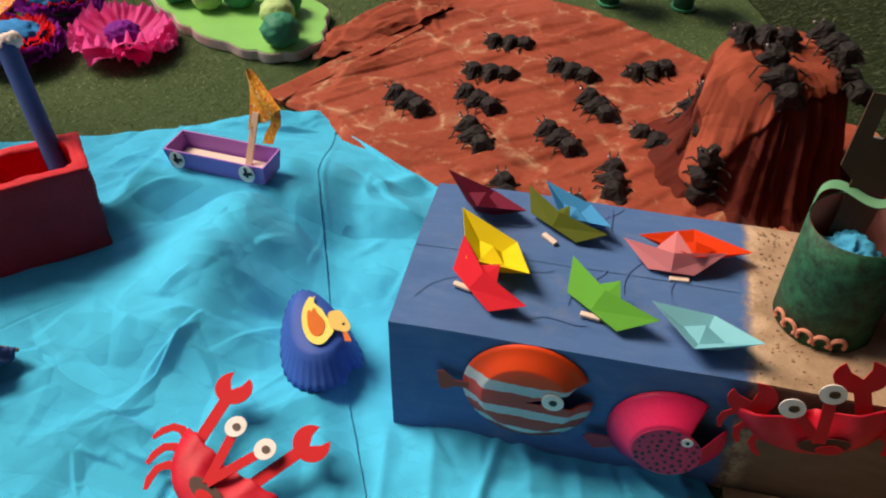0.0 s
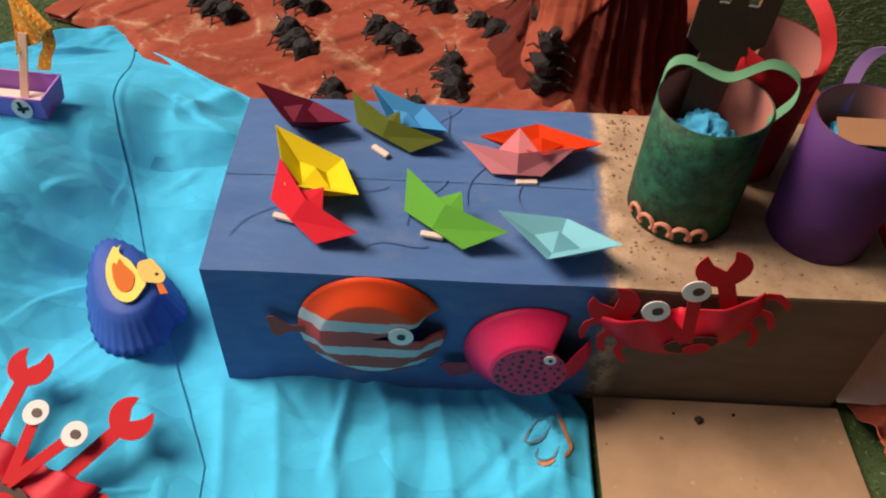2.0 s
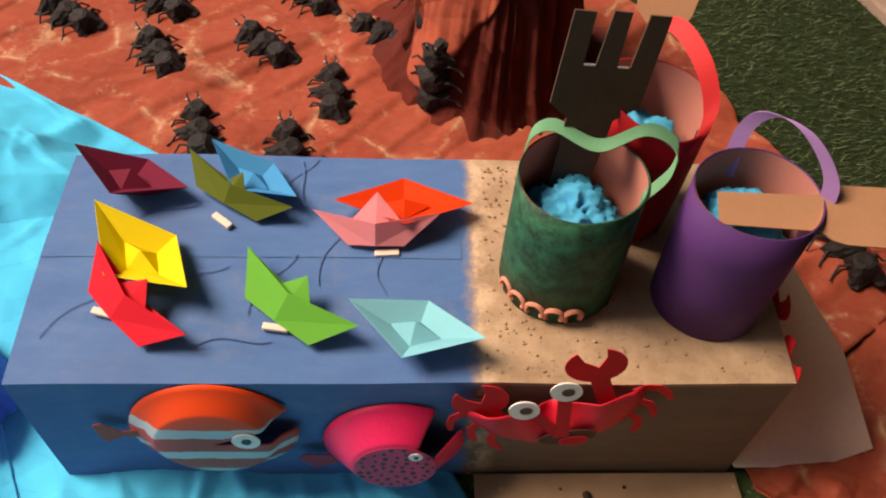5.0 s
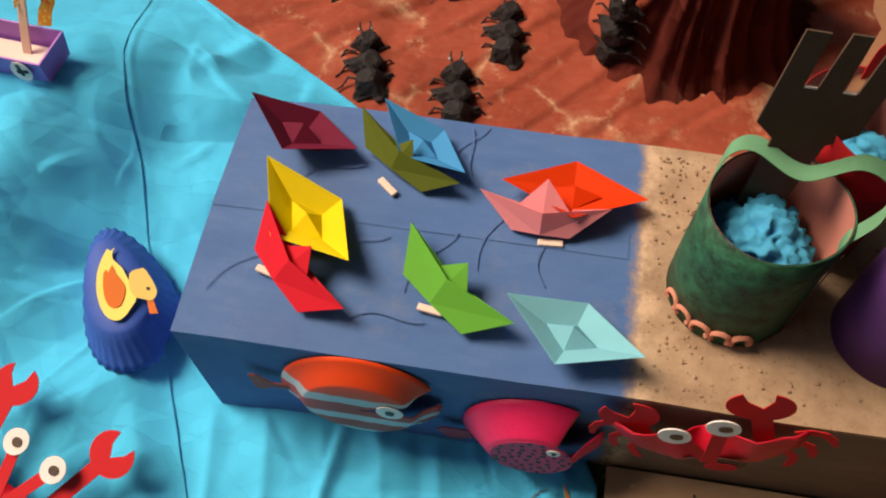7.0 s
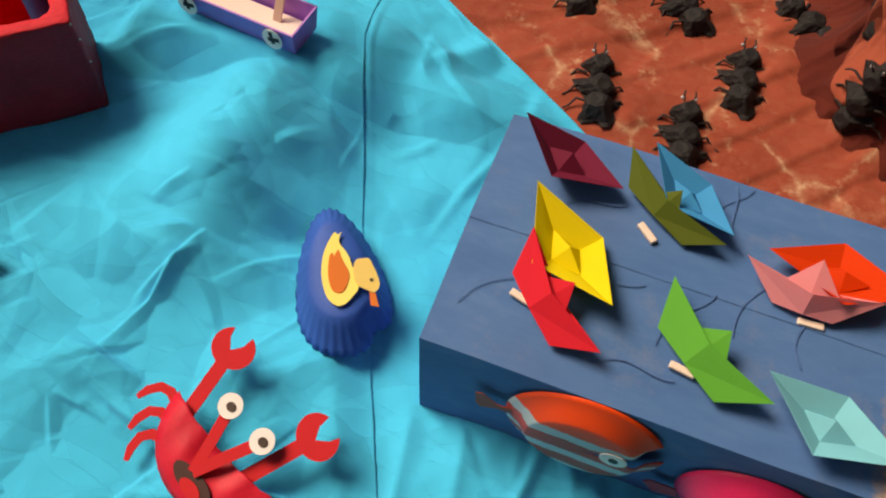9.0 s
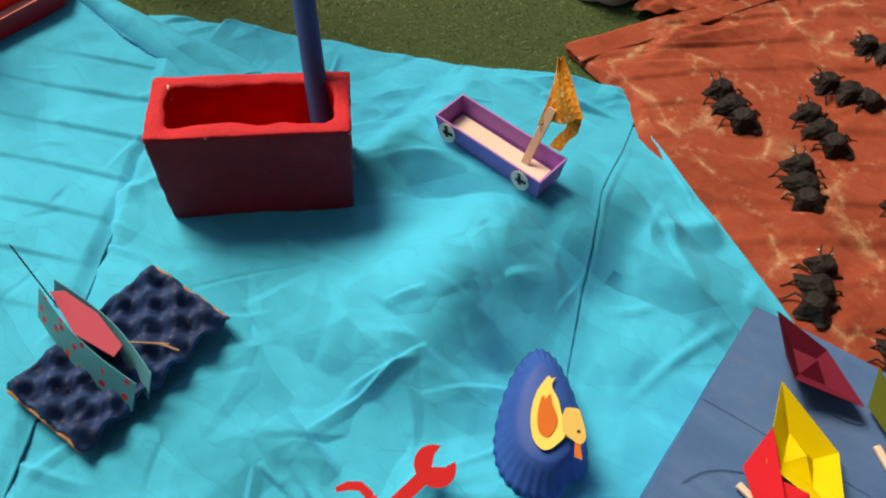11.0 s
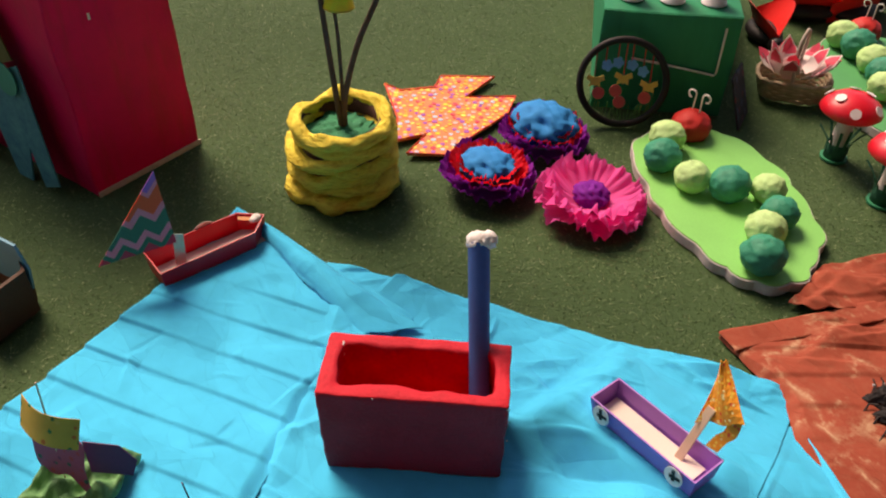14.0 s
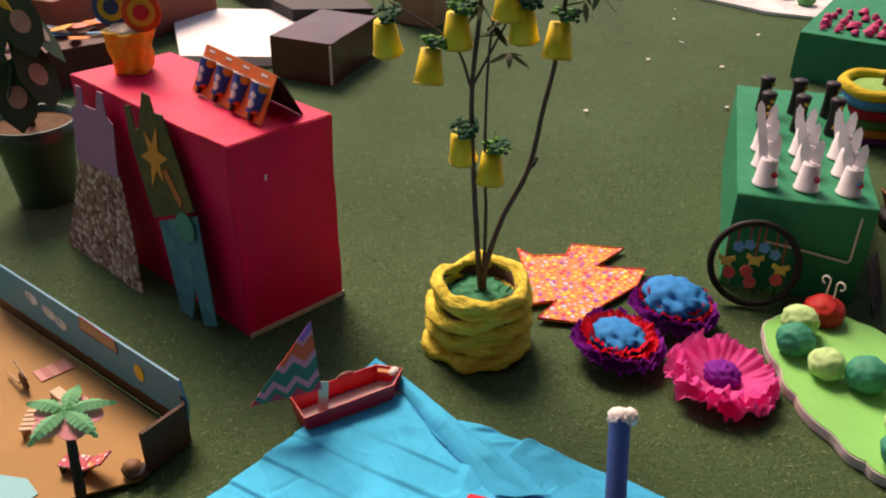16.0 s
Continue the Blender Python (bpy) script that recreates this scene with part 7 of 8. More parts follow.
caterpillar([(-1.055, 1.400, 0.050), (-1.012, 1.312, 0.050), (-0.905, 1.290, 0.046), (-0.818, 1.325, 0.052), (-0.742, 1.388, 0.044), (-0.672, 1.312, 0.047), (-0.665, 1.232, 0.048), (-0.618, 1.135, 0.052)], (-1.052, 1.515, 0.056), "caterpillar of light and dark green tissue balls with a red head")
leaf_board([(-1.02, 2.13), (-0.86, 2.02), (-0.70, 1.945), (-0.55, 1.98), (-0.50, 2.2), (-0.62, 2.45), (-0.85, 2.55), (-1.05, 2.42)], "green leaf-shaped foam board further off on the turf", 2, plain("leaf_paint_dark", (0.06, 0.33, 0.12), 0.55, 0.10, 7, 150))
caterpillar([(-1.005, 2.36, 0.052), (-0.935, 2.32, 0.056), (-0.855, 2.26, 0.052), (-0.80, 2.20, 0.052), (-0.76, 2.12, 0.05)], (-0.98, 2.47, 0.055), "second caterpillar of green tissue balls")


# ---- mushrooms ----
def mushroom(x, y, h, r, seed):
    root = thing("toy_mushroom", pose(x, y, 0.004), "white-stalked toy mushroom with a white-spotted red cap", "toy mushroom", "red spotted mushrooms in the turf")
    part("stalk", lathe([(0.026, 0.0), (0.023, h * 0.5), (0.021, h)], 20), plain("stalk_white", (0.70, 0.62, 0.58), 0.6, 0.1), root, smooth=True)
    part("cap", moved(lathe([(0.012, 0.0), (r * 0.9, -0.004), (r, 0.004), (r * 0.86, 0.026), (r * 0.55, 0.044), (r * 0.2, 0.052), (0.0005, 0.053)], 36), pose(0, 0, h)), plain("cap_red", (0.72, 0.014, 0.03), 0.35, 0.1, 12, 120, spec=0.5), root, smooth=True)
    rng = random.Random(seed)
    for k in range(6):
        a, q = k * 1.05 + seed, rng.choice((0.55, 0.85))
        z = h + (0.046 if q < 0.7 else 0.029)
        part("cap_spot", moved(disc(0.0145, 0.0016, 14), Matrix()), WHITE, root, m=pose(r * q * math.cos(a), r * q * math.sin(a), z, 0, 0, math.degrees(a)) @ pose(0, 0, 0, 0, 24 if q < 0.7 else 48, 0))
    part("base", disc(0.037, 0.006, 24), plain("green_base", (0.015, 0.24, 0.12), 0.6, 0.15), root, "green disc base")
    felt = plain("dark_felt_grass", (0.010, 0.10, 0.055), 0.8, 0.2)
    solid(part("grass_sleeve", lathe([(0.0285, 0.006), (0.029, 0.03), (0.0295, 0.052)], 24, lambda a, k: 1 + (0.04 * math.sin(9 * a) if k == 2 else 0)), felt, root, "dark green felt sleeve", smooth=True), 0.001, 1)
    for k in range(11):
        a = k * 0.571 + seed
        out, up = rng.uniform(0.040, 0.072), rng.uniform(0.075, 0.115)
        pts = smooth_line([Vector((q * math.cos(a), q * math.sin(a), z)) for q, z in ((0.0305, 0.022), (0.032, 0.052), ((0.034 + out) / 2, up * 0.82), (out, up))], 4)
        solid(part("grass_blade", ribbon(pts, 0.0085, (-math.sin(a), math.cos(a), 0)), felt, root), 0.0008, 0)


for k, (x, y, h, r) in enumerate(((-0.725, 1.752, 0.15, 0.082), (-0.541, 1.642, 0.15, 0.082), (0.235, 1.66, 0.15, 0.08), (0.455, 1.68, 0.15, 0.08), (-0.40, 2.05, 0.15, 0.08))):
    mushroom(x, y, h, r, k + 1)


# ---- the green cart ----
GO, GU, GV = Vector((-1.371, 1.475, 0.0)), Vector((0.305, 0.238, 0)), Vector((-0.585, 0.790, 0))
GH = 0.315
GREENPAPER = brushed("green_wrapping_paper", (0.003, 0.24, 0.115), (0.003, 0.16, 0.080), 0.55, 0.15)


def cart():
    root = thing("covered_cart", Matrix(), "long block wrapped in green paper like a garden cart", "display block")
    part("cover", quad_box(GO, GU, GV, GH, 5), GREENPAPER, root)
    u = GU.normalized()
    nrm = Vector((u.y, -u.x, 0))
    m = Matrix((u, Vector((0, 0, 1)), nrm)).transposed().to_4x4()
    m.translation = GO + nrm * 0.008
    part("cord", tube([(0.345, 0.285, 0), (0.345, 0.150, 0), (0.340, 0.140, 0.001), (0.18, 0.165, 0), (0.10, 0.175, 0.0)], 0.0035, 6), plain("white_cord", (0.70, 0.66, 0.60), 0.7, 0.1), root, "white cord line", m=m)


cart()


def flower_wheel():
    u = GU.normalized()
    nrm = Vector((u.y, -u.x, 0))
    c = Vector((-1.262, 1.462, 0.132))
    z = (nrm + Vector((0, 0, 0.28))).normalized()
    up = z.cross(u)
    m = Matrix((u, up, z)).transposed().to_4x4()
    m.translation = c
    root = thing("flower_wheel", m, "black ring wheel with hanging felt butterflies and flowers", "wheel")
    part("tyre", tube([(0.122 * math.cos(a), 0.122 * math.sin(a), 0) for a in np.linspace(0, 2 * math.pi, 49)[:-1]], 0.0105, 10, True), plain("black_rubber", (0.012, 0.011, 0.011), 0.6, 0.2, 20, 150, 0.5), root, smooth=True)
    red, blue, gold, coral, green = plain("red_thread", (0.5, 0.04, 0.04), 0.7, 0.1), plain("blue_felt", (0.10, 0.33, 0.62), 0.8, 0.1), plain("gold_felt", (0.62, 0.44, 0.10), 0.8, 0.1), plain("coral_felt", (0.55, 0.09, 0.09), 0.8, 0.15), plain("wheel_grass", (0.07, 0.20, 0.06), 0.8, 0.3)

    def flower5(r):
        out = []
        for k in range(30):
            a = 2 * math.pi * k / 30
            out.append((r * (0.72 + 0.28 * abs(math.cos(2.5 * a))) * math.cos(a), r * (0.72 + 0.28 * abs(math.cos(2.5 * a))) * math.sin(a)))
        return prism(out, 0.003)

    for x, top, y in ((-0.055, 0.107, 0.052), (-0.022, 0.117, 0.062), (0.018, 0.117, 0.058), (0.052, 0.108, 0.042), (-0.082, 0.086, 0.012), (0.0, 0.118, 0.022), (0.076, 0.090, 0.006)):
        part("thread", tube([(x, top, 0), (x, y, 0)], 0.0017, 5), red, root)
    for x, y in ((-0.050, 0.046), (-0.020, 0.056), (0.020, 0.052), (0.052, 0.036)):
        part("felt_flower", flower5(0.017), blue, root, "blue felt flower", m=pose(x, y, 0.002))
    for x, y in ((-0.078, 0.002), (0.0, 0.014), (0.074, -0.004)):
        part("butterfly", prism([(0, 0.006), (0.022, 0.016), (0.026, 0.002), (0.014, -0.004), (0.016, -0.020), (0.004, -0.014), (0, -0.018), (-0.004, -0.014), (-0.016, -0.020), (-0.014, -0.004), (-0.026, 0.002), (-0.022, 0.016)], 0.003), gold, root, "gold felt butterfly", m=pose(x, y, 0.002))
    for x, y in ((-0.066, -0.034), (-0.018, -0.024), (-0.004, -0.056), (0.066, -0.038)):
        part("felt_rose", disc(0.0175, 0.005, 18), coral, root, "coral felt rose", m=pose(x, y, 0.004))
        part("rose_stem", tube([(x, y - 0.014, 0.002), (x * 0.9, -0.100 + abs(x) * 0.35, 0)], 0.0018, 5), green, root)
    rng = random.Random(2)
    for k in range(26):
        x = -0.09 + 0.18 * k / 25
        y = -math.sqrt(max(0, 0.116 ** 2 - x * x))
        part("felt_grass", tube([(x, y, 0), (x + rng.uniform(-0.01, 0.01), y + rng.uniform(0.02, 0.05), 0.001)], 0.0014, 4), green, root)


flower_wheel()


def rabbit_cup_model():
    root = thing("rabbit_cup", Matrix(), "upturned white paper cup rabbit with tall paper ears", "paper cup", "white rabbit cups on the green cart")
    white = plain("cup_white", (0.78, 0.75, 0.77), 0.45, 0.05, 20, 150)
    part("cup", lathe([(0.0365, 0.0), (0.0365, 0.003), (0.0345, 0.004), (0.025, 0.078), (0.023, 0.080), (0.0, 0.080)], 28), white, root, smooth=True)
    for s, t in ((-1, -12), (1, 4)):
        ear = prism([(-0.012, 0.0), (0.012, 0.0), (0.0165, 0.040), (0.012, 0.078), (0.0, 0.095), (-0.012, 0.078), (-0.0165, 0.040)], 0.0012)
        part("ear", ear, white, root, "white paper ear", m=pose(s * 0.012 - 0.006, 0.010, 0.060, 90, t, -20))
    return root


first_cup = rabbit_cup_model()
bow_colours = ((0.62, 0.03, 0.04), (0.70, 0.12, 0.33), (0.08, 0.33, 0.60), (0.70, 0.50, 0.05))
k = 0
for j in range(3):
    for i in range(3):
        p = GO + GU * (0.20 + 0.30 * i) + GV * (0.085 + 0.135 * j)
        m = pose(p.x, p.y, GH + 0.004, 0, 0, 20)
        if k == 0:
            first_cup.matrix_basis = m
            cupob = first_cup
        else:
            cupob = copy_thing(first_cup, m)
        col = bow_colours[(i + 2 * j) % 4]
        part("nose", ball(0.010, (0.026, -0.020, 0.040), 1.0, 2, 0.1, k), plain("bow", col, 0.6, 0.1), cupob, "coloured paper nose", smooth=True)
        part("shiny_sticker", disc(0.0065, 0.0008, 12), plain("silver_sticker", (0.8, 0.78, 0.76), 0.15, 0.05, metal=0.6), cupob, m=pose(0.010, -0.012, 0.0805))
        k += 1


def penguin_model():
    root = thing("black_cup", Matrix(), "black paper cup figure with gold beads", "paper cup", "black bead cups on the green cart")
    part("cup", lathe([(0.024, 0.0), (0.021, 0.05), (0.020, 0.085), (0.026, 0.118), (0.020, 0.124), (0.0, 0.124)], 24), plain("black_paper_cup", (0.015, 0.013, 0.015), 0.5, 0.2), root, smooth=True)
    for q, (a, z) in enumerate(((-50, 0.03), (-40, 0.055), (-48, 0.08), (-30, 0.10))):
        part("bead", ball(0.0075, (0.025 * math.cos(radians(a)), 0.025 * math.sin(radians(a)), z), 1, 2), plain("gold_bead", (0.60, 0.36, 0.06), 0.3, 0.1, metal=0.4), root, "gold bead", smooth=True)
    return root


fp = penguin_model()
k = 0
for j in range(2):
    for i in range(3):
        p = GO + GU * (0.22 + 0.28 * i) + GV * (0.56 + 0.17 * j)
        m = pose(p.x, p.y, GH + 0.004, 0, 0, 30 * j)
        if k == 0:
            fp.matrix_basis = m
        else:
            copy_thing(fp, m)
        k += 1


# ---- beside the cart ----
def basket():
    root = thing("wicker_basket", pose(-0.985, 1.985, 0.004, 0, 0, 30), "small wicker basket full of pink and white paper petals", "basket")
    wick = plain("wicker", (0.48, 0.37, 0.25), 0.7, 0.25, 40, 200, 0.5)
    for q in range(6):
        pts = [((0.088 + 0.004 * q) * math.copysign(abs(math.cos(a)) ** 0.6, math.cos(a)), (0.055 + 0.003 * q) * math.copysign(abs(math.sin(a)) ** 0.6, math.sin(a)), 0.008 + 0.0115 * q + 0.0025 * math.sin(14 * a + q * 3.14)) for a in np.linspace(0, 2 * math.pi, 61)[:-1]]
        part("wicker_hoop", tube(pts, 0.0068, 7, True), wick, root, smooth=True)
    part("handle", tube(smooth_line([(-0.01, -0.06, 0.07), (-0.015, -0.035, 0.17), (0.0, 0.0, 0.215), (0.012, 0.03, 0.18), (0.012, 0.055, 0.07)], 6), 0.006, 7), plain("grey_twig", (0.42, 0.36, 0.31), 0.8, 0.2), root, "wrapped twig handle", smooth=True)
    rng = random.Random(5)
    white, pink, mauve = (plain(nm, c, 0.6, 0.1) for nm, c in (("petal_white", (0.84, 0.74, 0.72)), ("petal_pink", (0.80, 0.09, 0.15)), ("petal_mauve", (0.70, 0.45, 0.47))))
    shape = [(0, 0.014), (0.035, 0.030), (0.066, 0.026), (0.100, 0.0), (0.066, -0.026), (0.035, -0.030), (0, -0.014)]
    for q in range(17):
        a = q * 0.9
        r = rng.uniform(0.025, 0.075)
        tip = rng.uniform(0.8, 1.05)
        petal = part("paper_petal", prism([(x * tip, y) for x, y in shape], 0.0012), mauve if q % 5 == 2 else white, root, m=pose(r * math.cos(a) - 0.01, 0.6 * r * math.sin(a), 0.070 + rng.uniform(0, 0.015), rng.uniform(-20, 20), rng.uniform(-72, -35), math.degrees(a)))
        for z in (0.0016, -0.0009):
            part("pink_flush", prism([(0.034 + (x - 0.034) * 0.72 * tip + 0.012, y * 0.68) for x, y in shape[1:6]], 0.0004, z=z), pink, petal, "pink painted middle of the petal")


basket()
board = part("dark_board", prism([(0, 0), (0.12, 0), (0.12, 0.16), (0, 0.16)], 0.006), speckled("dark_poster", (0.035, 0.03, 0.045), [(0.10, 0.03, 0.04), (0.05, 0.06, 0.12), (0.02, 0.02, 0.02)], 40, 0.4),
             m=along((-0.985, 1.675, 0.006), (-1.035, 1.835, 0.006), (1, 0.2, 0.35)))
tagged(board, "small dark picture board leaning beside the cart", "picture board")


def ladybird(x, y, ang, s, label):
    root = thing("paper_ladybird", pose(x, y, 0.004, 0, 0, ang), label, "paper ladybird", "red and black folded paper ladybirds")
    for t, a in ((1, 26), (-1, -26)):
        bm = bmesh.new()
        rows = [[bm.verts.new((s * (u - 0.5) * 0.26, t * s * 0.09 * math.sin(math.pi * u) * v, s * 0.16 * v * math.sin(math.pi * (0.15 + 0.7 * u)))) for u in np.linspace(0, 1, 12)] for v in np.linspace(0.0, 1, 6)]
        for r0, r1 in zip(rows, rows[1:]):
            for i in range(11):
                bm.faces.new((r0[i], r0[i + 1], r1[i + 1], r1[i]))
        solid(part("wing", bm, plain("ladybird_red", (0.78, 0.028, 0.025), 0.45, 0.1), root, "red card wing"), 0.002, 0)
    part("body", moved(ball(0.07 * s, (0, 0, 0.03 * s), 0.5, 3), Matrix.Diagonal((1.5, 1, 1, 1))), plain("ladybird_black", (0.016, 0.013, 0.014), 0.5, 0.2), root, "black underside", smooth=True)
    part("head", ball(0.034 * s, (0.13 * s, 0, 0.035 * s), 0.9, 3), plain("ladybird_head", (0.016, 0.013, 0.014), 0.4, 0.2), root, smooth=True)


for x, y, a, s in ((-1.22, 2.56, 40, 1.0), (-1.10, 2.68, 70, 0.95), (-1.24, 2.28, -40, 0.85), (-1.30, 2.86, 60, 1.0), (-1.12, 2.98, 80, 0.95)):
    ladybird(x, y, a, s, "folded red and black card ladybird on the turf")


def rainbow_pot():
    root = thing("striped_pot", pose(-1.73, 2.985, 0.004), "pot wrapped in bands of coloured tissue with a thin tree", "flower pot")
    bands = ((0.02, 0.105, (0.14, 0.03, 0.22)), (0.055, 0.120, (0.62, 0.22, 0.04)), (0.095, 0.132, (0.07, 0.20, 0.06)), (0.14, 0.143, (0.48, 0.02, 0.04)), (0.185, 0.155, (0.03, 0.28, 0.52)), (0.225, 0.160, (0.75, 0.55, 0.04)))
    for z, r, c in bands:
        part("tissue_band", tube([(r * math.cos(a), r * math.sin(a), z + 0.004 * math.sin(5 * a)) for a in np.linspace(0, 2 * math.pi, 41)[:-1]], 0.024, 10, True), fibrous("band_tissue", c, shade(c, 0.6)), root, smooth=True)
    part("filling", ball(0.135, (0, 0, 0.205), 0.2, 3, 0.3, 1, 2), plain("lime_shreds", (0.20, 0.42, 0.10), 0.7, 0.3, 60, 200, 0.6), root)
    part("stem", tube([(0, 0, 0.2), (0.01, 0.01, 0.5), (0.0, 0.03, 0.9)], 0.012, 8), plain("brown_stem", (0.14, 0.06, 0.05), 0.7, 0.2), root, smooth=True)


rainbow_pot()


def second_block():
    o, u, v = Vector((-2.40, 3.40, 0)), Vector((0.62, 0.22, 0)), Vector((-0.35, 0.95, 0))
    root = thing("covered_block", Matrix(), "second block wrapped in green paper, further off", "display block")
    part("cover", quad_box(o, u, v, 0.235, 8), GREENPAPER, root)
    tray_root = thing("egg_tray", Matrix.Translation(o + Vector((0, 0, 0.240))), "bright pink egg tray lying on the green block", "egg tray")
    rng = random.Random(6)
    pk = plain("magenta_tray", (0.58, 0.04, 0.16), 0.6, 0.15)
    for i in range(7):
        for j in range(5):
            p = u * (0.12 + 0.11 * i + rng.uniform(-0.03, 0.03)) + v * (0.08 + 0.10 * j + rng.uniform(-0.03, 0.03))
            part("tray_cup", moved(lathe([(0.036, 0.0), (0.03, 0.02), (0.016, 0.042), (0.0, 0.044)], 10), Matrix.Translation(p) @ pose(0, 0, 0, rng.uniform(-40, 40), rng.uniform(-40, 40), 0) @ Matrix.Scale(rng.uniform(0.5, 0.95), 4)), pk, tray_root)


second_block()


# ---- further back ----
def plain_carton():
    root = thing("brown_box", Matrix(), "dark brown taped cardboard box on the turf", "box")
    o, u, v = Vector((-3.62, 1.41, 0)), Vector((-0.30, -0.17, 0)), Vector((-0.30, 0.46, 0))
    part("carton", quad_box(o, u, v, 0.21, 3, wob=0.003), plain("shiny_brown_box", (0.085, 0.022, 0.014), 0.22, 0.35, 6, 40, 0.5, spec=0.5, dist=0.004), root)
    part("edge_tape", tube([o + Vector((0.004, -0.004, 0.01)), o + Vector((0.004, -0.004, 0.20))], 0.006, 6), plain("pale_tape", (0.55, 0.50, 0.46), 0.4, 0.1), root)


plain_carton()
boardw = part("white_sheet", prism([(-5.3, 1.25), (-4.35, 0.93), (-3.98, 1.42), (-4.75, 1.95)], 0.05, z=0.004), plain("white_foam_sheet", (0.82, 0.81, 0.80), 0.6, 0.05, 5, 100))
tagged(boardw, "white foam sheet lying on the turf", "foam sheet")
boardk = part("dark_sheet", prism([(-5.6, 1.75), (-4.6, 1.72), (-4.35, 2.12), (-5.4, 2.45)], 0.12, z=0.004), plain("black_sheet", (0.02, 0.016, 0.016), 0.6, 0.2, 5, 100))
tagged(boardk, "black flat tray lying on the turf", "tray")
bag = part("paper_sack", quad_box((-4.42, 2.30, 0.004), (0.28, 0.10, 0), (-0.08, 0.2, 0), 0.42, 4, wob=0.02), plain("kraft_paper", (0.36, 0.20, 0.11), 0.75, 0.15, 12, 120, 0.3))
tagged(bag, "brown kraft paper sack standing on the turf", "paper bag")
chest = part("terracotta_chest", quad_box((-4.62, 0.42, 0.004), (-0.5, 1.05, 0), (-0.5, -0.25, 0), 0.34, 6, wob=0.01), plain("terracotta_box_paint", (0.24, 0.055, 0.035), 0.6, 0.15, 5, 100))
tagged(chest, "long terracotta painted box behind the table", "box")


def leaf_pile():
    """Cut paper leaves lying on a low dark box before the terracotta one."""
    low = part("low_box", quad_box((-4.30, 0.02, 0.004), (-0.02, 0.62, 0), (-0.30, -0.03, 0), 0.19, 9, wob=0.004), plain("dark_red_brown_box", (0.09, 0.030, 0.026), 0.6, 0.2, 6, 100))
    tagged(low, "low dark reddish brown box on the turf", "box")
    rng = random.Random(31)
    for q in range(14):
        c = rng.choice(((0.85, 0.25, 0.06), (0.80, 0.74, 0.66), (0.85, 0.45, 0.10), (0.80, 0.30, 0.22), (0.10, 0.36, 0.55)))
        o = part("paper_leaf", prism(rounded([(0, 0), (0.045, 0.030), (0.10, 0.022), (0.135, 0), (0.10, -0.022), (0.045, -0.030)], 3), 0.003), plain("leaf_paper", c, 0.7, 0.1), m=pose(-4.45 + rng.uniform(-0.12, 0.12), 0.33 + rng.uniform(-0.26, 0.26), 0.203 + 0.004 * q, rng.uniform(-10, 10), rng.uniform(-14, 4), rng.uniform(0, 360)))
        tagged(o, "cut paper leaf in a loose pile on a dark box", "paper leaf", "cut paper leaves on the low box")


leaf_pile()


def paper_litter():
    """White paper scraps strewn on the turf."""
    for k, (x, y) in enumerate(((-2.65, 2.18), (-2.69, 3.22), (-2.94, 3.89), (-3.45, 3.75), (-3.10, 3.40), (-3.60, 3.95), (-2.30, 2.75), (-3.0, 3.0))):
        s = part("paper_scrap", prism([(-0.012, -0.006), (0.010, -0.009), (0.016, 0.004), (-0.004, 0.009)], 0.002), WHITE, m=pose(x, y, 0.011, 8, -6, 50 * k))
        tagged(s, "tiny scrap of white paper on the turf", "paper scrap", "white paper scraps on the turf")


paper_litter()
runner = part("white_runner", prism([(-4.4, 4.25), (-3.2, 4.35), (-2.55, 4.70), (-2.4, 5.6), (-4.8, 5.3)], 0.02, z=0.004), fabric("white_cloth", (0.70, 0.66, 0.64), (0.8, 0.77, 0.75)))
tagged(runner, "white cloth runner with small coloured things, far off", "cloth")
for k, (x, y, c) in enumerate(((-3.55, 4.72, (0.05, 0.3, 0.12)), (-3.35, 4.75, (0.60, 0.05, 0.05)), (-3.15, 4.70, (0.08, 0.30, 0.10)), (-2.85, 4.85, (0.60, 0.20, 0.10)), (-2.70, 4.92, (0.6, 0.25, 0.1)))):
    o = part("toy_figure", ball(0.055, (0, 0, 0.03), 0.7, 3, 0.3, k), plain("toy_paint", c, 0.6, 0.2), m=pose(x, y, 0.024), smooth=True)
    tagged(o, "small coloured craft figure on a white runner", "craft figure", "small figures on the runner")


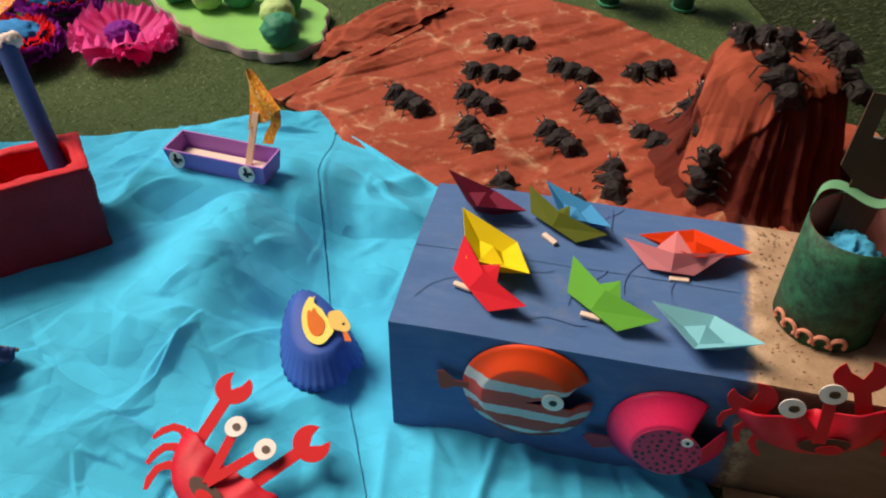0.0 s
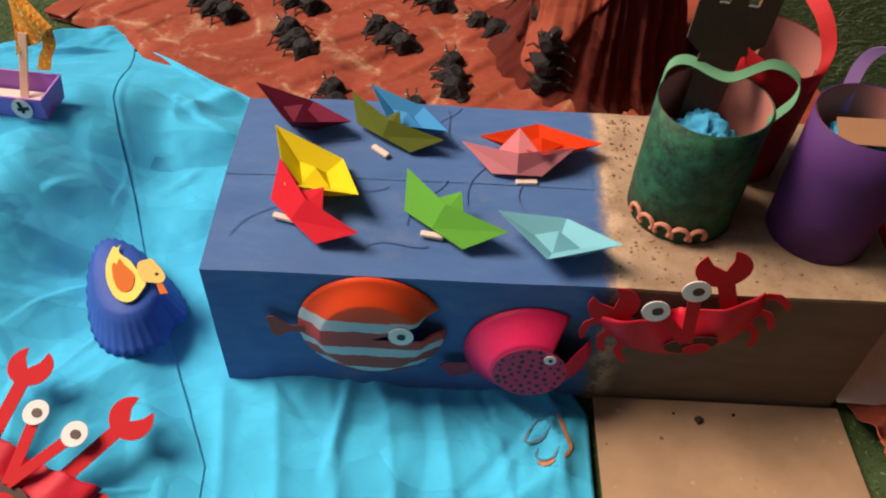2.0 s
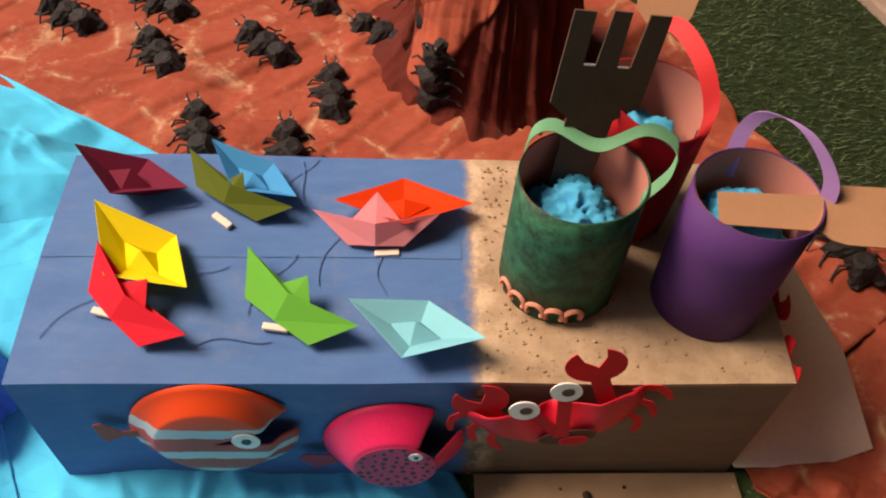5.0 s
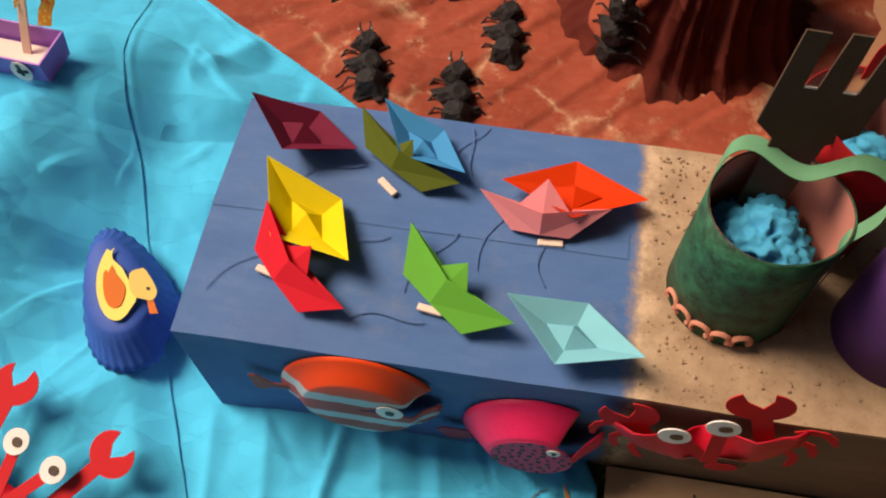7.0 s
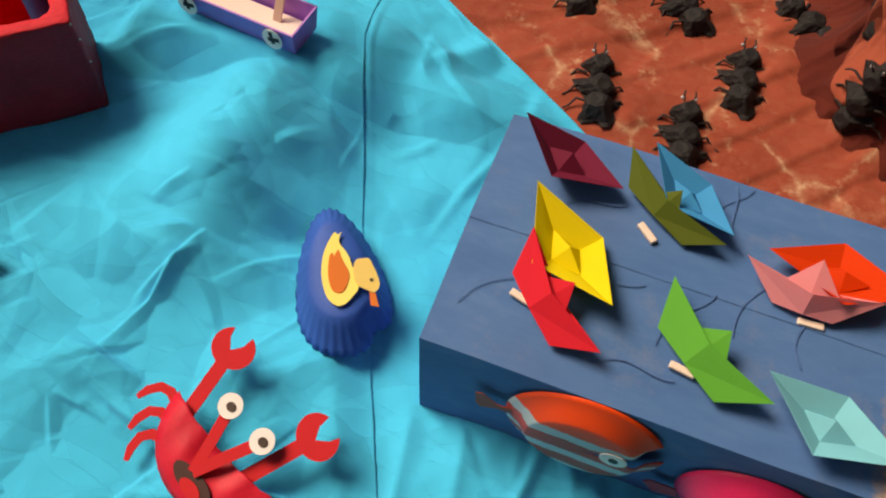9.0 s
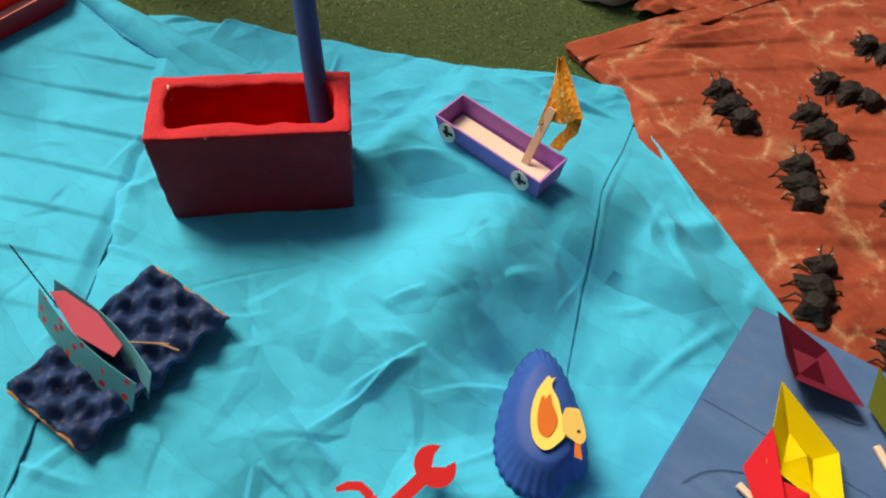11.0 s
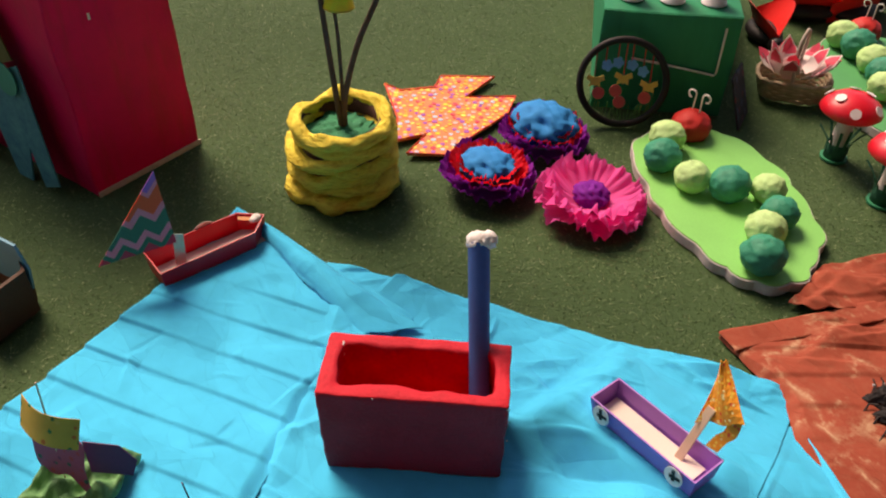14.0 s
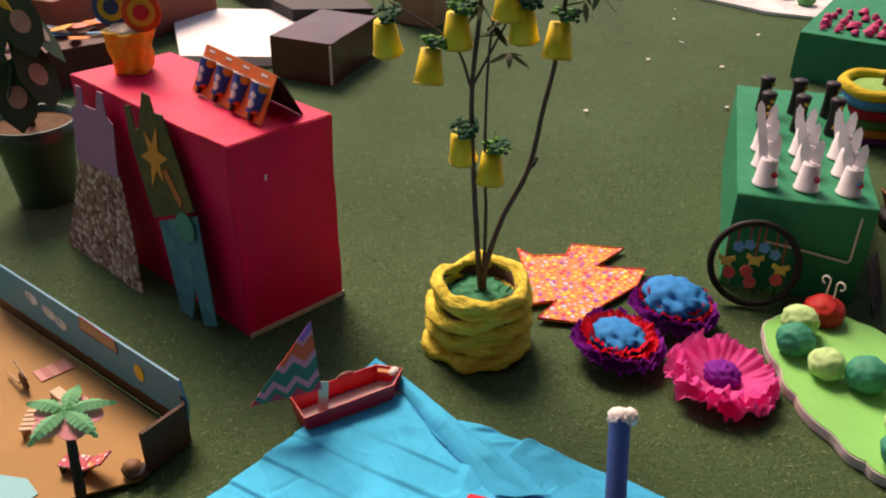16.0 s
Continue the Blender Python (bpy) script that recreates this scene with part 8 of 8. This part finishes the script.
def green_pot_plant():
    root = thing("pot_plant", pose(-3.18, -0.03, 0.004), "dark green pot with paper leaves bearing pale ovals", "pot plant")
    part("pot", lathe([(0.10, 0), (0.125, 0.20), (0.150, 0.25), (0.156, 0.30), (0.142, 0.30), (0.13, 0.25)], 36), plain("green_plastic", (0.010, 0.050, 0.024), 0.4, 0.15, spec=0.5), root, smooth=True)
    part("soil", disc(0.135, 0.01, 30), plain("wood_chips", (0.20, 0.11, 0.06), 0.9, 0.4, 50, 200, 1.0, dist=0.01), root, m=pose(0, 0, 0.265))
    part("stem", tube([(0, 0, 0.26), (0.01, 0, 0.7), (0, 0.02, 1.0)], 0.012, 8), plain("plant_stem", (0.06, 0.05, 0.03), 0.8, 0.2), root)
    dk, pale = plain("dark_leaf_card", (0.018, 0.055, 0.024), 0.7, 0.2), plain("pale_oval", (0.28, 0.24, 0.18), 0.7, 0.25)
    for q, (a, z, r) in enumerate(((-60, 0.44, 0.10), (-20, 0.42, 0.12), (20, 0.48, 0.11), (-95, 0.50, 0.12), (-40, 0.62, 0.12), (10, 0.66, 0.12), (60, 0.60, 0.1), (-80, 0.70, 0.1))):
        m = pose(r * math.cos(radians(a)), r * math.sin(radians(a)), z, 62, 0, a + 90)
        l = part("paper_leaf", prism([(0, 0.13), (0.055, 0.07), (0.066, 0.0), (0.05, -0.07), (0, -0.12), (-0.05, -0.07), (-0.066, 0.0), (-0.055, 0.07)], 0.003), dk, root, "dark green card leaf", m=m)
        part("oval", moved(disc(0.038, 0.002, 20, 0.8), Matrix.Translation((0, 0.0, 0.0032))), pale, l, "pale oval picture")
    for q in range(10):
        a = q * 0.63
        part("yellow_petal", prism([(0, 0), (0.03, 0.014), (0.10, 0.01), (0.13, 0), (0.10, -0.01), (0.03, -0.014)], 0.003), plain("sunflower_yellow", (0.68, 0.45, 0.03), 0.7, 0.15), root, m=pose(0.09, -0.06, 0.78, 70, 0, 45) @ pose(0, 0, 0, 0, 0, math.degrees(a)))


green_pot_plant()


# ---- the beach box ----
def beach_box():
    root = thing("beach_diorama", Matrix(), "cardboard box scene of a beach with a painted sky wall", "diorama")
    floor_ = [(-1.665, -0.120), (-1.605, -0.255), (-1.72, -0.72), (-2.60, -0.95), (-2.52, -0.345)]
    part("sand_floor", prism(floor_, 0.006, z=0.010), plain("sand_brown", (0.38, 0.215, 0.075), 0.75, 0.12, 5, 120, 0.25), root, "sandy brown floor")
    a, b = Vector((-1.690, -0.108, 0.008)), Vector((-2.52, -0.345, 0.008))
    m = along(a, b, (0.2, -1, 0))
    up = m.to_3x3() @ Vector((0, 1, 0))
    if up.z < 0:
        m = along(a, b, (-0.2, 1, 0))
    ln = (b - a).length
    part("sky_wall", prism([(0, 0), (ln, 0), (ln, 0.175), (0, 0.160), (-0.02, 0.10)], 0.006), striped("sky_paint", [(0.0, (0.10, 0.045, 0.02)), (0.36, (0.07, 0.29, 0.41))], "Y", 10.0, -0.1, 0.12), root, "blue painted sky wall above brown hills", m=m)
    sgn = -1 if (m.to_3x3() @ Vector((0, 0, 1))).y > 0 else 1
    zz = 0.0062 if sgn > 0 else -0.0022
    for x, y in ((0.50, 0.100), (0.55, 0.112), (0.63, 0.125)):
        part("cloud", moved(merge(disc(0.018, 0.003, 14, 1.5), moved(disc(0.013, 0.003, 12, 1.3), Matrix.Translation((0.014, 0.004, 0)))), Matrix.Translation((x, y, zz))), plain("cloud_cotton", (0.76, 0.82, 0.86), 0.9, 0.08, 60, 300, 0.5), root, "white cotton cloud", m=m)
    part("sun_spot", moved(disc(0.024, 0.002, 20, 0.8), Matrix.Translation((0.16, 0.105, zz))), plain("sun_yellow", (0.80, 0.52, 0.05), 0.6, 0.1), root, "yellow paper sun", m=m)
    part("sign", prism([(0.24, 0.125), (0.40, 0.130), (0.39, 0.170), (0.24, 0.160)], 0.002, z=zz), plain("tan_sign", (0.48, 0.30, 0.17), 0.7, 0.1), root, "tan paper sign with a dark red border", m=m)
    part("sign_border", tube([(0.24, 0.125, zz + 0.001), (0.40, 0.130, zz + 0.001), (0.39, 0.170, zz + 0.001), (0.24, 0.160, zz + 0.001)], 0.002, 5, True), plain("sign_red", (0.25, 0.03, 0.04), 0.7, 0.1), root, m=m)
    part("end_wall", prism([(-1.694, -0.108), (-1.655, -0.112), (-1.616, -0.226), (-1.624, -0.230), (-1.663, -0.118)], 0.115, z=0.010), plain("brown_end", (0.075, 0.035, 0.02), 0.7, 0.2, 8, 120), root, "dark brown end wall")
    part("sea", prism([(-1.668, -0.50), (-1.69, -0.444), (-1.75, -0.452), (-1.80, -0.50), (-1.86, -0.485), (-1.93, -0.55), (-2.1, -0.57), (-2.5, -0.66), (-2.6, -0.94), (-1.72, -0.71)], 0.002, z=0.017), plain("sea_paper", (0.18, 0.50, 0.55), 0.6, 0.1), root, "pale blue paper sea")


beach_box()


def palm():
    root = thing("toy_palm", pose(-1.600, -0.376, 0.017) @ Matrix(((1, 0, 0.054, 0), (0, 1, 0.128, 0), (0, 0, 1, 0), (0, 0, 0, 1))) @ Matrix.Diagonal((1.2, 1.2, 1.9, 1)), "toy palm with a dark trunk, green fronds and a pink middle", "toy palm")
    part("trunk", lathe([(0.0095, 0.0), (0.0085, 0.02), (0.0100, 0.022), (0.0080, 0.045), (0.0096, 0.047), (0.0076, 0.07), (0.0092, 0.072), (0.0072, 0.10), (0.0086, 0.102), (0.0065, 0.135)], 14, lambda a, q: 1 + 0.1 * math.sin(5 * a + q)), plain("palm_trunk", (0.035, 0.018, 0.012), 0.8, 0.3, 40, 200, 0.6), root)
    gr = paper("frond_green", (0.16, 0.55, 0.28))
    for a in (20, 85, 150, 215, 300):
        bm = bmesh.new()
        g = []
        for u in np.linspace(0, 1, 17):
            w = 0.0150 * math.sin(math.pi * (0.08 + 0.9 * u)) + 0.0016 * (1 if int(u * 16 + 0.5) % 2 else -1)
            x, z = 0.080 * u, 0.137 + 0.018 * u - 0.024 * u * u
            g.append((bm.verts.new((x, -w, z - 0.004)), bm.verts.new((x, 0, z)), bm.verts.new((x, w, z - 0.004))))
        for p, q in zip(g, g[1:]):
            bm.faces.new((p[0], p[1], q[1], q[0]))
            bm.faces.new((p[1], p[2], q[2], q[1]))
        part("frond", bm, gr, root, "green paper frond", m=pose(0, 0, 0, 0, 0, a))
    for a in (0, 72, 144, 216, 288):
        part("pink_petal", moved(disc(0.025, 0.001, 18), pose(0.033, 0, 0.1290, 0, 8, 0)), paper("pink_paper", (0.82, 0.36, 0.40)), root, m=pose(0, 0, 0, 0, 0, a))


palm()


def beach_things():
    cloth_print = speckled("floral_print", (0.55, 0.10, 0.14), [(0.75, 0.62, 0.60), (0.70, 0.30, 0.05), (0.45, 0.03, 0.06), (0.75, 0.7, 0.68)], 95, 0.38)
    root = thing("toy_lounger", pose(-1.715, -0.355, 0.017, 0, 0, 40) @ Matrix.Scale(1.2, 4), "little floral-print lounger on the sand floor", "toy lounger")
    part("seat", block(0.050, 0.036, 0.005, 0.001, (0, 0, 0.018)), cloth_print, root)
    part("backrest", block(0.055, 0.036, 0.005, 0.001), cloth_print, root, m=pose(0.048, 0, 0.030, 0, -32, 0))
    for x in (-0.02, 0.02):
        part("leg", block(0.005, 0.034, 0.018, 0.0005, (x, 0, 0)), DARKBROWN, root)
    bench = thing("toy_bench", pose(-1.905, -0.384, 0.017, 0, 0, 60) @ Matrix.Scale(1.2, 4), "little slatted wooden bench on the sand floor", "toy bench")
    for q in range(5):
        part("slat", block(0.058, 0.009, 0.003, 0.0006, (0, 0.013 * q - 0.026, 0.020)), WOOD, bench)
    for x in (-0.024, 0.024):
        part("leg", block(0.004, 0.055, 0.020, 0.0005, (x, 0, 0)), WOOD, bench)
    step = part("toy_table", block(0.05, 0.028, 0.014, 0.001), WOOD, m=pose(-1.99, -0.315, 0.017, 0, 0, 15))
    tagged(step, "little pale wooden block table on the sand floor", "toy table")
    mat_ = part("beach_mat", prism([(-0.034, -0.02), (0.034, -0.024), (0.034, 0.020), (-0.034, 0.024)], 0.002), striped("mat_stripes", [(0.0, (0.55, 0.24, 0.20)), (0.2, (0.45, 0.15, 0.13)), (0.4, (0.55, 0.24, 0.20)), (0.6, (0.45, 0.15, 0.13)), (0.8, (0.55, 0.24, 0.20))], "X", 14, 0.5, 0.0), m=pose(-2.11, -0.300, 0.017, 0, 0, 100) @ Matrix.Scale(1.25, 4))
    tagged(mat_, "small salmon striped mat on the sand floor", "mat")
    bike = thing("toy_cart", pose(-2.096, -0.377, 0.017, 0, 0, 10), "little wheeled stick cart with a dark disc wheel", "toy cart")
    part("wheel", moved(disc(0.024, 0.005, 24), pose(0.02, 0, 0.024, 90, 0, 0)), plain("wheel_brown", (0.10, 0.035, 0.02), 0.6, 0.2), bike)
    part("shaft", tube([(0.02, 0.006, 0.024), (-0.05, 0.008, 0.045)], 0.003, 6), STICK, bike)
    part("shaft", tube([(0.02, -0.012, 0.024), (-0.06, -0.012, 0.010)], 0.003, 6), STICK, bike)
    shell = thing("nut_shell", pose(-1.630, -0.258, 0.017) @ Matrix.Scale(1.25, 4), "brown nut shell crab in the corner of the sand floor", "nut shell")
    part("shell", ball(0.018, (0, 0, 0.014), 0.8, 3, 0.15, 3), plain("nut_brown", (0.24, 0.12, 0.06), 0.6, 0.25), shell, smooth=True)
    part("base", ball(0.020, (0.006, 0.004, 0.008), 0.5, 3, 0.15, 5), plain("dark_pebble", (0.06, 0.045, 0.04), 0.6, 0.3), shell, smooth=True)


beach_things()


# ---- kerb and paving at the turf's edge ----
def kerb():
    stone = plain("kerb_stone", (0.36, 0.27, 0.21), 0.8, 0.15, 8, 120, 0.5, dist=0.003)
    a, b = Vector((1.44, 1.28, 0)), Vector((1.75, 0.40, 0))
    d = (b - a).normalized()
    root = tagged(new("kerb"), "row of pale brown kerb stones at the turf's edge", "kerb", kind="structure")
    for k in range(-4, 9):
        p = a + d * (0.30 * k)
        part("stone", block(0.292, 0.10, 0.035, 0.006), stone, root, m=pose(p.x, p.y, -0.005, 0, 0, math.degrees(math.atan2(d.y, d.x))))
    n = Vector((-d.y, d.x, 0))
    if n.x < 0:
        n = -n
    q = [a - d * 3 + n * 0.052, a + d * 5 + n * 0.052, a + d * 5 + n * 2.5, a - d * 3 + n * 2.5]
    pave = part("pavement", prism([(v.x, v.y) for v in q], 0.012, z=0.0), plain("paving_grey", (0.24, 0.22, 0.19), 0.85, 0.25, 30, 160, 0.7, dist=0.004))
    tagged(pave, "worn grey pebble paving beyond the kerb", "pavement", kind="structure")


kerb()


# ---- unseen walls and slab added behind and above the camera to block light ----
# These dark walls are additions that hold back sky from the front faces.
blocker_mat = plain("blocker_paint", (0.20, 0.17, 0.14), 0.85, 0.1, 3, 60, 0.2)
for nm, at, size in (("blocker_south", (1.4, -2.6, 0), (8.4, 0.2, 5.0)), ("blocker_east", (4.2, 1.5, 0), (0.2, 8.0, 5.0))):
    w = part(nm, block(*size, 0.004), blocker_mat, m=pose(*at))
    tagged(w, "plain dull brown grey wall, unseen, added to block light", "wall", kind="structure")

# Overhead slab, out of view, put in so the right side falls dark.
shade_slab = part("ceiling", block(6.0, 8.6, 0.12, 0.01), plain("shade_slab_paint", (0.16, 0.14, 0.12), 0.8, 0.1, 3, 60), m=pose(2.05, 1.4, 3.6))
tagged(shade_slab, "dull flat slab, unseen, added overhead to dim the right side", "ceiling", kind="structure")
